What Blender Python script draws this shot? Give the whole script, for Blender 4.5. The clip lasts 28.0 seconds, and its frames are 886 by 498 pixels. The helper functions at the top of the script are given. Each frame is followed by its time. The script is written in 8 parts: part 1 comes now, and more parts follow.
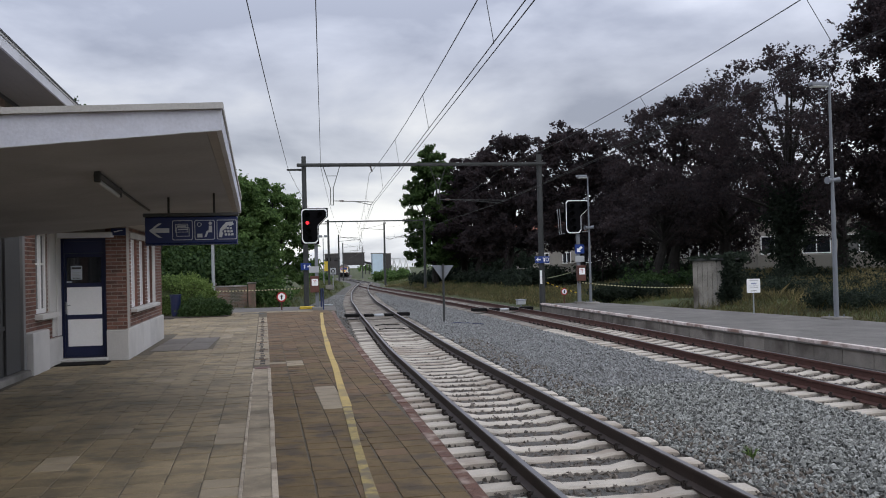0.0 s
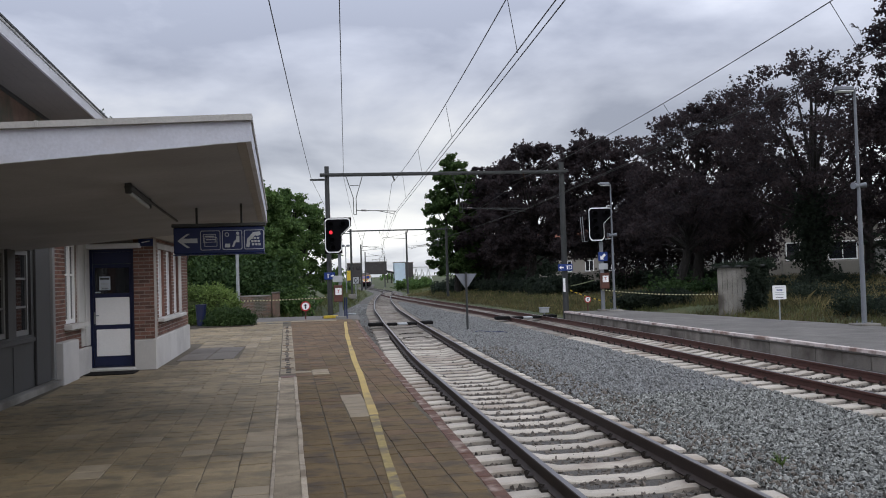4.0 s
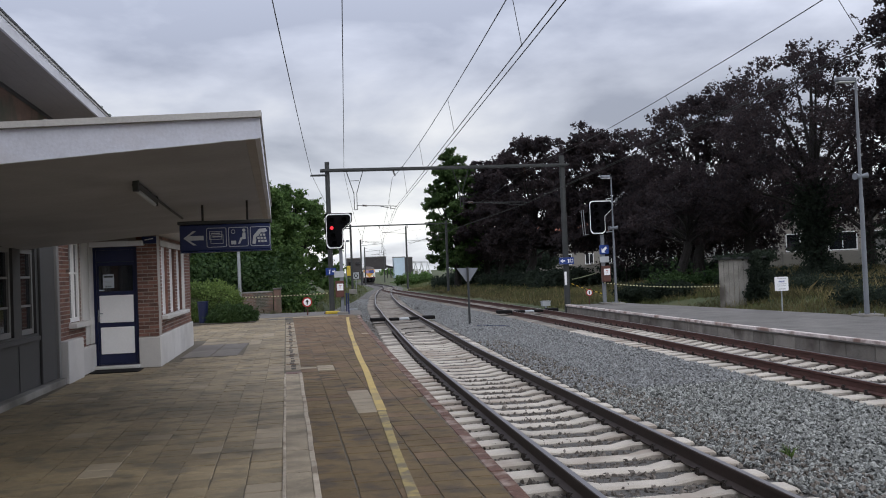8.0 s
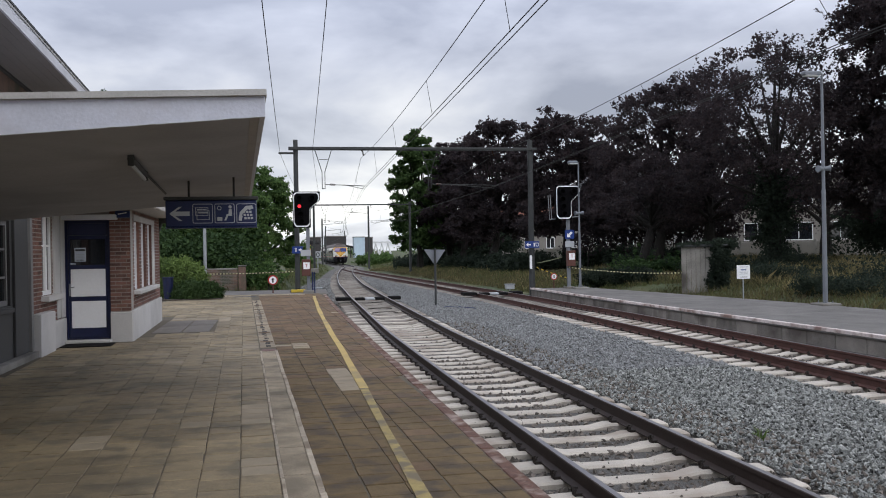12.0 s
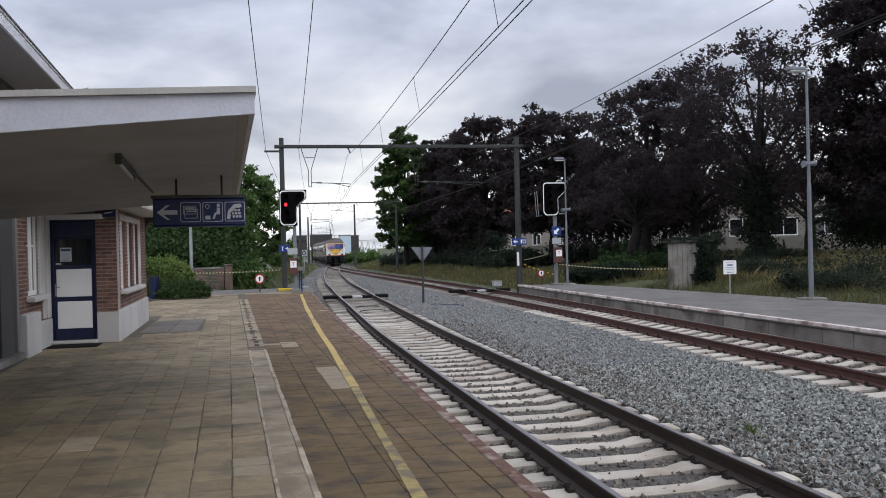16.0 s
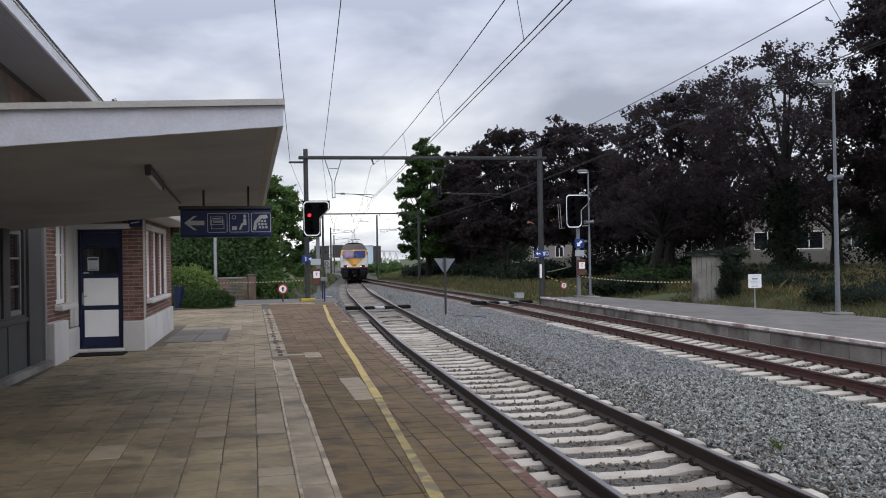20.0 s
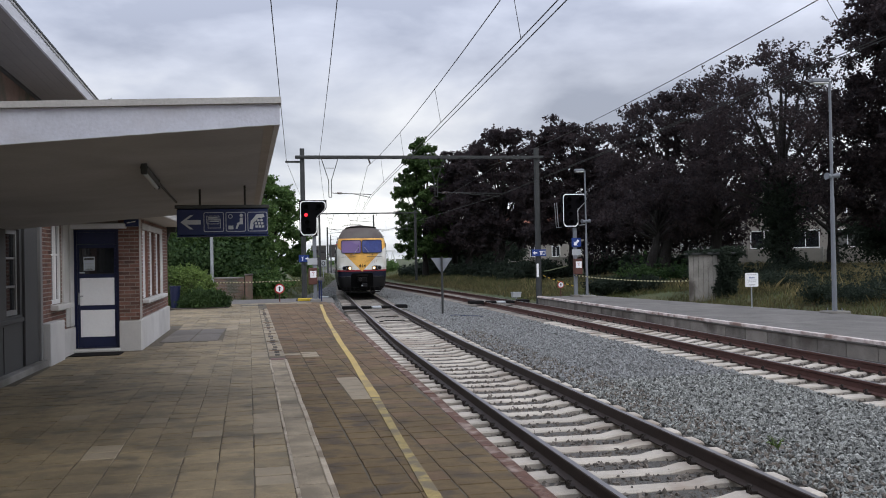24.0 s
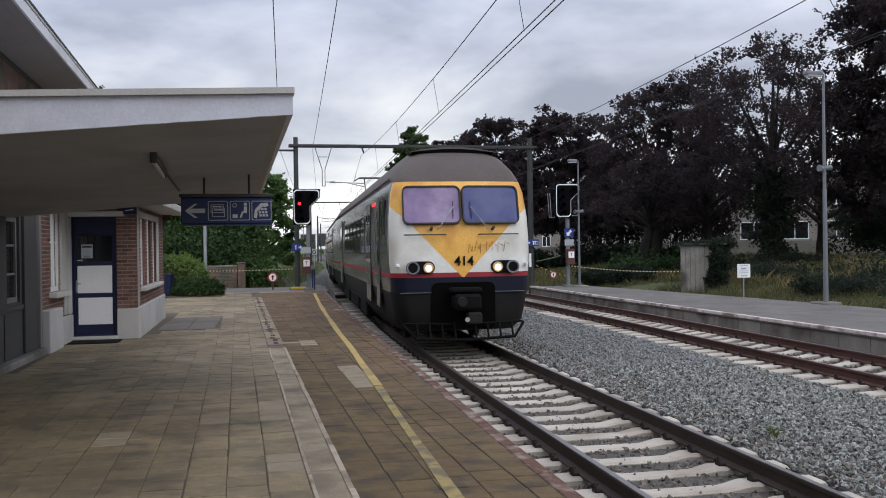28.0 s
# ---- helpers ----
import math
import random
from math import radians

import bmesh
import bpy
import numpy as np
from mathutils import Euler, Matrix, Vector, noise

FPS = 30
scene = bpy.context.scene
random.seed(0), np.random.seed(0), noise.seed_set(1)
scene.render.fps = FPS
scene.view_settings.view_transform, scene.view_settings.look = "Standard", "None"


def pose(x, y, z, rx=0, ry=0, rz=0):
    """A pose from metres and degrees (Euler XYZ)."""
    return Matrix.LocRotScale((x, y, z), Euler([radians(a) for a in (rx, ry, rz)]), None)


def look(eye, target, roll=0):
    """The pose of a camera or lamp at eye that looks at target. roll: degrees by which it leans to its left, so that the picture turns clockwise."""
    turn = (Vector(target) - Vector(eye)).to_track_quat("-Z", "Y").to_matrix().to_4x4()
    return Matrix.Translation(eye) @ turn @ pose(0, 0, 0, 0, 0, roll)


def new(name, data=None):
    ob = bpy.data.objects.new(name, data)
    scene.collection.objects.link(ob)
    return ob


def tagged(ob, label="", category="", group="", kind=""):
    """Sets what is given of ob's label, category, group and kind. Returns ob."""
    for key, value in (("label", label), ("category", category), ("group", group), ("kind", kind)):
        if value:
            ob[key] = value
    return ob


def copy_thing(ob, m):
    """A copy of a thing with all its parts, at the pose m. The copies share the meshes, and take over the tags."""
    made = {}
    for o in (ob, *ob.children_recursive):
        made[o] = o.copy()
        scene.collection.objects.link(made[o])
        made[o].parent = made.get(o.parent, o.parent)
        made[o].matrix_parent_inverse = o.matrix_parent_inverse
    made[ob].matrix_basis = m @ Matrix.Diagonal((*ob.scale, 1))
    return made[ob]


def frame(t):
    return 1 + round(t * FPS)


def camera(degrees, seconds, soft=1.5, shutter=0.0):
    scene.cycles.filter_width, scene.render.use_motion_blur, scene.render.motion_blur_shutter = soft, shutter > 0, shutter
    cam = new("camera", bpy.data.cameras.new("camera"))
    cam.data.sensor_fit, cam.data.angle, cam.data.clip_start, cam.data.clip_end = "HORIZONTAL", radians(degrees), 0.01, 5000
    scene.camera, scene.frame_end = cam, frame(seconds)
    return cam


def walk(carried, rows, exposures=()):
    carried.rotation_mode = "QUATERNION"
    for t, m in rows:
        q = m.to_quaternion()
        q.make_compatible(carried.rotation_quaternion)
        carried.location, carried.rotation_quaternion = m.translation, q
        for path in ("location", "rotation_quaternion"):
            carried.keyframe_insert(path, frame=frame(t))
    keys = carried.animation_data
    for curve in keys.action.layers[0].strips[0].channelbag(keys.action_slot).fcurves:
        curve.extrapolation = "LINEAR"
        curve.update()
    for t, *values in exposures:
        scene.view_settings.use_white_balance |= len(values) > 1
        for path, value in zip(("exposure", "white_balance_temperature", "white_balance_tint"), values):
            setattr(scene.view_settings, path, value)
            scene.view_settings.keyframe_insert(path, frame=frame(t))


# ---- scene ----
cam = camera(52.4, 28.0, soft=1.0)
PATH = [
    (0, (-2.98, 0.062, 1.707), (-2.65, 2.034, 1.742), -1.4),
    (0.5, (-2.986, 0.056, 1.704), (-2.66, 2.029, 1.741), -1.5),
    (1, (-3.0, 0.06, 1.705), (-2.679, 2.033, 1.745), -1.5),
    (1.5, (-3.012, 0.053, 1.707), (-2.692, 2.027, 1.75), -1.6),
    (2, (-3.019, 0.038, 1.708), (-2.703, 2.012, 1.755), -1.5),
    (2.5, (-3.026, 0.042, 1.706), (-2.714, 2.017, 1.754), -1.3),
    (3, (-3.033, 0.031, 1.708), (-2.726, 2.007, 1.759), -1.4),
    (3.5, (-3.03, 0.023, 1.702), (-2.737, 2.001, 1.757), -1.6),
    (5.5, (-3.024, 0.03, 1.708), (-2.75, 2.01, 1.764), -1.9),
    (6, (-3.022, 0.019, 1.705), (-2.747, 1.999, 1.759), -1.9),
    (6.5, (-3.025, 0.013, 1.709), (-2.75, 1.993, 1.76), -1.8),
    (7, (-3.046, 0.022, 1.701), (-2.77, 2.002, 1.752), -2.0),
    (7.5, (-3.077, 0.03, 1.707), (-2.8, 2.01, 1.754), -1.8),
    (8, (-3.114, 0.045, 1.714), (-2.83, 2.024, 1.757), -2.3),
    (8.5, (-3.118, 0.05, 1.712), (-2.833, 2.029, 1.755), -2.5),
    (9, (-3.127, 0.006, 1.71), (-2.85, 1.986, 1.744), -2.1),
    (9.5, (-3.219, 0.062, 1.708), (-2.918, 2.039, 1.742), -1.7),
    (10, (-3.362, 0.058, 1.718), (-3.056, 2.034, 1.746), -1.5),
    (10.5, (-3.417, 0.05, 1.722), (-3.092, 2.023, 1.74), -1.4),
    (11, (-3.407, 0.001, 1.719), (-3.064, 1.972, 1.728), -1.2),
    (11.5, (-3.413, -0.038, 1.722), (-3.06, 1.93, 1.723), -1.0),
    (12, (-3.442, -0.04, 1.723), (-3.071, 1.925, 1.722), -1.0),
    (12.5, (-3.464, -0.025, 1.721), (-3.068, 1.935, 1.724), -1.3),
    (14.5, (-3.475, 0.0, 1.721), (-3.044, 1.953, 1.724), -1.3),
    (15, (-3.474, -0.006, 1.724), (-3.052, 1.949, 1.724), -1.3),
    (15.5, (-3.482, 0.005, 1.723), (-3.075, 1.963, 1.72), -1.4),
    (16, (-3.48, -0.002, 1.718), (-3.079, 1.957, 1.711), -1.4),
    (16.5, (-3.489, -0.014, 1.718), (-3.105, 1.949, 1.712), -1.5),
    (17, (-3.503, -0.031, 1.724), (-3.146, 1.937, 1.726), -1.4),
    (17.5, (-3.513, -0.015, 1.727), (-3.165, 1.954, 1.733), -1.0),
    (18, (-3.51, -0.027, 1.724), (-3.159, 1.942, 1.737), -0.9),
    (18.5, (-3.511, -0.015, 1.724), (-3.157, 1.953, 1.742), -1.0),
    (19, (-3.509, -0.031, 1.719), (-3.155, 1.938, 1.74), -1.2),
    (19.5, (-3.512, -0.012, 1.727), (-3.157, 1.956, 1.746), -1.1),
    (20, (-3.515, -0.017, 1.728), (-3.161, 1.952, 1.747), -1.0),
    (20.5, (-3.516, -0.014, 1.72), (-3.162, 1.954, 1.737), -1.0),
    (21, (-3.511, -0.022, 1.724), (-3.156, 1.946, 1.74), -0.9),
    (21.5, (-3.514, -0.024, 1.72), (-3.16, 1.944, 1.737), -1.0),
    (23.5, (-3.513, -0.008, 1.722), (-3.154, 1.959, 1.74), -1.1),
    (24, (-3.516, 0.008, 1.72), (-3.155, 1.975, 1.738), -1.1),
    (24.5, (-3.517, -0.021, 1.723), (-3.156, 1.946, 1.74), -1.2),
    (25, (-3.543, -0.015, 1.717), (-3.192, 1.954, 1.734), -1.1),
    (25.5, (-3.578, -0.026, 1.73), (-3.219, 1.942, 1.748), -1.5),
    (26, (-3.555, -0.073, 1.723), (-3.209, 1.897, 1.727), -1.1),
    (26.5, (-3.577, -0.048, 1.728), (-3.229, 1.922, 1.724), -1.0),
    (27, (-3.629, -0.037, 1.726), (-3.271, 1.931, 1.72), -1.2),
    (27.5, (-3.665, -0.034, 1.729), (-3.291, 1.931, 1.722), -1.2),
    (28, (-3.695, -0.041, 1.727), (-3.311, 1.922, 1.721), -0.8),
]
walk(cam, [(t, look(eye, target, roll)) for t, eye, target, roll in PATH], [(0, -0.12), (6, -0.12), (10, -0.02), (28, 0.02)])

# ---- world ----
CLOUD_DRIFT = (2.3, 4.1, 0.0)


def build_world():
    w = bpy.data.worlds.new("overcast_sky")
    scene.world = w
    w.use_nodes = True
    nt = w.node_tree
    nt.nodes.clear()
    out = nt.nodes.new("ShaderNodeOutputWorld")
    bg = nt.nodes.new("ShaderNodeBackground")
    sky = nt.nodes.new("ShaderNodeTexSky")
    sky.sky_type = "NISHITA"
    sky.sun_disc = False
    sky.sun_elevation, sky.sun_rotation = radians(40), radians(147)
    coord = nt.nodes.new("ShaderNodeTexCoord")
    # a cloud deck: the direction is projected on a plane overhead
    sep = nt.nodes.new("ShaderNodeSeparateXYZ")
    up = nt.nodes.new("ShaderNodeMath")
    up.operation = "MAXIMUM"
    up.inputs[1].default_value = 0.0
    add = nt.nodes.new("ShaderNodeMath")
    add.operation = "ADD"
    add.inputs[1].default_value = 0.27
    div = nt.nodes.new("ShaderNodeVectorMath")
    div.operation = "DIVIDE"
    comb = nt.nodes.new("ShaderNodeCombineXYZ")
    comb.inputs[2].default_value = 1.0
    nt.links.new(coord.outputs["Generated"], sep.inputs[0])
    nt.links.new(sep.outputs[2], up.inputs[0])
    nt.links.new(up.outputs[0], add.inputs[0])
    nt.links.new(add.outputs[0], comb.inputs[0])
    nt.links.new(add.outputs[0], comb.inputs[1])
    nt.links.new(coord.outputs["Generated"], div.inputs[0])
    nt.links.new(comb.outputs[0], div.inputs[1])
    big = nt.nodes.new("ShaderNodeTexNoise")
    big.inputs["Scale"].default_value, big.inputs["Detail"].default_value = 1.5, 7.0
    big.inputs["Roughness"].default_value = 0.50
    big.inputs["Distortion"].default_value = 0.25
    drift = nt.nodes.new("ShaderNodeVectorMath")
    drift.operation = "ADD"
    drift.inputs[1].default_value = CLOUD_DRIFT
    nt.links.new(div.outputs[0], drift.inputs[0])
    nt.links.new(drift.outputs[0], big.inputs["Vector"])
    ramp = nt.nodes.new("ShaderNodeValToRGB")
    e = ramp.color_ramp.elements
    e[0].position, e[0].color = 0.36, (0.44, 0.478, 0.59, 1)
    e[1].position, e[1].color = 0.64, (1.04, 1.07, 1.14, 1)
    mid = e.new(0.50)
    mid.color = (0.725, 0.770, 0.895, 1)
    nt.links.new(big.outputs["Fac"], ramp.inputs[0])
    dim = nt.nodes.new("ShaderNodeVectorMath")
    dim.operation = "SCALE"
    dim.inputs["Scale"].default_value = 0.09
    nt.links.new(sky.outputs[0], dim.inputs[0])
    mix = nt.nodes.new("ShaderNodeMix")
    mix.data_type = "RGBA"
    mix.inputs[0].default_value = 0.9
    nt.links.new(dim.outputs[0], mix.inputs[6])
    nt.links.new(ramp.outputs[0], mix.inputs[7])
    # thin bright cloud low over the horizon, thicker above, brightest overhead
    lift = nt.nodes.new("ShaderNodeFloatCurve")
    points = lift.mapping.curves[0].points
    points[0].location, points[1].location = (0.0, 0.78), (1.0, 0.95)
    for at in ((0.035, 0.67), (0.09, 0.54), (0.17, 0.50), (0.26, 0.64), (0.36, 0.78), (0.62, 0.80)):
        points.new(*at)
    lift.mapping.update()
    gain = nt.nodes.new("ShaderNodeMath")
    gain.operation = "MULTIPLY"
    gain.inputs[1].default_value = 1.87
    nt.links.new(up.outputs[0], lift.inputs["Value"])
    nt.links.new(lift.outputs[0], gain.inputs[0])
    # haze: warmer towards the horizon
    haze = nt.nodes.new("ShaderNodeValToRGB")
    h = haze.color_ramp.elements
    h[0].position, h[0].color = 0.0, (1.0, 0.97, 0.88, 1)
    h[1].position, h[1].color = 0.22, (0.985, 0.98, 0.99, 1)
    tint = nt.nodes.new("ShaderNodeMix")
    tint.data_type, tint.blend_type = "RGBA", "MULTIPLY"
    tint.inputs[0].default_value = 1.0
    nt.links.new(up.outputs[0], haze.inputs[0])
    nt.links.new(mix.outputs[2], tint.inputs[6])
    nt.links.new(haze.outputs[0], tint.inputs[7])
    nt.links.new(tint.outputs[2], bg.inputs[0])
    nt.links.new(gain.outputs[0], bg.inputs[1])
    nt.links.new(bg.outputs[0], out.inputs[0])


build_world()
sun = new("sun", bpy.data.lights.new("sun", "SUN"))
sun.data.energy, sun.data.angle, sun.data.color = 0.85, radians(45), (1.0, 0.96, 0.9)
sun.matrix_world = look((46, -50, 70), (0, 20, 0))


# ---- materials ----
def material(name, base, rough=0.8, metal=0.0, spread=0.25, grain=8.0, fine=60.0, bump=0.3, bump_dist=0.004, tint=None, tint_at=0.55, spec=0.5, each=0.0, stain=0.0):
    """A surface with colour that varies at two scales and fine relief. tint: a second colour in blotches; each: how much each piece differs; stain: broad patches of dirt and wear."""
    m = bpy.data.materials.new(name)
    m.use_nodes = True
    nt = m.node_tree
    bsdf = nt.nodes["Principled BSDF"]
    bsdf.inputs["Roughness"].default_value = rough
    bsdf.inputs["Metallic"].default_value = metal
    bsdf.inputs["Specular IOR Level"].default_value = spec
    coord = nt.nodes.new("ShaderNodeNewGeometry")
    n1 = nt.nodes.new("ShaderNodeTexNoise")
    n1.inputs["Scale"].default_value, n1.inputs["Detail"].default_value = grain, 5.0
    n2 = nt.nodes.new("ShaderNodeTexNoise")
    n2.inputs["Scale"].default_value, n2.inputs["Detail"].default_value = fine, 3.0
    for n in (n1, n2):
        nt.links.new(coord.outputs["Position"], n.inputs["Vector"])
    add = nt.nodes.new("ShaderNodeMath")
    add.operation = "ADD"
    nt.links.new(n1.outputs["Fac"], add.inputs[0])
    nt.links.new(n2.outputs["Fac"], add.inputs[1])
    last = add
    if each:
        info = nt.nodes.new("ShaderNodeObjectInfo")
        isl = nt.nodes.new("ShaderNodeNewGeometry")
        both = nt.nodes.new("ShaderNodeMath")
        both.operation = "ADD"
        nt.links.new(info.outputs["Random"], both.inputs[0])
        nt.links.new(isl.outputs["Random Per Island"], both.inputs[1])
        frac = nt.nodes.new("ShaderNodeMath")
        frac.operation = "FRACT"
        nt.links.new(both.outputs[0], frac.inputs[0])
        mad = nt.nodes.new("ShaderNodeMath")
        mad.operation = "MULTIPLY_ADD"
        mad.inputs[1].default_value = each
        nt.links.new(frac.outputs[0], mad.inputs[0])
        nt.links.new(add.outputs[0], mad.inputs[2])
        sub = nt.nodes.new("ShaderNodeMath")
        sub.operation = "SUBTRACT"
        sub.inputs[1].default_value = each / 2
        nt.links.new(mad.outputs[0], sub.inputs[0])
        last = sub
    scale = nt.nodes.new("ShaderNodeMapRange")
    scale.inputs["From Min"].default_value, scale.inputs["From Max"].default_value = 0.6, 1.4
    scale.inputs["To Min"].default_value, scale.inputs["To Max"].default_value = 1 - spread, 1 + spread
    scale.clamp = False
    nt.links.new(last.outputs[0], scale.inputs["Value"])
    vec = nt.nodes.new("ShaderNodeVectorMath")
    vec.operation = "SCALE"
    vec.inputs[0].default_value = base
    nt.links.new(scale.outputs[0], vec.inputs["Scale"])
    broad = None
    if stain:
        n4 = nt.nodes.new("ShaderNodeTexNoise")
        n4.inputs["Scale"].default_value, n4.inputs["Detail"].default_value, n4.inputs["Distortion"].default_value = 0.75, 8.0, 0.6
        nt.links.new(coord.outputs["Position"], n4.inputs["Vector"])
        broad = nt.nodes.new("ShaderNodeMapRange")
        broad.inputs["From Min"].default_value, broad.inputs["From Max"].default_value = 0.36, 0.64
        broad.inputs["To Min"].default_value, broad.inputs["To Max"].default_value = 1 - stain, 1 + stain * 0.8
        nt.links.new(n4.outputs["Fac"], broad.inputs["Value"])
    colour = vec.outputs[0]
    if tint:
        n3 = nt.nodes.new("ShaderNodeTexNoise")
        n3.inputs["Scale"].default_value, n3.inputs["Detail"].default_value = grain * 0.31, 6.0
        nt.links.new(coord.outputs["Position"], n3.inputs["Vector"])
        r = nt.nodes.new("ShaderNodeMapRange")
        r.inputs["From Min"].default_value, r.inputs["From Max"].default_value = tint_at - 0.06, tint_at + 0.08
        nt.links.new(n3.outputs["Fac"], r.inputs["Value"])
        mix = nt.nodes.new("ShaderNodeMix")
        mix.data_type = "RGBA"
        nt.links.new(r.outputs[0], mix.inputs[0])
        nt.links.new(colour, mix.inputs[6])
        mix.inputs[7].default_value = (*tint, 1)
        colour = mix.outputs[2]
    if broad:
        dirt = nt.nodes.new("ShaderNodeVectorMath")
        dirt.operation = "SCALE"
        nt.links.new(colour, dirt.inputs[0])
        nt.links.new(broad.outputs[0], dirt.inputs["Scale"])
        colour = dirt.outputs[0]
    nt.links.new(colour, bsdf.inputs["Base Color"])
    if bump:
        b = nt.nodes.new("ShaderNodeBump")
        b.inputs["Strength"].default_value, b.inputs["Distance"].default_value = bump, bump_dist
        nt.links.new(n2.outputs["Fac"], b.inputs["Height"])
        nt.links.new(b.outputs[0], bsdf.inputs["Normal"])
    return m


def glowing(name, colour, strength):
    m = material(name, colour, 0.3, spread=0.05)
    bsdf = m.node_tree.nodes["Principled BSDF"]
    bsdf.inputs["Emission Color"].default_value = (*colour, 1)
    bsdf.inputs["Emission Strength"].default_value = strength
    return m


PAVER = material("grey_brown_paver", (0.222, 0.172, 0.100), 0.72, spread=0.26, grain=9, fine=60, bump=0.7, bump_dist=0.004, tint=(0.140, 0.113, 0.071), tint_at=0.56, each=0.36, stain=0.28)
PAVER_PALE = material("pale_concrete_paver", (0.275, 0.225, 0.155), 0.8, spread=0.25, grain=4, fine=90, bump=0.5, each=0.25, stain=0.15)
PAVER_RUST = material("rust_stained_paver", (0.150, 0.098, 0.057), 0.9, spec=0.3, spread=0.36, grain=6.0, fine=80, bump=0.6, bump_dist=0.004, tint=(0.116, 0.084, 0.057), tint_at=0.55, each=0.22, stain=0.2)
PAVER_RED = material("reddish_worn_paver", (0.137, 0.096, 0.049), 0.9, spec=0.3, spread=0.28, grain=9, fine=80, bump=0.6, bump_dist=0.004, tint=(0.078, 0.060, 0.042), tint_at=0.56, each=0.25, stain=0.18)
KERB_PALE = material("pale_worn_kerb_stone", (0.36, 0.305, 0.235), 0.85, spread=0.35, grain=7, fine=90, bump=0.6, tint=(0.20, 0.16, 0.115), tint_at=0.57, each=0.4)
JOINT = material("dark_joint_sand", (0.095, 0.078, 0.055), 0.95, spread=0.3, grain=3, fine=120, bump=0.6)
GUTTER = material("smooth_concrete_gutter", (0.275, 0.225, 0.155), 0.8, spread=0.40, grain=5.0, fine=80, bump=0.4, tint=(0.17, 0.138, 0.094), tint_at=0.57, stain=0.25)
EDGE_RED = material("red_painted_worn_edge", (0.115, 0.056, 0.038), 0.85, spread=0.5, grain=12, fine=60, bump=0.9, bump_dist=0.008, tint=(0.32, 0.25, 0.21), tint_at=0.57)
EDGE_CHIPS = material("crumbled_pale_mortar", (0.30, 0.24, 0.20), 0.95, spread=0.5, grain=16, fine=70, bump=1.0, bump_dist=0.01, tint=(0.13, 0.075, 0.06), tint_at=0.52)
EDGE_PAINT = material("worn_pinkish_white_edge_paint", (0.66, 0.58, 0.55), 0.8, spread=0.3, grain=6, fine=60, bump=0.7, tint=(0.27, 0.18, 0.15), tint_at=0.55)
STAINED = material("stained_platform_face", (0.215, 0.195, 0.172), 0.9, spread=0.35, grain=3, fine=50, bump=0.6, tint=(0.095, 0.080, 0.068), tint_at=0.55, each=0.6)
YELLOW_LINE = material("worn_yellow_paint", (0.46, 0.33, 0.10), 0.7, spread=0.2, grain=5, fine=120, bump=0.2, tint=(0.30, 0.23, 0.10), tint_at=0.58)
YELLOW_FADED = material("faded_yellow_paint", (0.32, 0.245, 0.085), 0.75, spread=0.35, grain=14, fine=120, bump=0.3, tint=(0.15, 0.118, 0.07), tint_at=0.52)
ASPHALT = material("grey_asphalt", (0.140, 0.132, 0.122), 0.9, spread=0.32, grain=2.2, fine=150, bump=0.5, stain=0.18)
CONCRETE = material("weathered_concrete", (0.24, 0.228, 0.208), 0.85, spread=0.25, grain=1.5, fine=60, bump=0.4, tint=(0.10, 0.09, 0.078), tint_at=0.54, stain=0.2)
SLEEPER = material("pale_concrete_sleeper", (0.475, 0.432, 0.372), 0.85, spread=0.25, grain=3, fine=80, bump=0.4, tint=(0.33, 0.28, 0.23), tint_at=0.58, each=0.3)
BALLAST = material("grey_ballast_stone", (0.226, 0.232, 0.218), 0.85, spread=0.60, grain=26, fine=60, bump=0.6, bump_dist=0.01, each=0.9)
SLEEPER_OLD = material("dirty_concrete_sleeper", (0.25, 0.225, 0.195), 0.9, spread=0.25, grain=3, fine=80, bump=0.4, tint=(0.15, 0.125, 0.10), tint_at=0.55, each=0.3, stain=0.2)
BALLAST_FAR = material("fine_grey_ballast_stone", (0.226, 0.231, 0.229), 0.85, spread=0.34, grain=30, fine=60, bump=0.4, bump_dist=0.01, each=0.6)
BALLAST_BROWN = material("rusty_ballast_stone", (0.140, 0.122, 0.104), 0.9, spread=0.42, grain=26, fine=60, bump=0.6, bump_dist=0.01, each=0.9)
BED_DARK = material("dark_drain_opening", (0.030, 0.024, 0.020), 0.9, spread=0.3, grain=6, fine=60)
BED = material("ballast_bed", (0.108, 0.102, 0.094), 0.95, spread=0.42, grain=24, fine=60, bump=1.0, bump_dist=0.03)
WALL_BRICK = material("mossy_brown_brick", (0.175, 0.112, 0.085), 0.9, spread=0.35, grain=5, fine=70, bump=0.5, tint=(0.085, 0.085, 0.06), tint_at=0.54, each=0.6)
RAIL_SIDE = material("dark_rusty_rail_steel", (0.040, 0.026, 0.021), 0.65, 0.3, spread=0.3, grain=5, fine=60)
RAIL_RUST = material("red_brown_rusty_rail", (0.085, 0.036, 0.028), 0.8, 0.1, spread=0.3, grain=5, fine=60)
RAIL_TOP = material("polished_rail_head", (0.22, 0.21, 0.21), 0.38, 1.0, spread=0.1, grain=3, fine=40, bump=0.05)
CLIP = material("dark_rail_fastening", (0.035, 0.028, 0.024), 0.7, 0.4, spread=0.2)
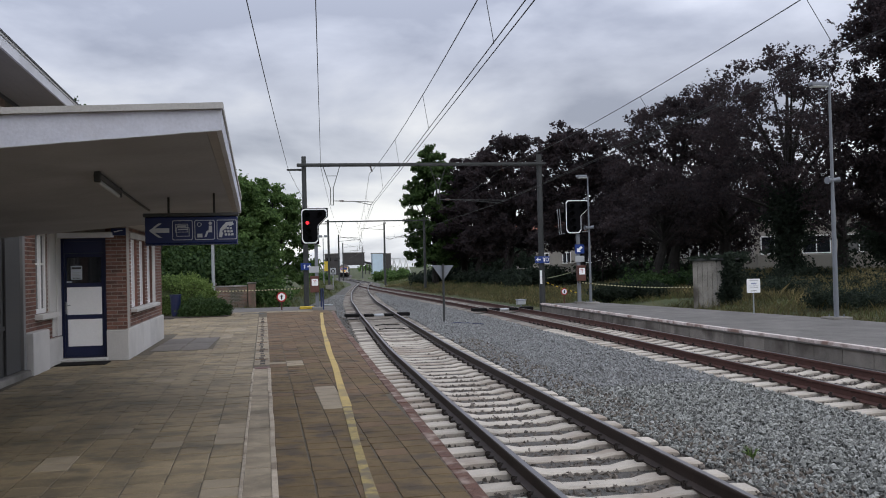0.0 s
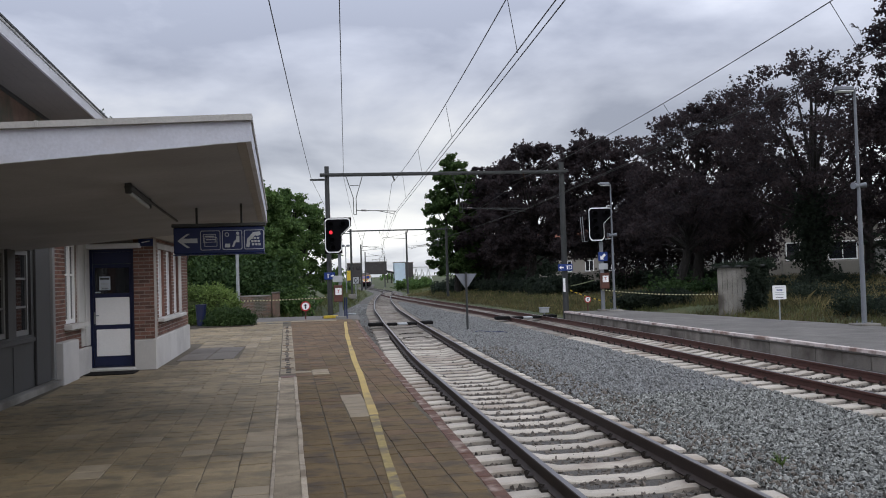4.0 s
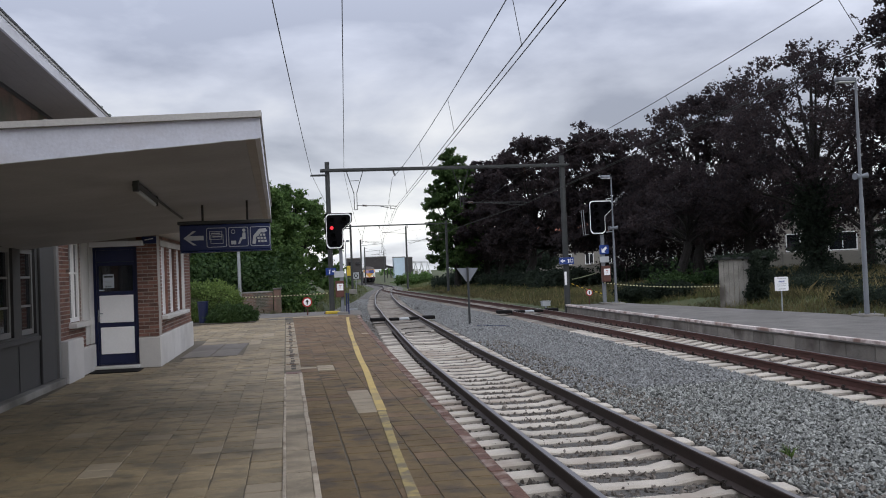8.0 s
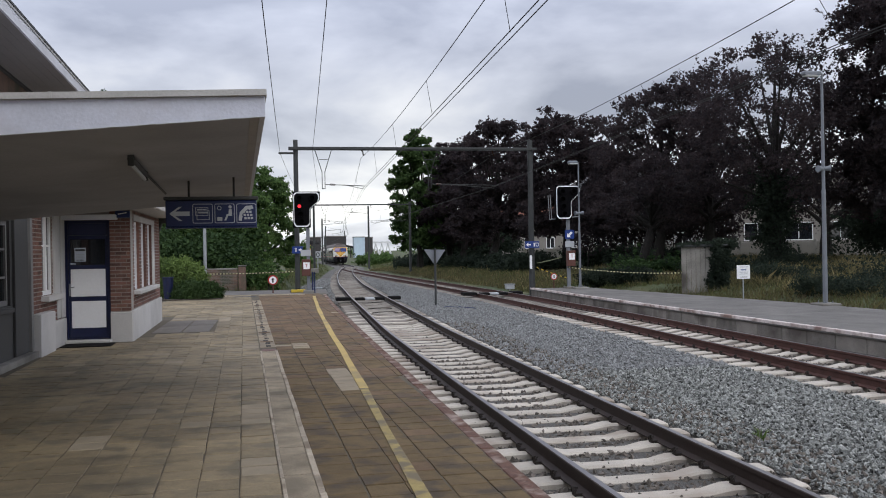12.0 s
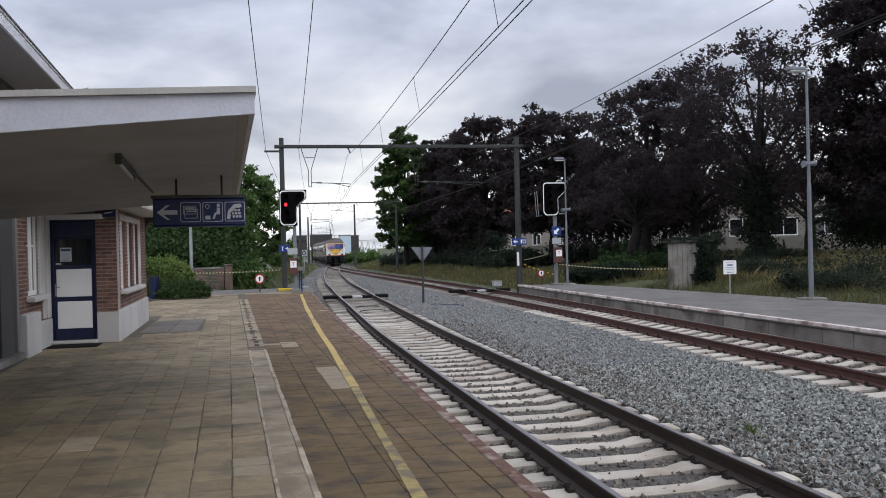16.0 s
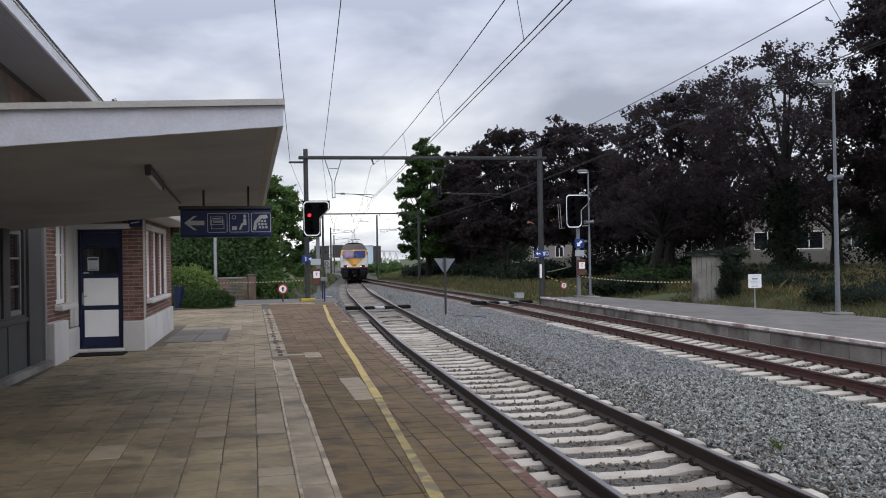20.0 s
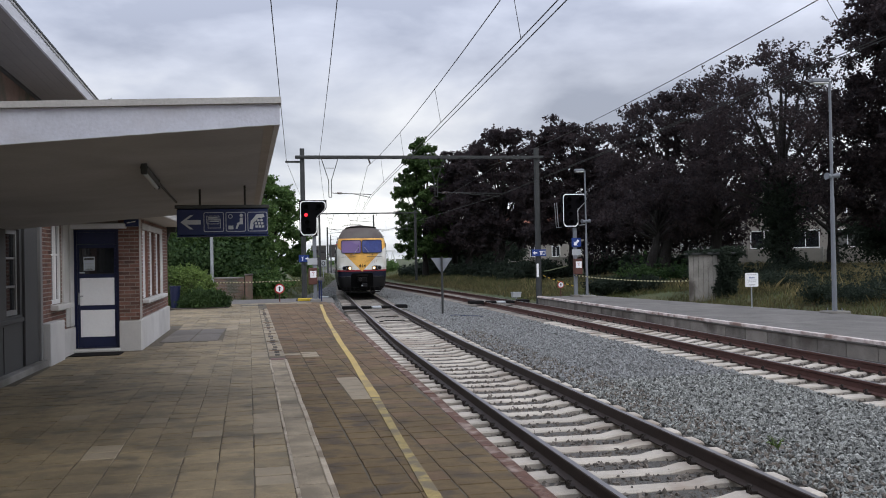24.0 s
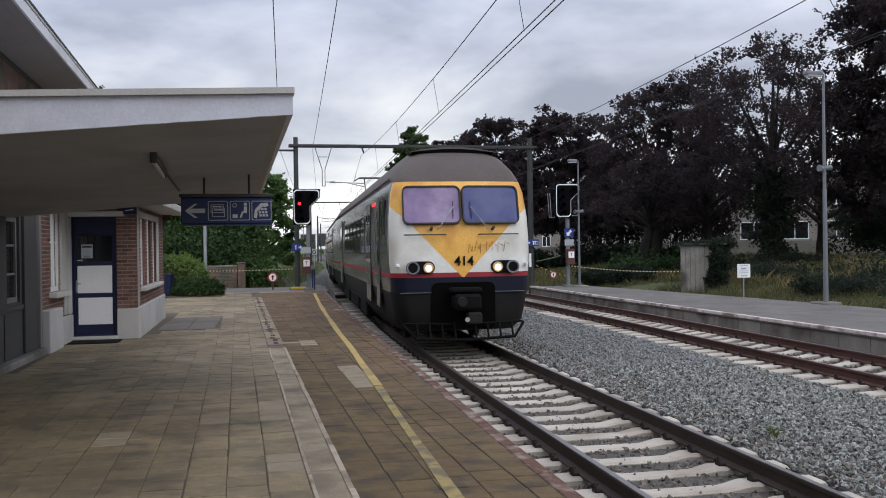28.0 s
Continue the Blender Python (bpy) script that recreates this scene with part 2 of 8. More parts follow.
GRASS_GROUND = material("grassy_soil", (0.050, 0.066, 0.024), 0.95, spread=0.4, grain=0.8, fine=14, bump=1.0, bump_dist=0.05, tint=(0.095, 0.092, 0.038), tint_at=0.56)
WHITE_WOOD = material("flaking_white_paint", (0.66, 0.665, 0.70), 0.6, spread=0.08, grain=2, fine=40, bump=0.25, tint=(0.54, 0.54, 0.56), tint_at=0.57)
FASCIA = material("cracked_white_fascia_paint", (0.575, 0.595, 0.675), 0.6, spread=0.10, grain=5, fine=40, bump=0.5, bump_dist=0.004, tint=(0.50, 0.50, 0.55), tint_at=0.62, stain=0.05)
SOFFIT_EDGE = material("grey_roof_edge_paint", (0.36, 0.34, 0.33), 0.75, spread=0.14, grain=3, fine=40, bump=0.2)
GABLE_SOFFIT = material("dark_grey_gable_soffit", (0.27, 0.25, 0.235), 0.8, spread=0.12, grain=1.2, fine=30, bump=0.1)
SOFFIT = material("grey_painted_soffit", (0.355, 0.358, 0.385), 0.8, spread=0.10, grain=1.2, fine=30, bump=0.1, tint=(0.31, 0.308, 0.325), tint_at=0.57, stain=0.12)
METAL_EDGE = material("pale_roof_edge", (0.46, 0.45, 0.43), 0.6, 0.0, spread=0.15, grain=3)
BRICK = material("red_brown_brick", (0.150, 0.074, 0.056), 0.85, spread=0.38, grain=6, fine=70, bump=0.5, each=0.9)
MORTAR = material("grey_mortar", (0.30, 0.275, 0.25), 0.95, spread=0.2, grain=6, fine=80, bump=0.5)
STONE = material("pale_grey_stone_plinth", (0.50, 0.488, 0.475), 0.8, spread=0.18, grain=1.6, fine=60, bump=0.3, tint=(0.44, 0.43, 0.415), tint_at=0.57, stain=0.08)
# panel grey lowered to stand in for the deep shade under the canopy
SHADED_GREY = material("shade_darkened_grey_paint", (0.058, 0.057, 0.057), 0.7, spread=0.1, grain=1.5, fine=40, bump=0.15)
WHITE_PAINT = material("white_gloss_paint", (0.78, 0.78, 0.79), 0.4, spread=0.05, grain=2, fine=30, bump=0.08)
# white frame paint greyed to carry the canopy's shade
SHADED_WHITE = material("shaded_white_paint", (0.185, 0.182, 0.180), 0.6, spread=0.08, grain=2, fine=30, bump=0.08)
NAVY = material("dark_blue_gloss_paint", (0.009, 0.014, 0.052), 0.35, spread=0.15, grain=3, fine=40, bump=0.08)
NAVY_SIGN = material("blue_enamel_sign", (0.009, 0.020, 0.088), 0.35, spread=0.08, grain=3, bump=0.05)
BLUE_SIGN = material("bright_blue_sign", (0.010, 0.045, 0.24), 0.4, spread=0.08, grain=3, bump=0.05)
SIGN_WHITE = material("white_sign_print", (0.88, 0.89, 0.90), 0.5, spread=0.04, grain=3, bump=0.03)
SIGN_GREY = material("grey_sign_plate", (0.42, 0.44, 0.46), 0.5, spread=0.08, grain=3, bump=0.03)
STEEL_DARK = material("dark_grey_weathered_steel", (0.055, 0.058, 0.058), 0.65, 0.3, spread=0.25, grain=3, fine=50, bump=0.2)
GALV = material("galvanised_steel", (0.36, 0.38, 0.40), 0.5, 0.6, spread=0.12, grain=4, fine=50, bump=0.1)
COVER = material("worn_grey_cover_plate", (0.145, 0.128, 0.112), 0.8, 0.1, spread=0.3, grain=4, fine=70, bump=0.6, stain=0.2)
# sign white greyed, so the shade under the canopy is in the colour
PICTO = material("shaded_white_sign_print", (0.46, 0.48, 0.50), 0.6, spread=0.06, grain=3, bump=0.03)
BLACK = material("matt_black_paint", (0.012, 0.012, 0.013), 0.6, spread=0.2, grain=4, bump=0.1)
RUBBER = material("black_rubber_mat", (0.014, 0.0135, 0.0135), 0.95, spec=0.1, spread=0.3, grain=6, fine=60, bump=0.5)
WIRE = material("weathered_copper_wire", (0.035, 0.036, 0.036), 0.6, 0.5, spread=0.1)
CERAMIC = material("brown_insulator", (0.05, 0.025, 0.018), 0.25, spread=0.1)
BROWN_BOX = material("brown_painted_box", (0.10, 0.035, 0.025), 0.6, spread=0.15, grain=4)
RED_PAINT = material("red_paint", (0.42, 0.025, 0.025), 0.4, spread=0.1, grain=4)
YELLOW_PAINT = material("yellow_paint", (0.62, 0.44, 0.04), 0.5, spread=0.1, grain=4)
RED_LAMP = glowing("red_signal_lamp", (1.0, 0.03, 0.05), 1.5)
HEADLIGHT = glowing("warm_headlamp", (1.0, 0.74, 0.40), 2.3)
RED_DISPLAY = glowing("red_led_display", (0.9, 0.03, 0.05), 1.2)


def foliage(name, dark, light, rough=0.6, thin=0.25):
    m = bpy.data.materials.new(name)
    m.use_nodes = True
    nt = m.node_tree
    bsdf = nt.nodes["Principled BSDF"]
    bsdf.inputs["Roughness"].default_value = rough
    bsdf.inputs["Specular IOR Level"].default_value = 0.2
    g = nt.nodes.new("ShaderNodeNewGeometry")
    n = nt.nodes.new("ShaderNodeTexNoise")
    n.inputs["Scale"].default_value, n.inputs["Detail"].default_value = 0.7, 4.0
    nt.links.new(g.outputs["Position"], n.inputs["Vector"])
    a = nt.nodes.new("ShaderNodeMath")
    a.operation = "MULTIPLY_ADD"
    a.inputs[1].default_value = 0.55
    nt.links.new(g.outputs["Random Per Island"], a.inputs[0])
    nt.links.new(n.outputs["Fac"], a.inputs[2])
    r = nt.nodes.new("ShaderNodeMapRange")
    r.inputs["From Min"].default_value, r.inputs["From Max"].default_value = 0.45, 1.05
    nt.links.new(a.outputs[0], r.inputs["Value"])
    mix = nt.nodes.new("ShaderNodeMix")
    mix.data_type = "RGBA"
    mix.inputs[6].default_value, mix.inputs[7].default_value = (*dark, 1), (*light, 1)
    nt.links.new(r.outputs[0], mix.inputs[0])
    nt.links.new(mix.outputs[2], bsdf.inputs["Base Color"])
    # thin leaves let a little light through
    tr = nt.nodes.new("ShaderNodeBsdfTranslucent")
    nt.links.new(mix.outputs[2], tr.inputs[0])
    sh = nt.nodes.new("ShaderNodeMixShader")
    sh.inputs[0].default_value = thin
    nt.links.new(bsdf.outputs[0], sh.inputs[1])
    nt.links.new(tr.outputs[0], sh.inputs[2])
    nt.links.new(sh.outputs[0], nt.nodes["Material Output"].inputs[0])
    return m


PURPLE_LEAF = foliage("copper_purple_leaf", (0.042, 0.038, 0.043), (0.072, 0.053, 0.055), 0.8, 0.55)
GREEN_LEAF = foliage("mid_green_leaf", (0.044, 0.088, 0.030), (0.140, 0.225, 0.070), 0.7, 0.45)
DEEP_GREEN_LEAF = foliage("deep_green_leaf", (0.022, 0.048, 0.018), (0.060, 0.105, 0.036), 0.7, 0.3)
# mid-green leaf darkened, the end tree's shade put into its colour
SHADED_LEAF = foliage("shaded_green_leaf", (0.030, 0.060, 0.021), (0.092, 0.150, 0.047), 0.7, 0.35)
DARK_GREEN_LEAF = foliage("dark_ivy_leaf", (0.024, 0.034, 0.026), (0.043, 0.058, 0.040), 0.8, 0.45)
HEDGE_LEAF = foliage("clipped_hedge_leaf", (0.062, 0.105, 0.028), (0.21, 0.295, 0.085))
HEDGE_DARK = foliage("dark_hedge_leaf", (0.022, 0.046, 0.015), (0.062, 0.105, 0.032))
GRASS_GREEN = foliage("green_grass_blade", (0.052, 0.066, 0.024), (0.145, 0.158, 0.060))
LAMP_GREY = material("dull_grey_lamp_paint", (0.20, 0.215, 0.24), 0.55, 0.3, spread=0.15, grain=4, fine=50, bump=0.1)
GRASS_OLIVE = foliage("dull_olive_grass_blade", (0.050, 0.050, 0.024), (0.17, 0.145, 0.066))
GRASS_BROWN = foliage("brown_weed_blade", (0.055, 0.044, 0.024), (0.150, 0.118, 0.062))
GRASS_DRY = foliage("dry_grass_blade", (0.125, 0.108, 0.050), (0.32, 0.262, 0.13))
SOIL = material("dark_bare_soil", (0.045, 0.036, 0.028), 0.95, spread=0.4, grain=6, fine=40, bump=1.0, bump_dist=0.02)
BARK = material("grey_brown_bark", (0.022, 0.019, 0.017), 0.95, spread=0.4, grain=4, fine=25, bump=1.0, bump_dist=0.03)


def glass(name, tint, rough=0.06):
    m = material(name, tint, rough, spread=0.1, grain=1.5, fine=8, bump=0.04, spec=0.8)
    return m


NOTICE = material("dull_pale_paper", (0.50, 0.54, 0.60), 0.7, spread=0.1, grain=8)
DARK_GLASS = glass("dark_window_glass", (0.012, 0.014, 0.017))


# ---- shared builders ----
def mesh_from(name, bm, mat):
    me = bpy.data.meshes.new(name)
    bm.to_mesh(me)
    bm.free()
    for one in (mat if isinstance(mat, (list, tuple)) else [mat]):
        me.materials.append(one)
    return me


def part(name, bm, mat, parent=None, label="", kind="", m=None):
    """Links a bmesh as one mesh object under a thing or part."""
    ob = new(name, bm if isinstance(bm, bpy.types.Mesh) else mesh_from(name, bm, mat))
    if parent:
        ob.parent = parent
    if m is not None:
        ob.matrix_basis = m
    return tagged(ob, label, kind=kind)


def thing(name, m, label, category, group="", kind=""):
    ob = new(name)
    ob.empty_display_size = 0.2
    ob.matrix_basis = m
    return tagged(ob, label, category, group, kind)


def box(x0, x1, y0, y1, z0, z1, bevel=0.0, bm=None):
    bm = bm or bmesh.new()
    m = Matrix.Translation(((x0 + x1) / 2, (y0 + y1) / 2, (z0 + z1) / 2)) @ Matrix.Diagonal((x1 - x0, y1 - y0, z1 - z0, 1))
    r = bmesh.ops.create_cube(bm, size=1, matrix=m)
    if bevel:
        edges = list({e for v in r["verts"] for e in v.link_edges})
        bmesh.ops.bevel(bm, geom=edges, offset=bevel, segments=1, affect="EDGES", profile=0.5)
    return bm


def rod(a, b, r, r2=None, sides=10, bm=None):
    """A round bar from a to b."""
    bm = bm or bmesh.new()
    a, b = Vector(a), Vector(b)
    d = b - a
    m = Matrix.Translation((a + b) / 2) @ d.to_track_quat("Z", "Y").to_matrix().to_4x4()
    bmesh.ops.create_cone(bm, cap_ends=True, segments=sides, radius1=r, radius2=r if r2 is None else r2, depth=d.length, matrix=m)
    return bm


def sweep(points, r, sides=6, bm=None):
    """A round bar along several points."""
    bm = bm or bmesh.new()
    pts = [Vector(p) for p in points]
    rings = []
    for i, p in enumerate(pts):
        d = (pts[min(i + 1, len(pts) - 1)] - pts[max(i - 1, 0)]).normalized()
        side = d.cross(Vector((0, 0, 1)))
        side = side.normalized() if side.length > 1e-3 else Vector((1, 0, 0))
        up = side.cross(d)
        rr = r[i] if isinstance(r, (list, tuple)) else r
        rings.append([bm.verts.new(p + rr * (math.cos(2 * math.pi * k / sides) * side + math.sin(2 * math.pi * k / sides) * up)) for k in range(sides)])
    for ra, rb in zip(rings, rings[1:]):
        for k in range(sides):
            bm.faces.new((ra[k], ra[(k + 1) % sides], rb[(k + 1) % sides], rb[k]))
    bm.faces.new(rings[0][::-1])
    bm.faces.new(rings[-1])
    return bm


def plate(outline, depth, m=None, bm=None, bevel=0.0):
    """A flat piece in x and z with that outline, depth thick along y (0 to depth)."""
    bm = bm or bmesh.new()
    front = [bm.verts.new((x, 0, z)) for x, z in outline]
    f = bm.faces.new(front)
    r = bmesh.ops.extrude_face_region(bm, geom=[f])
    new_verts = [g for g in r["geom"] if isinstance(g, bmesh.types.BMVert)]
    bmesh.ops.translate(bm, vec=(0, depth, 0), verts=new_verts)
    if bevel:
        bmesh.ops.bevel(bm, geom=bm.edges[:], offset=bevel, segments=1, affect="EDGES", profile=0.5)
    bmesh.ops.recalc_face_normals(bm, faces=bm.faces[:])
    if m is not None:
        bmesh.ops.transform(bm, matrix=m, verts=bm.verts[:])
    return bm


def rounded(x0, x1, z0, z1, r, n=4):
    pts = []
    for cx, cz, a0 in ((x1 - r, z1 - r, 0), (x0 + r, z1 - r, 90), (x0 + r, z0 + r, 180), (x1 - r, z0 + r, 270)):
        for k in range(n + 1):
            a = radians(a0 + 90 * k / n)
            pts.append((cx + r * math.cos(a), cz + r * math.sin(a)))
    return pts


def ring_plate(outer, inner, depth, m=None, bm=None):
    """A frame between two outlines of as many points."""
    bm = bm or bmesh.new()
    n = len(outer)
    vs = [[bm.verts.new((x, y, z)) for x, z in line] for line in (outer, inner) for y in (0, depth)]
    of, ob_, jf, jb = vs
    for k in range(n):
        l = (k + 1) % n
        for a, b in ((of, jf), (jf, jb), (jb, ob_), (ob_, of)):
            bm.faces.new((a[k], a[l], b[l], b[k]))
    bmesh.ops.recalc_face_normals(bm, faces=bm.faces[:])
    if m is not None:
        bmesh.ops.transform(bm, matrix=m, verts=bm.verts[:])
    return bm


def letters(text, size, depth=0.002, bold=0.0):
    """Words as a flat mesh in x and z, centred, facing -y."""
    cu = bpy.data.curves.new("text", "FONT")
    cu.body, cu.size, cu.extrude, cu.offset, cu.align_x, cu.align_y = text, size, depth, bold, "CENTER", "CENTER"
    ob = bpy.data.objects.new("text", cu)
    scene.collection.objects.link(ob)
    me = bpy.data.meshes.new_from_object(ob.evaluated_get(bpy.context.evaluated_depsgraph_get()))
    bpy.data.objects.remove(ob)
    bm = bmesh.new()
    bm.from_mesh(me)
    bpy.data.meshes.remove(me)
    bmesh.ops.transform(bm, matrix=pose(0, 0, 0, 90), verts=bm.verts[:])
    return bm


def raw_mesh(name, verts, faces, mat):
    """A mesh from arrays: verts (n, 3), faces (m, 3 or 4)."""
    verts, faces = np.asarray(verts, np.float32), np.asarray(faces, np.int32)
    me = bpy.data.meshes.new(name)
    me.vertices.add(len(verts))
    me.vertices.foreach_set("co", verts.ravel())
    k = faces.shape[1]
    me.loops.add(faces.size)
    me.loops.foreach_set("vertex_index", faces.ravel())
    me.polygons.add(len(faces))
    me.polygons.foreach_set("loop_start", np.arange(0, faces.size, k, dtype=np.int32))
    me.update(calc_edges=True)
    me.polygons.foreach_set("use_smooth", [False] * len(faces))
    me.materials.append(mat)
    return me


def curve_through(keys):
    """A smooth x(y) through the keys (y, x)."""
    ys, xs = np.array([k[0] for k in keys], float), np.array([k[1] for k in keys], float)
    slope = np.gradient(xs, ys)

    def at(y):
        i = int(np.clip(np.searchsorted(ys, y) - 1, 0, len(ys) - 2))
        h = ys[i + 1] - ys[i]
        s = min(max((y - ys[i]) / h, 0), 1)
        a, b = 2 * s**3 - 3 * s**2 + 1, s**3 - 2 * s**2 + s
        c, d = -2 * s**3 + 3 * s**2, s**3 - s**2
        return float(a * xs[i] + b * h * slope[i] + c * xs[i + 1] + d * h * slope[i + 1])

    return at


# ---- plan: y runs along the platform, x to the far side, z = 0 on the near platform ----
RAIL_Z = -0.28
BED_Z = -0.525
track_a = curve_through([(-40, 0), (0, 0), (14, 0), (18, 0.02), (22, 0.06), (26, 0.175), (32, 0.39), (41, 0.71), (47, 0.98), (56, 1.36), (71, 2.28), (80, 2.88), (94, 3.96), (117, 5.95), (143, 8.4), (160, 9.1), (178, 9.55), (200, 9.7), (222, 9.95), (250, 10.8), (280, 12.4), (314, 14.9), (420, 22.0)])
track_b = curve_through([(-40, 5.6), (0, 5.8), (14, 6.0), (24, 6.2), (33, 6.38), (45, 6.5), (56, 6.45), (71, 6.25), (90, 6.1), (108, 6.1), (122, 6.55), (128, 7.0)])


def rail_z(y):
    """The line falls gently away from the station."""
    return RAIL_Z - 0.0047 * max(0.0, min(y, 330) - 25)


def paving_x(y):
    """The line of the paving courses, which drifts from the track."""
    return -0.031 * (y - 7)


# ---- ground ----
def smooth(a, b, v):
    s = min(max((v - a) / (b - a), 0), 1)
    return s * s * (3 - 2 * s)


def gravel_left(y):
    """Where the gravel beside the near track ends."""
    return track_a(y) - 2.3 - 1.7 * (1 - smooth(42, 84, y))


def ground_z(x, y):
    low = -0.60
    yy = min(max(y, -38), 125)
    right = track_b(yy) + 1.75
    left = gravel_left(min(max(y, -38), 400)) - 0.1
    if y > 115:
        right = track_a(min(y, 400)) + 3
    if y < 38:
        right += 2.3
    r = smooth(right, right + 6.0, x) * (0.60 + 0.85 * smooth(13, 28, x))
    l = smooth(left, left - 1.2, x) * 0.54
    fade = 1 - smooth(150, 200, y)
    r, l = r * fade, l * fade
    return rail_z(y) - RAIL_Z + low + max(r, l if y > 36.2 else 0.0) + 0.05 * noise.noise((x * 0.3, y * 0.3, 0)) * smooth(0, 3, abs(x - 3.5) - 6)


def build_ground():
    xs = sorted(set([-2500, -900, -400, -200, -120, -80, -60, -45, -36, -30, -26, -22, -19] + [round(-17 + 0.8 * k, 2) for k in range(66)] + [40, 46, 54, 64, 80, 110, 160, 240, 400, 900, 2500]))
    ys = sorted(set([-1500, -400, -150, -80, -50] + [round(-40 + 1.5 * k, 2) for k in range(120)] + [round(140 + 5.0 * k, 2) for k in range(14)] + [225, 250, 280, 310, 340, 400, 500, 700, 1000, 1600, 3000]))
    verts = [(x, y, ground_z(x, y)) for y in ys for x in xs]
    n = len(xs)
    faces = [(j * n + i, j * n + i + 1, (j + 1) * n + i + 1, (j + 1) * n + i) for j in range(len(ys) - 1) for i in range(n - 1)]
    me = raw_mesh("ground", verts, faces, GRASS_GROUND)
    me.polygons.foreach_set("use_smooth", [True] * len(me.polygons))
    tagged(new("ground", me), "uneven ground of grass, weeds and soil", "ground", kind="structure")


build_ground()


def ribbon(name, left, right, top, bottom, ys, mat):
    """A slab between two lines x(y)."""
    verts, faces = [], []
    for y in ys:
        a, b = left(y), right(y)
        t = top(y) if callable(top) else top
        verts += [(a, y, t), (b, y, t), (b, y, min(bottom, t - 0.3) if callable(top) else bottom), (a, y, min(bottom, t - 0.3) if callable(top) else bottom)]
    for j in range(len(ys) - 1):
        o, p = 4 * j, 4 * j + 4
        for k in range(4):
            l = (k + 1) % 4
            faces.append((o + k, o + l, p + l, p + k))
    me = raw_mesh(name, verts, faces, mat)
    bm = bmesh.new()
    bm.from_mesh(me)
    bm.verts.ensure_lookup_table()
    bm.faces.new([bm.verts[k] for k in (3, 2, 1, 0)])
    e = len(verts) - 4
    bm.faces.new([bm.verts[e + k] for k in range(4)])
    bmesh.ops.recalc_face_normals(bm, faces=bm.faces[:])
    bm.to_mesh(me)
    bm.free()
    return me


def steps(a, b, d):
    n = max(1, round((b - a) / d))
    return [a + (b - a) * k / n for k in range(n + 1)]


PLATFORM_END = 36.6
edge_line = curve_through([(-40, -1.585), (8, -1.585), (16, -1.585), (21, -1.57), (25, -1.555), (30, -1.50), (37, -1.36), (42, -1.20)])
near_edge = lambda y: edge_line(y)
yellow_edge = curve_through([(-12, -2.56), (7.2, -2.478), (9, -2.455), (11, -2.415), (14.4, -2.370), (19.7, -2.315), (23.3, -2.265), (31.4, -2.080), (35, -1.97)])

platform = new("platform_near", ribbon("platform_near", lambda y: -30, lambda y: near_edge(y) - 0.02, -0.008, -0.55, steps(-30, PLATFORM_END, 1.2), JOINT))
tagged(platform, "low station platform paved with worn grey-brown slabs", "platform", kind="structure")
part("edge_bed", ribbon("edge_bed", lambda y: near_edge(y) - 0.16, lambda y: near_edge(y) - 0.012, -0.012, -0.2, steps(-30, PLATFORM_END, 1.0), EDGE_CHIPS), None, platform, "crumbling pale bedding of the edge stones")
EDGE_STONES = [mesh_from("edge_stone", box(-0.134, -0.004, 0.004, L - 0.004, -0.18, 0.003, 0.010), EDGE_RED) for L in (0.5, 1.0, 0.75)]
rng = random.Random(40)
y = -8.0
while y < PLATFORM_END - 1.0:
    k = rng.choice((0, 1, 1, 2))
    L = (0.5, 1.0, 0.75)[k]
    part("edge_stone", EDGE_STONES[k], None, platform, m=Matrix.Translation((near_edge(y) + rng.uniform(-0.006, 0.006), y, rng.uniform(-0.006, 0.003))) @ Euler((0, 0, -math.atan2(near_edge(y + L) - near_edge(y), L) + rng.uniform(-0.008, 0.008))).to_matrix().to_4x4())
    y += L
part("gutter_bed", ribbon("gutter_bed", lambda y: -3.42 + paving_x(y), lambda y: -3.12 + paving_x(y), -0.03, -0.1, steps(-10, 16.1, 1.0), JOINT), None, platform)
def gutter_stone():
    """A metre of shallow dished channel."""
    bm = bmesh.new()
    prof = [(-0.11, -0.001), (-0.06, -0.002), (0.0, -0.004), (0.06, -0.002), (0.11, -0.001), (0.11, -0.08), (-0.11, -0.08)]
    a, b = [[bm.verts.new((x, y, z)) for x, z in prof] for y in (0.005, 0.995)]
    for k in range(7):
        bm.faces.new((a[k], a[(k + 1) % 7], b[(k + 1) % 7], b[k]))
    bm.faces.new(a)
    bm.faces.new(b[::-1])
    bmesh.ops.recalc_face_normals(bm, faces=bm.faces[:])
    return mesh_from("gutter_stone", bm, GUTTER)


GUTTER_MESH = gutter_stone()
for k in range(18):
    part("gutter_stone", GUTTER_MESH, None, platform, m=pose(-3.280 + paving_x(-2 + k), -2.0 + k, 0.0, 0, 0, 1.66))
rng = random.Random(21)
y = -2.0
while y < 16.0:
    L = rng.choice((0.5, 0.5, 1.0))
    for gx, w in ((-3.405, 0.016), (-3.145, 0.026)):
        part("gutter_kerb", box(gx - w, gx + w, 0.006, L - 0.006, -0.06, 0.004 + rng.uniform(0, 0.004), 0.005), KERB_PALE, platform, m=pose(paving_x(y) + rng.uniform(-0.004, 0.004), y, 0, 0, 0, 1.66 + rng.uniform(-0.12, 0.12)))
    y += L
part("gutter_channel", ribbon("gutter_channel", lambda y: -3.40 + paving_x(y), lambda y: -3.12 + paving_x(y), -0.004, -0.1, steps(16.5, 33.0, 1.0), GUTTER), None, platform, "stained concrete drainage channel")
rng = random.Random(33)
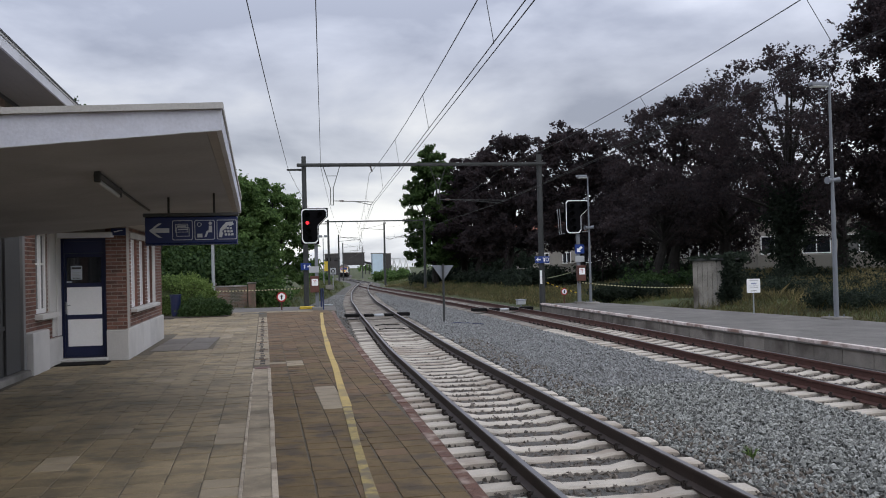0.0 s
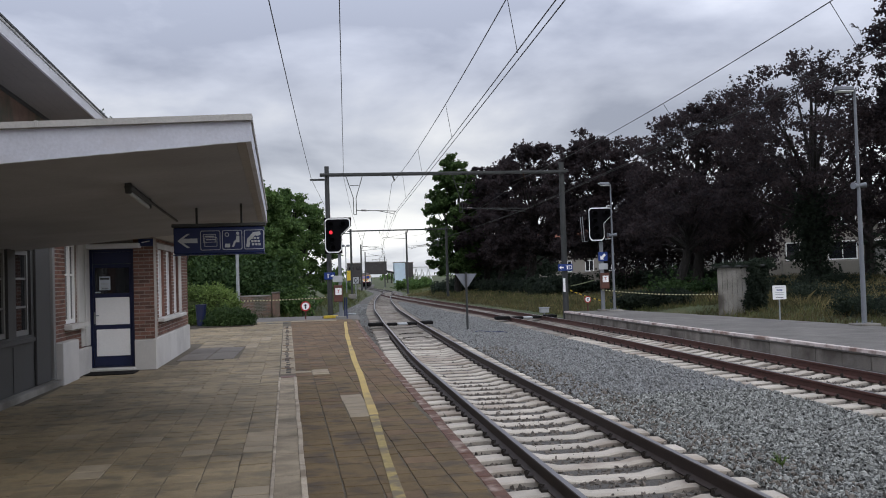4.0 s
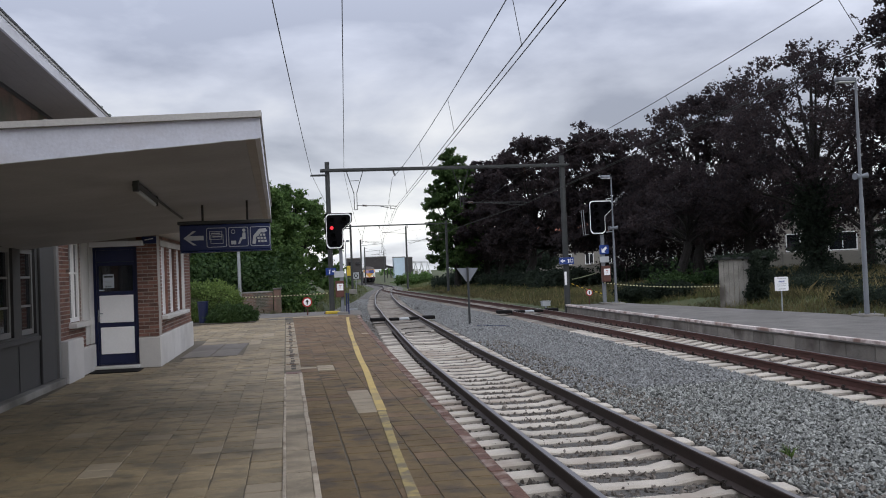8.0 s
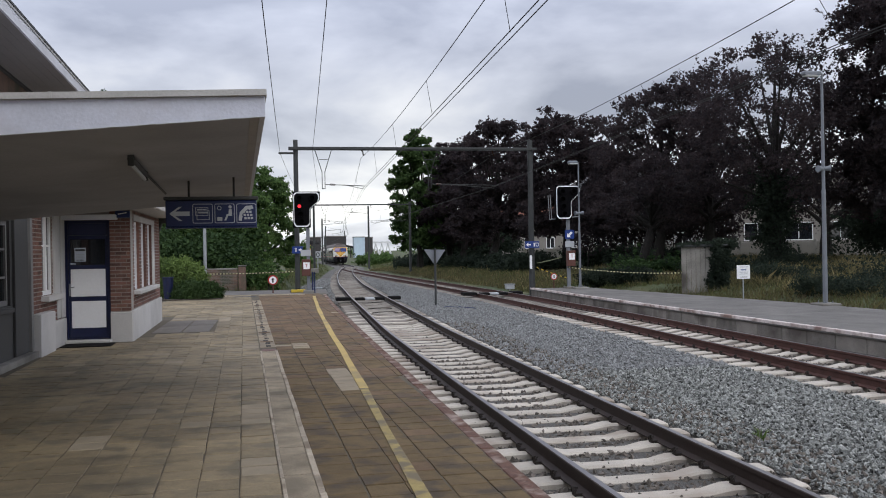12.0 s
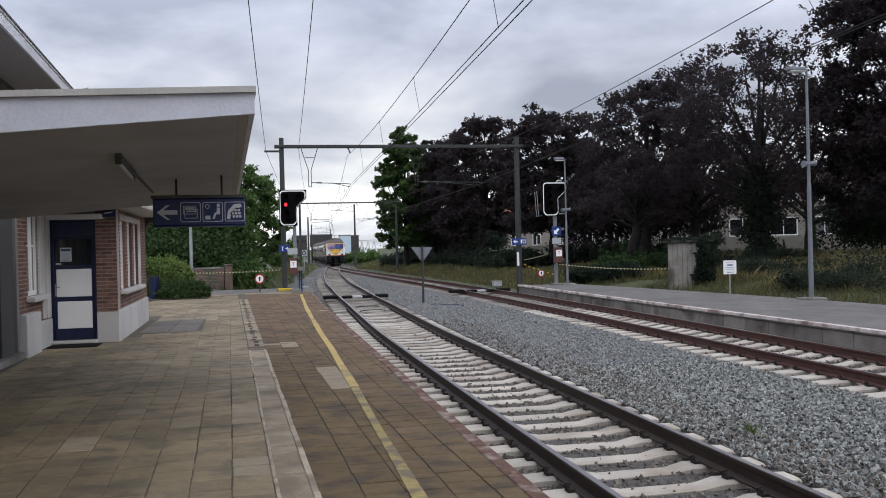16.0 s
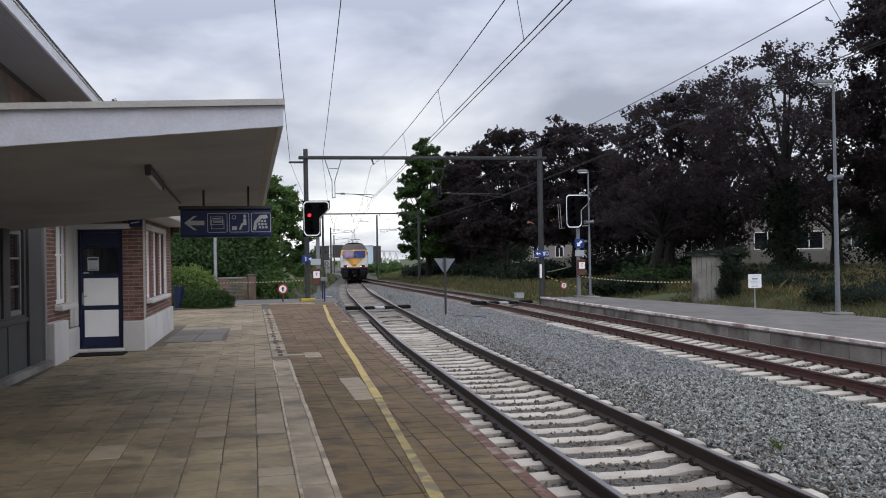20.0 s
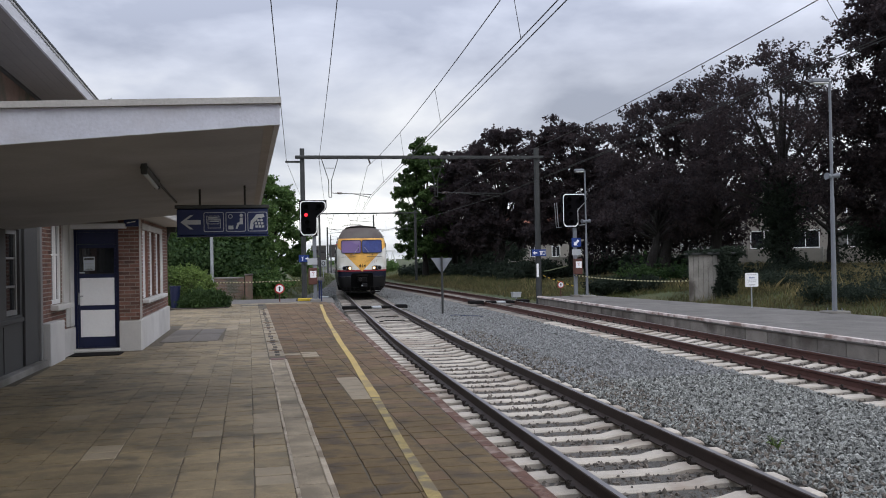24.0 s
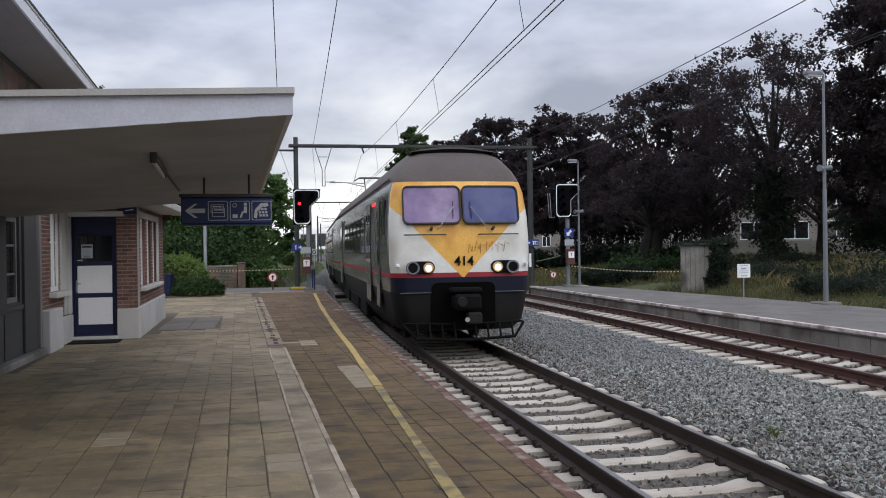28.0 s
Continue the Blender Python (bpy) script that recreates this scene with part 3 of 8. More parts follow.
for k in range(33):
    w, L = rng.uniform(0.025, 0.055), rng.uniform(0.16, 0.36)
    part("drain_slot", box(-w, w, 0.0, L, -0.02, 0.001, 0.0), BED_DARK, platform, m=pose(-3.27 + paving_x(16.6 + 0.5 * k) + rng.uniform(-0.02, 0.02), 16.6 + 0.5 * k, 0, 0, 0, 1.66 + rng.uniform(-3, 3)))
    if k % 2:
        part("drain_slab", box(-0.12, 0.12, 0.37, 0.49, -0.02, 0.003, 0.003), PAVER_RUST if k % 4 == 1 else PAVER_PALE, platform, m=pose(-3.27 + paving_x(16.6 + 0.5 * k), 16.6 + 0.5 * k, 0, 0, 0, 1.66))
part("drain_grate", box(-3.67, -3.42, 15.86, 16.14, -0.03, 0.003, 0.004), BROWN_BOX, platform, "rusty iron drain grate")
for y0, y1, w, mt, lab in ((-10, 11.15, 0.095, YELLOW_FADED, "faded yellow safety line"), (11.15, 34.6, 0.105, YELLOW_LINE, "yellow safety line")):
    part("yellow_line", ribbon("yellow_line", lambda y: yellow_edge(y) + 0.008 * math.sin(y * 0.9), lambda y: yellow_edge(y) + w + 0.006 * math.sin(y * 1.3), 0.006, 0.0, steps(y0, y1, 0.5), mt), None, platform, lab)

PLATFORM_B_Z = -0.12
far_edge = curve_through([(-40, 8.3), (5, 8.25), (16, 8.15), (26, 8.0), (38.6, 7.95)])
far_back = curve_through([(-40, 13.5), (10, 12.9), (24, 12.4), (30, 11.6), (38.6, 10.2)])
platform_b = new("platform_far", ribbon("platform_far", far_edge, far_back, PLATFORM_B_Z, -0.6, steps(-40, 38.6, 1.2), ASPHALT))
tagged(platform_b, "low asphalt platform on the far side of the tracks", "platform", kind="structure")


def edge_blocks():
    """The concrete facing blocks and the pale coping of the far platform."""
    y = -6.0
    while y < 38.4:
        L = 1.0
        a, b = far_edge(y), far_edge(y + L)
        m = Matrix.Translation((a, y, 0)) @ Euler((0, 0, -math.atan2(b - a, L))).to_matrix().to_4x4()
        part("coping_stone", COPING_MESH, None, platform_b, m=m)
        part("edge_paint", EDGE_MESH, None, platform_b, m=m)
        part("facing_block", FACING_MESH, None, platform_b, m=m)
        y += L


COPING_MESH = mesh_from("coping_stone", box(-0.06, 0.30, 0.006, 0.994, PLATFORM_B_Z - 0.10, PLATFORM_B_Z + 0.012, 0.012), ASPHALT)
FACING_MESH = mesh_from("facing_block", box(-0.02, 0.10, 0.008, 0.992, -0.62, PLATFORM_B_Z - 0.10, 0.01), STAINED)
EDGE_MESH = mesh_from("edge_paint", box(-0.066, 0.06, 0.0, 1.0, PLATFORM_B_Z - 0.06, PLATFORM_B_Z + 0.016, 0.006), EDGE_PAINT)
edge_blocks()

path = new("crossing_path", ribbon("crossing_path", lambda y: -16, lambda y: near_edge(y) + 0.1, -0.03, -0.5, steps(PLATFORM_END, 41.5, 1.0), ASPHALT))
tagged(path, "grey asphalt path past the platform's end", "path", kind="structure")
part("kerb", box(-6.4, -2.2, PLATFORM_END + 0.02, PLATFORM_END + 0.16, -0.1, 0.012, 0.01), PAVER_PALE, path, "pale kerb at the platform's end")

ballast = new("ballast_bed", ribbon("ballast_bed", lambda y: gravel_left(min(y, 400)) if y > 41.5 else track_a(y) - 2.5, lambda y: (track_b(y) if y < 116 else track_a(min(y, 400))) + 2.2, lambda y: rail_z(y) + BED_Z - RAIL_Z, -0.8, steps(-30, 116, 2.0) + steps(118, 410, 6.0), BED))
tagged(ballast, "bed of grey crushed stone under the tracks", "ballast", kind="structure")


part("shoulder", ribbon("shoulder", lambda y: track_a(y) + 1.34, lambda y: track_b(y) - 1.34, lambda y: rail_z(y) + BED_Z - RAIL_Z + 0.03, -0.8, steps(-30, 100, 2.0), BED), None, ballast)


def stones(y0, y1, per_m2, size, ranges, mat, seed):
    """Loose ballast stones as small rough blocks."""
    rng = np.random.default_rng(seed)
    base = np.array([(1, 0, 0), (-1, 0, 0), (0, 1, 0), (0, -1, 0), (0, 0, 1), (0, 0, -1)], float)
    tri = np.array([(0, 2, 4), (2, 1, 4), (1, 3, 4), (3, 0, 4), (2, 0, 5), (1, 2, 5), (3, 1, 5), (0, 3, 5)])
    spots = []
    for lo, hi, z in ranges:
        ys = np.linspace(y0, y1, 80)
        width = np.array([hi(y) - lo(y) for y in ys]).mean()
        n = int(width * (y1 - y0) * per_m2)
        y = rng.uniform(y0, y1, n)
        a, b = np.interp(y, ys, [lo(v) for v in ys]), np.interp(y, ys, [hi(v) for v in ys])
        x = a + (b - a) * rng.uniform(0, 1, n)
        z = z + np.array([rail_z(v) for v in y]) - RAIL_Z
        spots.append(np.stack([x, y, z + rng.uniform(-1.0, 0.6, n) * size], 1))
    p = np.concatenate(spots)
    n = len(p)
    s = size * rng.uniform(0.55, 1.25, (n, 1, 1)) * rng.uniform(0.65, 1.25, (n, 1, 3))
    v = base[None] * s + rng.normal(0, 0.22 * size, (n, 6, 3))
    ang, ca = rng.uniform(0, 6.28, n), rng.uniform(0, 6.28, n)
    c, sn = np.cos(ang)[:, None], np.sin(ang)[:, None]
    x, y = v[:, :, 0] * c - v[:, :, 1] * sn, v[:, :, 0] * sn + v[:, :, 1] * c
    z = v[:, :, 2]
    c, sn = np.cos(ca)[:, None], np.sin(ca)[:, None]
    y, z = y * c - z * sn, y * sn + z * c
    v = np.stack([x, y, z], 2) + p[:, None]
    f = (tri[None] + 6 * np.arange(n)[:, None, None]).reshape(-1, 3)
    ob = part("stones", raw_mesh("stones", v.reshape(-1, 3), f, mat), None, ballast, kind="stuff")
    return ob


MID_Z = BED_Z + 0.045
mid_l = lambda y: track_a(y) + 1.34
mid_r = lambda y: track_b(y) - 1.34
stones(4.5, 15, 800, 0.028, [(mid_l, mid_r, MID_Z)], BALLAST, 1)
stones(15, 26, 330, 0.034, [(mid_l, mid_r, MID_Z)], BALLAST_FAR, 7)
stones(26, 48, 200, 0.034, [(mid_l, mid_r, MID_Z)], BALLAST_FAR, 2)
stones(48, 80, 90, 0.045, [(mid_l, mid_r, MID_Z)], BALLAST_FAR, 3)
stones(4.0, 18, 300, 0.036, [(lambda y: track_a(y) - 1.6, mid_l, BED_Z - 0.012), (mid_r, lambda y: track_b(y) + 1.9, BED_Z - 0.012)], BALLAST_BROWN, 4)
stones(18, 48, 100, 0.038, [(lambda y: track_a(y) - 1.6, mid_l, BED_Z - 0.025), (mid_r, lambda y: track_b(y) + 1.6, BED_Z - 0.025)], BALLAST_BROWN, 5)
stones(41.6, 80, 100, 0.038, [(gravel_left, lambda y: track_a(y) - 1.2, BED_Z)], BALLAST_FAR, 6)

stones(4.5, 26, 130, 0.031, [(mid_l, lambda y: track_a(y) + 2.15, MID_Z + 0.012)], BALLAST_BROWN, 9)
stones(-9, 4.2, 60, 0.045, [(lambda y: track_a(y) - 1.6, lambda y: track_b(y) + 1.9, BED_Z)], BALLAST, 8)


# ---- tracks ----
def rail_mesh(line, off, y0, y1, side):
    prof = [(-0.075, -0.172), (0.075, -0.172), (0.075, -0.158), (0.012, -0.135), (0.009, -0.045), (0.036, -0.034), (0.036, -0.006), (0.028, 0.0), (-0.028, 0.0), (-0.036, -0.006), (-0.036, -0.034), (-0.009, -0.045), (-0.012, -0.135), (-0.075, -0.158)]
    bm = bmesh.new()
    rows = []
    for y in steps(y0, y1, 1.5):
        dx = line(y + 0.5) - line(y - 0.5)
        n = Vector((1, -dx, 0)).normalized()
        c = Vector((line(y), y, rail_z(y))) + n * off
        rows.append([bm.verts.new(c + n * px + Vector((0, 0, pz))) for px, pz in prof])
    for a, b in zip(rows, rows[1:]):
        for k in range(len(prof)):
            l = (k + 1) % len(prof)
            f = bm.faces.new((a[k], a[l], b[l], b[k]))
            f.material_index = 1 if k == 7 else 0
    bm.faces.new(rows[0])
    bm.faces.new(rows[-1][::-1])
    bmesh.ops.recalc_face_normals(bm, faces=bm.faces[:])
    return mesh_from("rail", bm, [side, RAIL_TOP])


def sleeper_mesh(mat):
    """A concrete sleeper, waisted and lower in the middle, with sloping shoulders."""
    bm = bmesh.new()
    rows = []
    for x, top, w in ((-1.33, -0.215, 0.13), (-1.29, -0.19, 0.14), (-0.95, -0.178, 0.14), (-0.55, -0.178, 0.135), (-0.35, -0.215, 0.115), (0.35, -0.215, 0.115), (0.55, -0.178, 0.135), (0.95, -0.178, 0.14), (1.29, -0.19, 0.14), (1.33, -0.215, 0.13)):
        rows.append([bm.verts.new(v) for v in ((x, -w, -0.36), (x, -w, top - 0.02), (x, -w + 0.03, top), (x, w - 0.03, top), (x, w, top - 0.02), (x, w, -0.36))])
    for a, b in zip(rows, rows[1:]):
        for k in range(5):
            bm.faces.new((a[k], b[k], b[k + 1], a[k + 1]))
    bm.faces.new(rows[0])
    bm.faces.new(rows[-1][::-1])
    bmesh.ops.recalc_face_normals(bm, faces=bm.faces[:])
    return mesh_from("sleeper", bm, mat)


def clip_mesh():
    """The spring clips and their bolts on both sides of both rails."""
    bm = bmesh.new()
    for rx in (-0.7525, 0.7525):
        for s in (-1, 1):
            c = rx + s * 0.10
            box(c - 0.04, c + 0.04, -0.045, 0.045, -0.18, -0.15, 0.006, bm)
            sweep([(c + s * 0.035, -0.04, -0.15), (c + s * 0.04, -0.035, -0.120), (c, 0, -0.11), (c + s * 0.04, 0.035, -0.120), (c + s * 0.035, 0.04, -0.15)], 0.010, 5, bm)
            rod((c + s * 0.03, 0, -0.16), (c + s * 0.03, 0, -0.095), 0.015, sides=6, bm=bm)
    return mesh_from("rail_fastening", bm, CLIP)


SLEEPER_MESH, OLD_SLEEPER_MESH, CLIP_MESH = sleeper_mesh(SLEEPER), sleeper_mesh(SLEEPER_OLD), clip_mesh()


def build_track(name, line, y0, y_near, y1, side, label, first, seed):
    tr = thing(name, Matrix(), label, "railway track", "station tracks")
    tr["kind"] = "structure"
    for s in (-1, 1):
        part("rail", rail_mesh(line, s * 0.7525, y0, y1, side), None, tr, "dark steel rail with a polished head")
    rng = random.Random(seed)
    y = first
    far = bmesh.new()
    while y < y1 - 1:
        m = Matrix.Translation((line(y), y, rail_z(y) + rng.uniform(-0.006, 0.004))) @ Euler((0, 0, -math.atan(line(y + 0.5) - line(y - 0.5)) + rng.uniform(-0.008, 0.008))).to_matrix().to_4x4()
        if y < y_near:
            s = part("sleeper", OLD_SLEEPER_MESH if y > 29 + rng.uniform(-3, 4) else SLEEPER_MESH, None, tr, m=m)
            if y < 32:
                part("rail_fastening", CLIP_MESH, None, s)
        elif y < 150:
            box(-1.33, 1.33, -0.13, 0.13, -0.36, -0.19, 0, far)
            far.verts.ensure_lookup_table()
            bmesh.ops.transform(far, matrix=m, verts=far.verts[-8:])
        y += 0.6
    part("far_sleepers", far, SLEEPER_OLD, tr, kind="stuff")
    return tr


build_track("railway_track", track_a, -30, 74, 400, RAIL_SIDE, "railway track on pale concrete sleepers, rails dark", -8.7, 1)
build_track("railway_track", track_b, -30, 60, 124, RAIL_RUST, "railway track with red-brown rusty rails on concrete sleepers", -8.9, 2)


# ---- station building and canopy ----
def build_canopy():
    """A flat roof slab whose underside rises away from the building."""
    c = thing("platform_canopy", pose(0, 0, 0), "flat platform canopy with flaking white fascia and grey underside", "canopy")
    top = lambda x: 2.912 + 0.0305 * (x + 3.48)
    und = lambda x: 2.768 + 0.082 * (x + 3.48)
    fr, bk, fall = 6.97, 14.7, 0.20
    drift = lambda x, y: x - 0.037 * (y - fr)

    def bar(x0, x1, z0, z1, ya, yb, drop=0.0):
        """A long member along the roof's edge that follows its line."""
        bm = bmesh.new()
        ends = [[bm.verts.new((drift(x, y), y, z - d)) for x, z in ((x0, z0), (x1, z0), (x1, z1), (x0, z1))] for y, d in ((ya, 0.0), (yb, drop))]
        for k in range(4):
            l = (k + 1) % 4
            bm.faces.new((ends[0][k], ends[0][l], ends[1][l], ends[1][k]))
        bm.faces.new(ends[0][::-1])
        bm.faces.new(ends[1])
        bmesh.ops.recalc_face_normals(bm, faces=bm.faces[:])
        return bm

    bm = bmesh.new()
    rows = []
    for x in (-8.6, -7.0, -6.0, -5.0, -4.2, -3.60):
        rows.append([bm.verts.new((drift(x, y), y, z)) for y, z in ((fr + 0.04, und(x)), (fr + 0.04, top(x) - 0.03), (bk, top(x) - 0.03 - fall * 0.5), (bk, und(x) - fall))])
    for a, b in zip(rows, rows[1:]):
        for k in range(4):
            l = (k + 1) % 4
            bm.faces.new((a[k], a[l], b[l], b[k]))
    bm.faces.new(rows[0][::-1])
    bm.faces.new(rows[-1])
    bmesh.ops.recalc_face_normals(bm, faces=bm.faces[:])
    part("roof_slab", bm, SOFFIT, c, "grey painted underside")
    # fascia boards: the front one deepens towards the building, its lower edge is chipped
    edge = und(-3.48) - 0.012
    rng = random.Random(17)
    low = [(-8.6 + 5.117 * k / 60, und(-8.6 + 5.117 * k / 60) - 0.012 + (rng.uniform(0.0, 0.004) if rng.random() < 0.2 else 0.0)) for k in range(61)]
    out = low + [(-3.483, top(-3.48)), (-8.6, top(-8.6))]
    part("front_fascia", plate(out, 0.036, pose(0, fr, 0)), FASCIA, c, "white painted fascia board, paint flaking and cracked")
    part("edge_beam", bar(-3.598, -3.525, edge + 0.006, top(-3.5) - 0.03, fr + 0.04, bk, fall), SOFFIT_EDGE, c, "grey edge beam of the roof")
    part("side_fascia", bar(-3.523, -3.483, edge, top(-3.48), fr + 0.04, bk, fall * 0.75), FASCIA, c, "white painted fascia board")
    out = [(-8.6, top(-8.6) + 0.002), (-3.470, top(-3.47) + 0.002), (-3.470, top(-3.47) + 0.048), (-8.6, top(-8.6) + 0.052)]
    part("front_coping", plate(out, 0.13, pose(0, fr - 0.04, 0)), METAL_EDGE, c, "thin grey metal roof edge")
    part("side_coping", bar(-3.55, -3.470, top(-3.47) + 0.002, top(-3.47) + 0.048, fr + 0.09, bk, fall * 0.5), METAL_EDGE, c)
    for x in (-5.02, -6.9):
        part("coping_joint", box(x - 0.012, x + 0.012, fr - 0.042, fr + 0.09, top(x) + 0.0, top(x) + 0.052, 0.002), METAL_EDGE, c, "lapped joint in the roof edge")
    return (lambda x, y: und(x) - fall * (y - fr) / (bk - fr)), drift


CANOPY_UNDER, CANOPY_DRIFT = build_canopy()


def brick_piece(w, h, d):
    return mesh_from("brick", box(-w / 2, w / 2, -d, 0, -h / 2, h / 2), BRICK)


BRICK_L, BRICK_S = brick_piece(0.198, 0.056, 0.010), brick_piece(0.093, 0.056, 0.010)


def brick_face(wall, x0, x1, z0, z1, m, holes=(), single=True):
    """Courses of bricks, proud of the wall, on the plane y = 0 of m. holes: (x0, x1, z0, z1)."""
    joined = bmesh.new()
    row = 0
    z = z0 + 0.03
    while z + 0.026 <= z1 + 0.01:
        x = x0 + (0.0 if row % 2 == 0 else -0.105)
        while x < x1 - 0.02:
            a, b = max(x, x0), min(x + 0.20, x1)
            spans = [(a, b)]
            for h0, h1, g0, g1 in holes:
                if z + 0.026 > g0 and z - 0.026 < g1:
                    nxt = []
                    for s, e in spans:
                        if e <= h0 or s >= h1:
                            nxt.append((s, e))
                        else:
                            if s < h0:
                                nxt.append((s, h0))
                            if e > h1:
                                nxt.append((h1, e))
                    spans = nxt
            for s, e in spans:
                if e - s < 0.02:
                    continue
                if single and abs(e - s - 0.20) < 1e-6:
                    part("brick", BRICK_L, None, wall, m=m @ Matrix.Translation(((s + e) / 2, 0, z)))
                elif single and abs(e - s - 0.095) < 0.006:
                    part("brick", BRICK_S, None, wall, m=m @ Matrix.Translation(((s + e) / 2, 0, z)))
                else:
                    o = len(joined.verts)
                    box(s, e - (0 if e == x1 else 0.002), -0.010, 0, z - 0.028, z + 0.028, 0, joined)
                    joined.verts.ensure_lookup_table()
                    bmesh.ops.transform(joined, matrix=m, verts=joined.verts[o:])
            x += 0.21
        z += 0.074
        row += 1
    if len(joined.verts):
        part("cut_bricks", joined, BRICK, wall, kind="stuff")
    else:
        joined.free()


def wall_with_holes(x0, x1, z0, z1, thick, holes):
    """A wall in x and z from y = 0 to thick, with openings through it."""
    xs = sorted({x0, x1, *[h[0] for h in holes], *[h[1] for h in holes]})
    zs = sorted({z0, z1, *[h[2] for h in holes], *[h[3] for h in holes]})
    bm = bmesh.new()
    for a, b in zip(xs, xs[1:]):
        for c, d in zip(zs, zs[1:]):
            mx, mz = (a + b) / 2, (c + d) / 2
            if not any(h[0] < mx < h[1] and h[2] < mz < h[3] for h in holes):
                box(a, b, 0, thick, c, d, 0, bm)
    bmesh.ops.remove_doubles(bm, verts=bm.verts[:], dist=1e-4)
    inner = [f for f in bm.faces if all(len(e.link_faces) > 2 for e in f.edges)]
    return bm


def casement(name, w, h, m, label, bars=2, depth=0.07, paint=None, rows=0):
    """A white painted window: frame, sash with glazing bars, panes and a sill apron."""
    paint = paint or WHITE_PAINT
    win = thing(name, m, label, "window", kind="structure")
    part("window_frame", ring_plate([(-w / 2, 0), (w / 2, 0), (w / 2, h), (-w / 2, h)], [(-w / 2 + 0.07, 0.08), (w / 2 - 0.07, 0.08), (w / 2 - 0.07, h - 0.07), (-w / 2 + 0.07, h - 0.07)], depth), paint, win)
    for k in range(1, bars):
        x = -w / 2 + w * k / bars
        part("mullion", box(x - 0.05, x + 0.05, -0.008, depth - 0.01, 0.08, h - 0.07, 0.006), paint, win)
    for k in range(bars):
        a, b = -w / 2 + 0.07 + (w - 0.14) * k / bars, -w / 2 + 0.07 + (w - 0.14) * (k + 1) / bars
        for z in [h * j / rows for j in range(1, rows)] or [h * 0.60]:
            part("glazing_bar", box(a, b, 0.012, depth - 0.016, z - 0.018, z + 0.018, 0.004), paint, win)
        part("pane", box(a, b, 0.032, 0.038, 0.05, h - 0.05), DARK_GLASS, win)
    return win


# annex: front with the door, side wall along the platform
AY, AX, AEND = 18.65, -6.22, 24.15
WX = -7.48


def side_pose(y, z=0.0, x=None):
    """On the annex's platform side: local x runs along the platform, local y into the wall."""
    return Matrix.Translation((AX - 0.018 * (y - AY) if x is None else x, y, z)) @ pose(0, 0, 0, 0, 0, 90)


annex = new("wall_annex_front", mesh_from("wall_annex_front", wall_with_holes(WX - 0.02, AX, 0.0, 2.625, 0.3, [(-7.47, -6.61, 0.0, 2.40)]), MORTAR))
annex.matrix_basis = pose(0, AY + 0.012, 0)
tagged(annex, "red-brown brick wall on a pale stone plinth", "wall", kind="structure")
brick_face(annex, -6.61, -6.22, 0.60, 2.60, pose(0, 0, 0), (), True)
part("plinth_stone", box(-6.61, AX + 0.03, -0.055, 0.02, -0.02, 0.58, 0.012), STONE, annex, "pale stone plinth")
part("lintel", box(-7.47, -6.45, -0.30, 0.02, 2.405, 2.50, 0.01), WHITE_WOOD, annex, "white painted lintel slab")

SIDE_HOLES = [(0.58, 1.38, 0.98, 2.40), (1.74, 2.54, 0.98, 2.40), (2.90, 3.70, 0.98, 2.40)]
side = new("wall_annex_side", mesh_from("wall_annex_side", wall_with_holes(0.315, AEND - AY, 0.0, 2.625, 0.3, SIDE_HOLES), MORTAR))
side.matrix_basis = side_pose(AY) @ pose(0, 0.012, 0, 0, 0, math.degrees(0.018))
tagged(side, "red-brown brick wall with three narrow windows facing the platform", "wall", kind="structure")
brick_face(side, 0.0, AEND - AY, 0.62, 2.60, Matrix(), SIDE_HOLES, False)
for a, b in ((0.0, 1.8), (1.81, 3.6), (3.61, AEND - AY)):
    part("plinth_stone", box(a, b, -0.05, 0.02, -0.02, 0.60, 0.012), STONE, side, "pale stone plinth")
part("window_sill", box(0.48, 4.15, -0.14, 0.14, 0.895, 0.978, 0.012), STONE, side, "continuous pale stone sill")
part("lintel", box(0.45, 4.15, -0.035, 0.10, 2.402, 2.52, 0.01), STONE, side)
part("stone_jamb", box(3.72, 4.10, -0.035, 0.10, 0.98, 2.40, 0.01), STONE, side)
for i, h in enumerate(SIDE_HOLES):
    part("brick_reveal", box(h[1] - 0.006, h[1] + 0.002, -0.008, 0.043, h[2] + 0.002, h[3], 0), BRICK, side)
    w = casement(f"window_{i + 1}", 0.79, 1.41, side.matrix_basis @ pose((h[0] + h[1]) / 2, 0.045, 0.985), "tall white-framed casement window", 2)
roof_annex = new("roof_annex", mesh_from("roof_annex", box(-7.46, -5.74, 16.95, 24.5, 2.63, 2.80, 0.02), METAL_EDGE))
tagged(roof_annex, "flat annex roof slab that juts out over the door", "roof", kind="structure")
back = new("wall_annex_back", mesh_from("wall_annex_back", box(-7.6, -6.55, 23.9, 24.15, 0, 2.62), MORTAR))
tagged(back, "plain brick end wall", "wall", kind="structure")


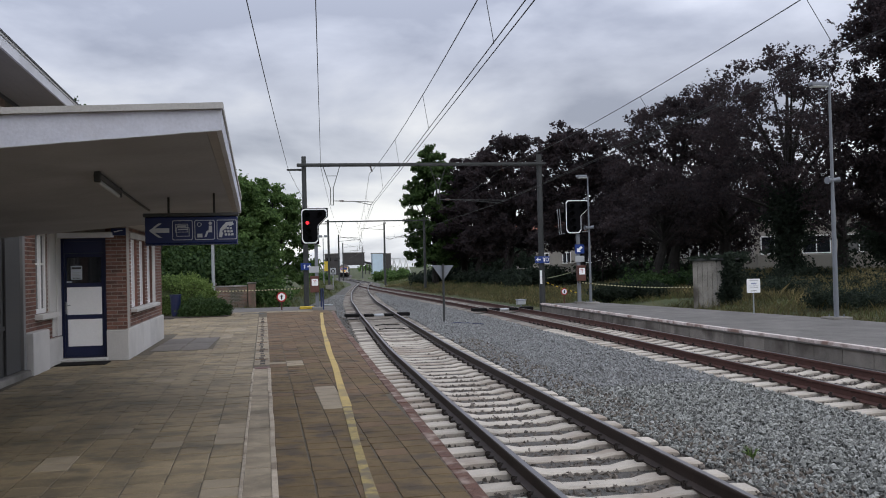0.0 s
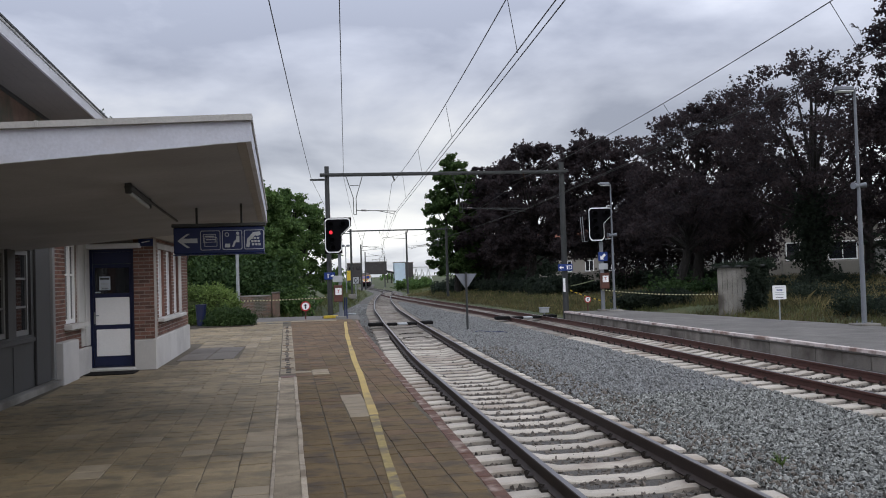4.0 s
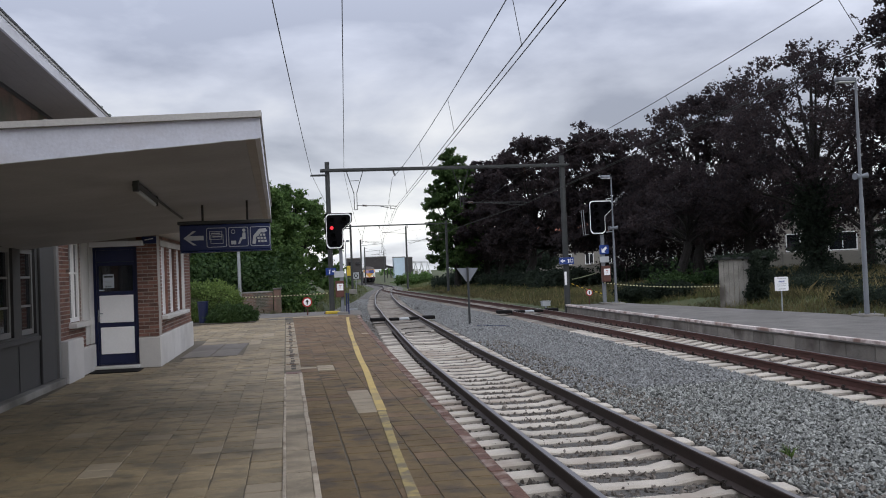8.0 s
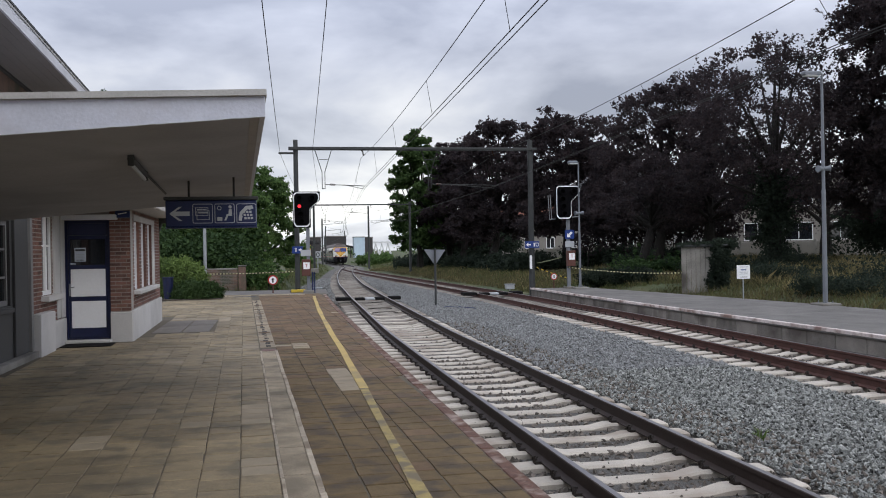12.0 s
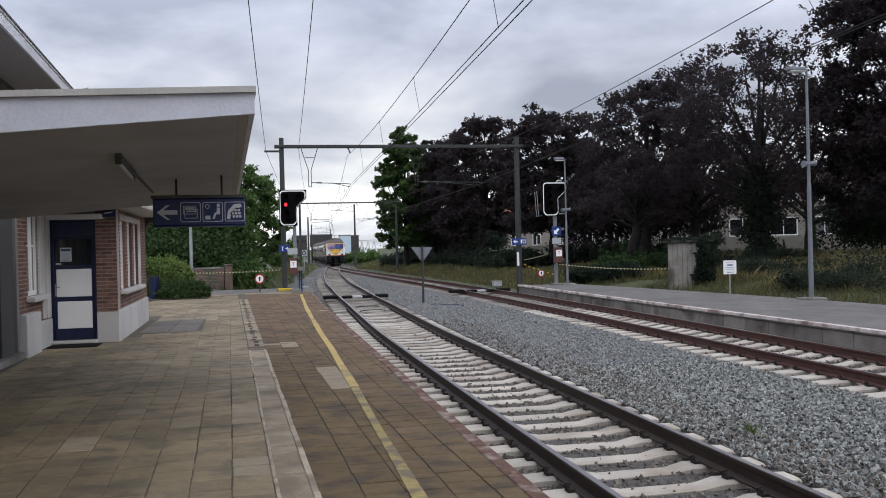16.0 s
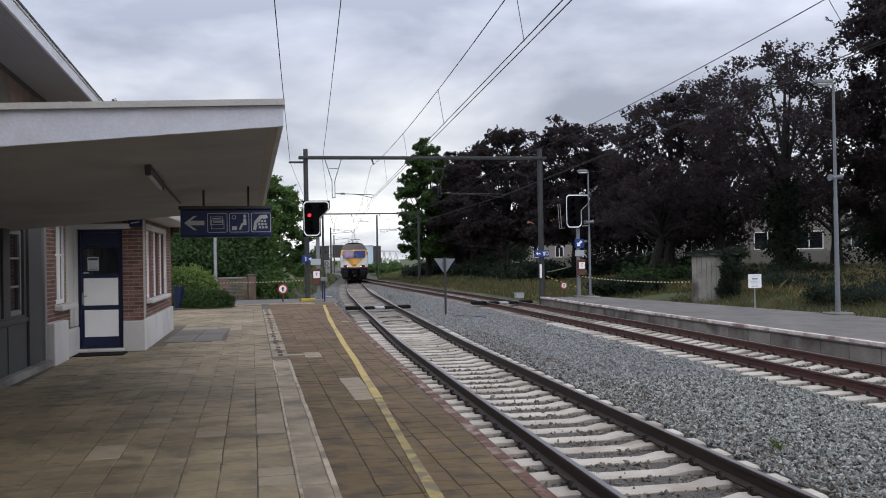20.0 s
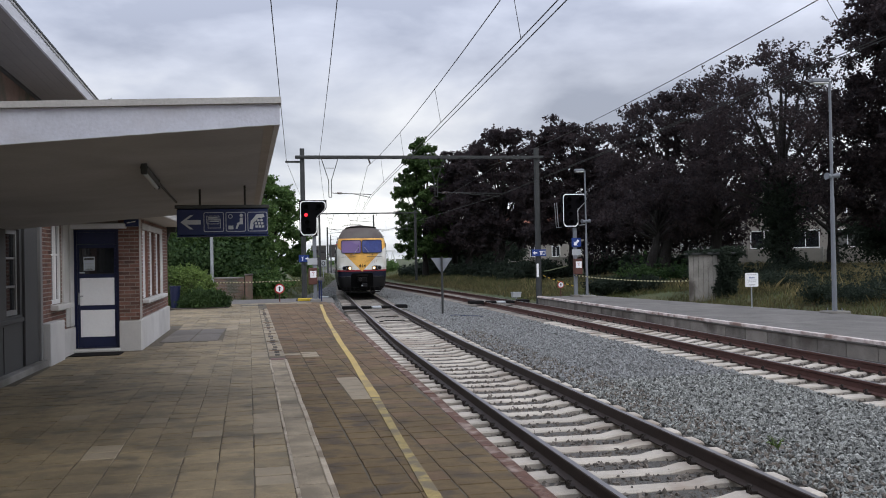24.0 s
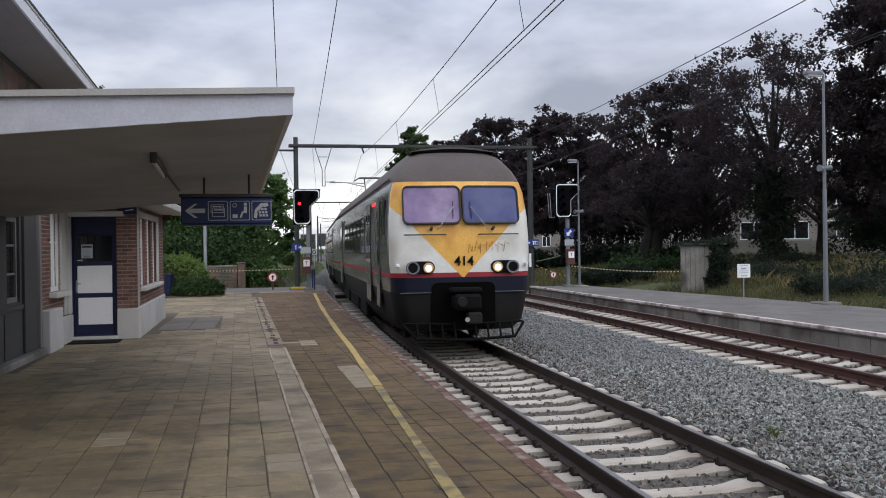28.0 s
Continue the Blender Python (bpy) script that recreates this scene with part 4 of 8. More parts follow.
def build_door():
    d = thing("door_1", pose(-7.04, AY + 0.06, 0.06), "dark blue door with two white panels and a pasted notice", "door", kind="structure")
    part("door_frame", ring_plate([(-0.43, 0.0), (0.43, 0.0), (0.43, 2.34), (-0.43, 2.34)], [(-0.365, 0.02), (0.365, 0.02), (0.365, 2.28), (-0.365, 2.28)], 0.09), NAVY, d, "dark blue frame")
    leaf = part("door_leaf", box(-0.36, 0.36, 0.02, 0.065, 0.02, 2.045, 0.006), NAVY, d, "dark blue door leaf")
    part("transom_panel", box(-0.364, 0.364, 0.012, 0.06, 2.048, 2.279, 0.004), NAVY, d)
    part("panel", box(-0.32, 0.33, 0.006, 0.03, 0.84, 1.38, 0.006), WHITE_PAINT, leaf, "white lower panel")
    part("panel", box(-0.31, 0.33, 0.006, 0.03, 0.22, 0.75, 0.006), WHITE_PAINT, leaf, "white lower panel")
    part("glass", box(-0.32, 0.33, 0.012, 0.03, 1.46, 1.97, 0.004), DARK_GLASS, leaf, "dark window pane")
    note = part("notice", box(-0.24, -0.03, 0.004, 0.011, 1.53, 1.80), NOTICE, leaf, "pale pasted notice")
    part("print_line", box(-0.225, -0.045, 0.0015, 0.0035, 1.735, 1.775), STEEL_DARK, note)
    for k in range(5):
        part("print_line", box(-0.215, -0.055 - 0.02 * (k % 2), 0.0015, 0.0035, 1.66 - 0.028 * k, 1.672 - 0.028 * k), SIGN_GREY, note)
    part("print_line", box(-0.20, -0.07, 0.0015, 0.0035, 1.545, 1.565), STEEL_DARK, note)
    part("label_strip", box(-0.32, -0.22, 0.004, 0.011, 1.475, 1.50), NOTICE, leaf)
    part("handle_plate", box(-0.352, -0.326, 0.006, 0.02, 0.86, 1.10, 0.003), GALV, leaf, "steel handle plate")
    part("handle", rod((-0.338, -0.03, 0.94), (-0.338, 0.01, 0.94), 0.012, sides=8), GALV, leaf, "steel handle")
    part("lever", rod((-0.338, -0.03, 1.03), (-0.25, -0.03, 1.03), 0.010, sides=8), GALV, leaf)
    return d


build_door()
part_step = new("door_step", mesh_from("door_step", box(-7.47, -6.58, 18.40, AY + 0.02, 0, 0.055, 0.012), STONE))
tagged(part_step, "worn stone doorstep", "step", kind="structure")
tagged(new("doormat", mesh_from("doormat", box(-7.36, -6.46, 17.66, 18.24, 0.0, 0.022, 0.006), RUBBER)), "dark rubber doormat on the paving before the door", "doormat")

# main building: grey front with shade painted in, then brick with a window
MAIN_HOLES = [(17.02, 17.78, 1.00, 2.50)]
main_b = new("wall_main_brick", mesh_from("wall_main_brick", wall_with_holes(16.30, 18.66, 0.0, 3.6, 0.3, MAIN_HOLES), MORTAR))
main_b.matrix_basis = Matrix.Translation((WX - 0.012, 0, 0)) @ pose(0, 0, 0, 0, 0, 90)
tagged(main_b, "red-brown brick wall with one white window and a stone plinth", "wall", kind="structure")
brick_face(main_b, 16.30, 18.64, 0.50, 2.60, Matrix(), MAIN_HOLES, False)
part("plinth_stone", box(16.28, 17.30, -0.16, 0.02, -0.02, 0.72, 0.012), STONE, main_b, "pale stone pier")
part("plinth_stone", box(17.31, 18.62, -0.07, 0.02, -0.02, 0.50, 0.012), STONE, main_b, "pale stone plinth")
part("window_sill", box(16.92, 18.10, -0.15, 0.10, 0.90, 0.998, 0.01), STONE, main_b, "stone sill")
part("stone_jamb", box(17.79, 18.06, -0.05, 0.10, 1.0, 2.50, 0.01), STONE, main_b, "pale stone jamb")
part("stone_jamb", box(18.07, 18.30, -0.03, 0.10, 0.52, 2.58, 0.01), STONE, main_b, "pale stone jamb")
part("stone_jamb", box(18.31, 18.62, -0.055, 0.10, 0.52, 2.58, 0.01), STONE, main_b, "pale stone jamb")
casement("window_4", 0.75, 1.49, main_b.matrix_basis @ pose(17.40, 0.02, 1.005), "tall white-framed window in the brick wall", 2)
GREY_HOLES = [(12.33, 13.05, 0.94, 2.28), (13.40, 14.12, 0.94, 2.28), (14.47, 15.20, 0.94, 2.28)]
main_g = new("wall_main_panelled", mesh_from("wall_main_panelled", wall_with_holes(2.0, 16.28, 0.0, 3.6, 0.3, GREY_HOLES), SHADED_GREY))
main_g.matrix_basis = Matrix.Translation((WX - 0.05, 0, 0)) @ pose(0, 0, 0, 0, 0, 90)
tagged(main_g, "grey panelled waiting-room front, canopy shade put into its colour", "wall", kind="structure")
part("base_kerb", box(2.0, 16.27, -0.16, -0.002, -0.01, 0.10, 0.012), CONCRETE, main_g, "pale stone base course")
for k in range(6):
    part("panel_batten", box(14.28 - 1.07 * k, 14.33 - 1.07 * k, -0.014, -0.002, 0.11, 0.80, 0.004), SHADED_GREY, main_g)
part("sill_rail", box(9.5, 15.28, -0.04, -0.002, 0.83, 0.90, 0.006), SHADED_GREY, main_g)
part("corner_post", box(15.32, 16.10, -0.045, -0.002, 0.11, 2.55, 0.006), SHADED_GREY, main_g)
part("corner_trim", box(16.12, 16.24, -0.09, -0.002, 0.11, 2.55, 0.008), SHADED_WHITE, main_g, "paler corner trim")
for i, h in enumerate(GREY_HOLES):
    casement(f"window_{5 + i}", h[1] - h[0] - 0.02, 1.33, main_g.matrix_basis @ pose((h[0] + h[1]) / 2, 0.04, 0.945), "white-framed waiting-room window, shade put into the frame colour", 1, paint=SHADED_WHITE, rows=3)
# unseen wall, added to keep sky light off the waiting-room front
main_r = new("wall_main_rear", mesh_from("wall_main_rear", box(0.0, 26.0, 0.0, 0.3, -0.02, 3.0), BRICK))
main_r.matrix_basis = Matrix.Translation((-5.70, -24.0, 0)) @ pose(0, 0, 0, 0, 0, 93.6)
tagged(main_r, "added unseen brick wall that blocks sky light", "wall", kind="structure")
# dark interiors behind the windows, walls and ceiling in the shade-darkened grey
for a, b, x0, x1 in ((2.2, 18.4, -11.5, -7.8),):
    inner = new("wall_interior", mesh_from("wall_interior", box(x0 - 0.2, x0, a, b, 0, 3.4), SHADED_GREY))
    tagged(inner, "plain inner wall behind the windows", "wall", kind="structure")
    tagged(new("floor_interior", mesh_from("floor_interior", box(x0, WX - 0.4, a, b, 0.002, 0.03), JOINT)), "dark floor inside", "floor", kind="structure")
    tagged(new("ceiling_interior", mesh_from("ceiling_interior", box(x0, WX - 0.36, a, b, 3.3, 3.4), SHADED_GREY)), "plain ceiling inside", "ceiling", kind="structure")


def build_eaves():
    """The main building's eaves above the canopy: fascia, boarded soffit and the wall below, darkened for shade."""
    g = thing("main_roof", pose(0, 0, 0), "main roof with a white fascia and a grey boarded soffit", "roof", kind="structure")
    # the stretch behind the viewpoint is unseen, added to block sky light
    y0, y1 = -24.0, 19.4

    def strip(xa, xb, za, zb, lift=0.0):
        # a long straight member that follows the building's line; lift raises its back edge
        bm = bmesh.new()
        rows = []
        for y in (y0, y1):
            d = -0.046 * (y - 10.4)
            rows.append([bm.verts.new(v) for v in ((xa + d, y, za + lift), (xb + d, y, za), (xb + d, y, zb), (xa + d, y, zb + lift))])
        for k in range(4):
            l = (k + 1) % 4
            bm.faces.new((rows[0][k], rows[0][l], rows[1][l], rows[1][k]))
        bm.faces.new(rows[0][::-1])
        bm.faces.new(rows[1])
        bmesh.ops.recalc_face_normals(bm, faces=bm.faces[:])
        return bm

    part("fascia", strip(-6.40, -6.37, 4.495, 4.635), WHITE_WOOD, g, "white painted fascia board")
    part("fascia_lath", strip(-6.40, -6.358, 4.640, 4.668), METAL_EDGE, g)
    part("gutter_edge", strip(-6.43, -6.35, 4.672, 4.700), STEEL_DARK, g, "dark roof edge")
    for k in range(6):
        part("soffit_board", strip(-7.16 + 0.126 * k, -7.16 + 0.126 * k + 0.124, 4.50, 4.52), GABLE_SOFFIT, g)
    part("soffit_lath", strip(-7.17, -7.12, 4.455, 4.497), SHADED_GREY, g, "pale lath where the soffit meets the wall")
    # the darker garden-wall brick stands in for shade under the eaves
    part("upper_wall", strip(-7.42, -7.165, 2.95, 4.53), WALL_BRICK, g, "brick wall above the canopy, eaves shade put into its dark brick")
    part("roof_slope", strip(-11.6, -6.42, 4.54, 4.66, 3.4), ROOF_DARK, g, "dark tiled roof slope")
    return g


ROOF_DARK = material("dark_roof_tile", (0.07, 0.05, 0.045), 0.85, spread=0.3, grain=2, fine=14, bump=0.6)
build_eaves()


# ---- overhead line ----
def mast(name, x, y, top, r0, r1, label, z0=-0.05):
    t = thing(name, pose(x, y, 0), label, "catenary mast", "catenary masts")
    part("pole", rod((0, 0, z0 - 0.4), (0, 0, top), r0, r1, 12), STEEL_DARK, t, "tapered dark steel pole")
    part("cap", rod((0, 0, top), (0, 0, top + 0.04), r1 * 1.1, r1 * 0.9, 12), STEEL_DARK, t)
    part("footing", box(-0.3, 0.3, -0.3, 0.3, z0 - 0.3, z0 + 0.06, 0.03), CONCRETE, t, "concrete footing")
    return t


def drop_frame(parent, x, y, top, low):
    """The V-shaped steel hanger under the beam, with its short stem."""
    h = part("hanger", sweep([(x - 0.36, y, top), (x - 0.06, y, low + 0.72)], 0.018, 6), STEEL_DARK, parent, "V-shaped steel hanger")
    part("hanger_leg", sweep([(x + 0.36, y, top), (x + 0.06, y, low + 0.72)], 0.018, 6), STEEL_DARK, h)
    part("hanger_tie", sweep([(x - 0.19, y, (top + low) / 2 + 0.42), (x + 0.19, y, (top + low) / 2 + 0.42)], 0.014, 6), STEEL_DARK, h)
    for s in (-0.06, 0.06):
        part("hanger_stem", sweep([(x + s, y, low + 0.72), (x + s, y, low)], 0.016, 6), STEEL_DARK, h)
    part("hanger_tie", sweep([(x - 0.06, y, low), (x + 0.06, y, low)], 0.016, 6), STEEL_DARK, h)
    return h


def insulator(parent, a, b, r=0.045):
    a, b = Vector(a), Vector(b)
    bm = rod(a, b, r * 0.4, sides=8)
    n = 5
    for k in range(n):
        c = a.lerp(b, (k + 0.5) / n)
        d = (b - a).normalized() * 0.012
        rod(c - d, c + d, r, sides=12, bm=bm)
    return part("insulator", bm, CERAMIC, parent, "ribbed brown insulator")


def portal(y, xl, xr, zb, top, tracks, right=True):
    """Two masts and a beam across the tracks, with a hanger and steady arm for each track."""
    g = thing("catenary_gantry", pose(0, 0, 0), "dark steel overhead-line gantry across the tracks", "gantry", "catenary masts")
    part("mast", rod((xl, y, -0.5), (xl, y, top), 0.115, 0.10, 14), STEEL_DARK, g, "dark steel mast")
    part("mast_footing", box(xl - 0.35, xl + 0.35, y - 0.35, y + 0.35, -0.4, 0.05, 0.03), CONCRETE, g)
    if right:
        part("mast", rod((xr, y, -0.5), (xr, y, top + 0.05), 0.135, 0.115, 14), STEEL_DARK, g, "dark steel mast")
    bm = box(xl - 0.3, xr + 0.25, y - 0.26, y - 0.17, zb - 0.05, zb + 0.05, 0.008)
    beam = part("beam", bm, STEEL_DARK, g, "horizontal steel beam")
    part("beam_chord", box(xl - 0.3, xr + 0.25, y + 0.17, y + 0.26, zb - 0.05, zb + 0.05, 0.008), STEEL_DARK, beam)
    x = xl + 1.0
    while x < xr - 0.6:
        part("batten", box(x - 0.04, x + 0.04, y - 0.17, y + 0.17, zb - 0.03, zb + 0.03), STEEL_DARK, beam)
        x += 1.0
    part("bracket", box(xl - 0.72, xl - 0.1, y - 0.05, y + 0.05, zb - 0.24, zb - 0.16, 0.006), STEEL_DARK, g, "side bracket for the feeder wire")
    for line, hx in tracks:
        tx = line(y)
        drop_frame(g, tx + hx, y, zb - 0.05, 4.40)
        arm = part("steady_arm", sweep([(tx + hx + 0.06, y, 4.58), (tx - 0.30, y, 4.52), (tx - 0.1, y, 4.5)], 0.018, 6), STEEL_DARK, g, "steady arm holding the contact wire")
        part("arm_tube", sweep([(tx + hx + 0.9, y, 4.56), (tx - 0.15, y, 4.38)], 0.014, 6), STEEL_DARK, arm)
        insulator(g, (tx + hx + 0.28, y, 4.575), (tx + hx + 0.5, y, 4.565))
        insulator(g, (tx - 0.2, y, zb - 0.06), (tx - 0.12, y, zb - 0.30))
    return g


PORTAL_Y, BEAM_Z = 39.13, 6.13
portal(PORTAL_Y, -2.42, 8.02, BEAM_Z, 6.50, [(track_a, -1.88), (track_b, -3.05)])
portal(87.0, 0.45, 9.75, 6.10, 6.3, [(track_a, -1.9), (track_b, 2.8)])


def cantilever(x, y, top, reach, label):
    t = mast("catenary_mast", x, y, top, 0.16, 0.12, label, ground_z(x, y))
    part("cantilever_arm", sweep([(0, 0, top - 1.0), (reach, 0, top - 0.75)], 0.035, 6), STEEL_DARK, t, "cantilever arm")
    part("cantilever_stay", sweep([(0, 0, top - 0.2), (reach * 0.8, 0, top - 0.8)], 0.02, 6), STEEL_DARK, t)
    part("drop_tube", sweep([(reach, 0, top - 0.75), (reach * 0.95, 0, top - 2.3)], 0.025, 6), STEEL_DARK, t)
    return t


cantilever(10.2, 130, 8.0, -3.4, "dark steel mast with a cantilever arm beside the line")
cantilever(4.6, 150, 7.0, 3.6, "dark steel mast with a cantilever arm beside the line")
cantilever(8.3, 205, 7.2, 3.4, "dark steel mast with a cantilever arm beside the line")
cantilever(16.5, 255, 7.2, -3.4, "dark steel mast with a cantilever arm beside the line")


def wire(name, pts, r, label, sag=0.0, n=14):
    """A wire hung between points, each span with its own sag."""
    line = []
    for (a, b) in zip(pts, pts[1:]):
        a, b = Vector(a), Vector(b)
        for k in range(n):
            s = k / n
            p = a.lerp(b, s)
            p.z -= 4 * sag * s * (1 - s)
            line.append(p)
    line.append(Vector(pts[-1]))
    ob = new(name, mesh_from(name, sweep(line, r, 5), WIRE))
    return tagged(ob, label, "wire", "overhead wires")


def span(line, y0, y1, x_off0, x_off1, aside=0.0):
    """Messenger, contact wires and droppers between two supports."""
    a, b = line(y0) - 0.15 + x_off0, line(y1) - 0.15 + x_off1
    d0, d1 = rail_z(y0) - RAIL_Z, rail_z(y1) - RAIL_Z
    wire("messenger_wire", [(a + aside, y0, 5.80 + d0), (b + aside, y1, 5.80 + d1)], 0.008, "thin dark messenger wire above the track", 0.62, 20)
    wire("contact_wire", [(a + 0.07, y0, 4.50 + d0), (b + 0.08, y1, 4.50 + d1)], 0.0075, "dark contact wire above the track", 0.03)
    wire("contact_wire", [(a + 0.17, y0, 4.50 + d0), (b + 0.17, y1, 4.50 + d1)], 0.0075, "dark contact wire above the track", 0.03)
    k = 1
    n = max(4, int((y1 - y0) / 6.5))
    for k in range(1, n):
        s = k / n
        x, y = a + (b - a) * s, y0 + (y1 - y0) * s
        d = d0 + (d1 - d0) * s
        wire("dropper", [(x + aside, y, 5.80 + d - 4 * 0.62 * s * (1 - s)), (x + 0.11, y, 4.49 + d)], 0.005, "thin dropper wire between messenger and contact wire", 0, 2)


span(track_a, -10.0, PORTAL_Y, -1.08, -0.10)
span(track_a, PORTAL_Y, 87.0, -0.10, 0.0)
span(track_a, 87.0, 130.0, 0.0, 0.0)
span(track_a, 130.0, 205.0, 0.0, 0.0)
span(track_b, -10.0, PORTAL_Y, -2.85, -0.20, -0.32)
span(track_b, PORTAL_Y, 87.0, -0.20, 0.0)
wire("feeder_wire", [(-4.0, -10.0, 6.0), (-3.08, PORTAL_Y, 5.95), (-0.2, 87.0, 5.95)], 0.0085, "feeder wire along the masts", 0.35)
wire("feeder_wire", [(-3.35, -10.0, 6.1), (-1.70, PORTAL_Y, 6.05), (1.2, 87.0, 6.0)], 0.008, "feeder wire under the beam", 0.35)


# ---- planting ----
def leaf_cloud(name, blobs, n, size, mat, seed, flat=0.75):
    """Many small two-sided leaves in the shells of overlapping clumps: blobs of (x, y, z, rx, ry, rz)."""
    rng = np.random.default_rng(seed)
    blobs = np.array(blobs, float)
    area = blobs[:, 3] * blobs[:, 4] + blobs[:, 5] * (blobs[:, 3] + blobs[:, 4])
    which = rng.choice(len(blobs), n, p=area / area.sum())
    d = rng.normal(0, 1, (n, 3))
    d /= np.linalg.norm(d, axis=1, keepdims=True)
    r = np.clip(1.0 + rng.normal(-0.15, 0.30, n), 0.1, 1.5)
    c = blobs[which, :3] + d * r[:, None] * blobs[which, 3:]
    # a third of them on short sprays that stand out of the clumps
    k = n // 3
    per = 14
    m = k // per
    root, way = c[:m], d[:m] + rng.normal(0, 0.5, (m, 3))
    reach = rng.uniform(0.25, 0.9, (m, 1)) * np.minimum(0.9, blobs[which[:m], 3:4])
    along = rng.uniform(0, 1, (m, per, 1))
    c[m:m + m * per] = (root[:, None] + way[:, None] * reach[:, None] * along + rng.normal(0, 0.35 * size, (m, per, 3))).reshape(-1, 3)
    # leaves hang outwards and down, with much scatter
    nrm = d * 0.5 + rng.normal(0, 0.6, (n, 3)) + np.array([0, 0, 0.5])
    nrm /= np.linalg.norm(nrm, axis=1, keepdims=True)
    t = np.cross(nrm, rng.normal(0, 1, (n, 3)))
    t /= np.linalg.norm(t, axis=1, keepdims=True)
    b = np.cross(nrm, t)
    s = size * rng.uniform(0.6, 1.35, (n, 1))
    w = s * flat * 0.5
    fold = nrm * s * 0.15
    v = np.stack([c - t * s * 0.5, c - t * s * 0.1 + b * w + fold, c + t * s * 0.5, c - t * s * 0.1 - b * w + fold], 1)
    f = np.arange(4 * n).reshape(n, 4)
    return raw_mesh(name, v.reshape(-1, 3), f, mat)


def tree(x, y, z, height, spread, leaf, label, seed, trunk=0.35, low=0.25, n=16000, size=0.34, lean=0.0, clumps=30):
    rng = random.Random(seed)
    t = thing("tree", pose(x, y, z), label, "tree", "trees")
    fork = height * low
    bm = sweep([(0, 0, -0.5), (0, 0, 0.0), (lean * 0.3, 0.05, fork * 0.6), (lean * 0.6, 0, fork), (lean, 0.1, height * 0.62), (lean, 0, height * 0.85)], [trunk * 1.3, trunk * 1.15, trunk, trunk * 0.85, trunk * 0.4, trunk * 0.12], 9)
    part("trunk", bm, BARK, t, "dark tapered trunk")
    # boughs: rounded masses of clumps, each on its own limb, with gaps between them
    boughs = []
    count = clumps
    for k in range(count):
        a = 2.4 * k + rng.uniform(-0.4, 0.4)
        u = (k + 0.5) / count
        r = spread * rng.uniform(0.26, 0.44) * (1.0 - 0.25 * u)
        out = (spread - r * 0.75) * math.sqrt(max(0.02, 1 - (1.55 * (u - 0.38)) ** 2)) * rng.uniform(0.75, 1.05)
        z = fork + r * 0.35 + (height - fork - r * 1.05) * u * rng.uniform(0.92, 1.0)
        boughs.append((Vector((lean * u + out * math.cos(a), out * math.sin(a), z)), r))
    top = max(c.z + 0.62 * r for c, r in boughs)
    blobs = []
    for k, (c, r) in enumerate(boughs):
        c.z += (height - top) * (c.z / top)
        base = Vector((lean * 0.7, 0, fork + (c.z - fork) * 0.35))
        if k % 2 == 0 or count < 24:
            part("limb", sweep([base, base.lerp(c, 0.55) + Vector((0, 0, 0.25)), c + Vector((0, 0, 0.2 * r))], [trunk * 0.34, trunk * 0.20, trunk * 0.06], 6), BARK, t, "dark limb")
        for _ in range(10):
            d = Vector((rng.gauss(0, 1), rng.gauss(0, 1), abs(rng.gauss(0, 0.8)) - 0.25)).normalized()
            q = c + Vector((d.x, d.y, d.z * 0.85)) * r * rng.uniform(0.55, 0.95)
            w = r * rng.uniform(0.22, 0.42)
            blobs.append((*q, w, w, w * rng.uniform(0.45, 0.75)))
    part("crown", leaf_cloud("crown", blobs, n, size, leaf, seed), None, t, "crown of many small leaves")
    return t


PURPLE = "broad tree with dark copper-purple leaves"
for i, (x, y, z, h, s, n, low, lean, clumps) in enumerate((
        (21.8, 42, 0.35, 11.9, 5.1, 35000, 0.24, 0.1, 36), (22.6, 58, 0.6, 12.2, 4.9, 40000, 0.14, 0.3, 46), (28.5, 38, 0.4, 18.5, 5.2, 135000, 0.10, 0, 76),
        (15.6, 78, 0.3, 12.8, 4.4, 42000, 0.13, 0.9, 40), (15.9, 92, 0.2, 13.2, 4.3, 42000, 0.12, 0.6, 40), (19.0, 67, 0.4, 11.8, 4.6, 46000, 0.14, 0.1, 44),
        (25.4, 56, 0.8, 12.6, 3.9, 17000, 0.16, 0, 38), (32.0, 53, 0.8, 11.4, 5.4, 15000, 0.12, 0, 40), (15.4, 96, 0.0, 13.2, 3.2, 30000, 0.12, 0, 36), (33.5, 45, 0.8, 11.0, 4.8, 13000, 0.24, 0, 26), (16.4, 46.5, 0.2, 6.6, 3.0, 13000, 0.30, 0.9, 22))):
    tree(x, y, z, h, s, PURPLE_LEAF, PURPLE, 20 + i, n=n, low=low, size=0.17 if h > 15 else 0.14 if y < 50 else 0.185 if y < 64 else 0.235, clumps=clumps, trunk=0.38 if y > 50 or h > 8 else 0.26, lean=lean)
tree(12.0, 95, -0.2, 14.3, 3.3, SHADED_LEAF, "fresh green tree at the end of the purple row", 31, n=48000, low=0.10, size=0.27, clumps=52)
for i, (x, y, h, s, n, leaf) in enumerate(((-6.8, 50, 7.2, 3.5, 66000, GREEN_LEAF), (-11.0, 46, 8.4, 3.6, 50000, GREEN_LEAF), (-4.3, 58, 7.3, 2.8, 38000, GREEN_LEAF), (-15, 58, 12.0, 5.0, 22000, DEEP_GREEN_LEAF), (-9.5, 60, 9.8, 3.8, 26000, GREEN_LEAF))):
    tree(x, y, -0.1, h, s, leaf, "dense mid-green tree behind the path", 50 + i, n=n, low=0.08, size=0.17, clumps=34)
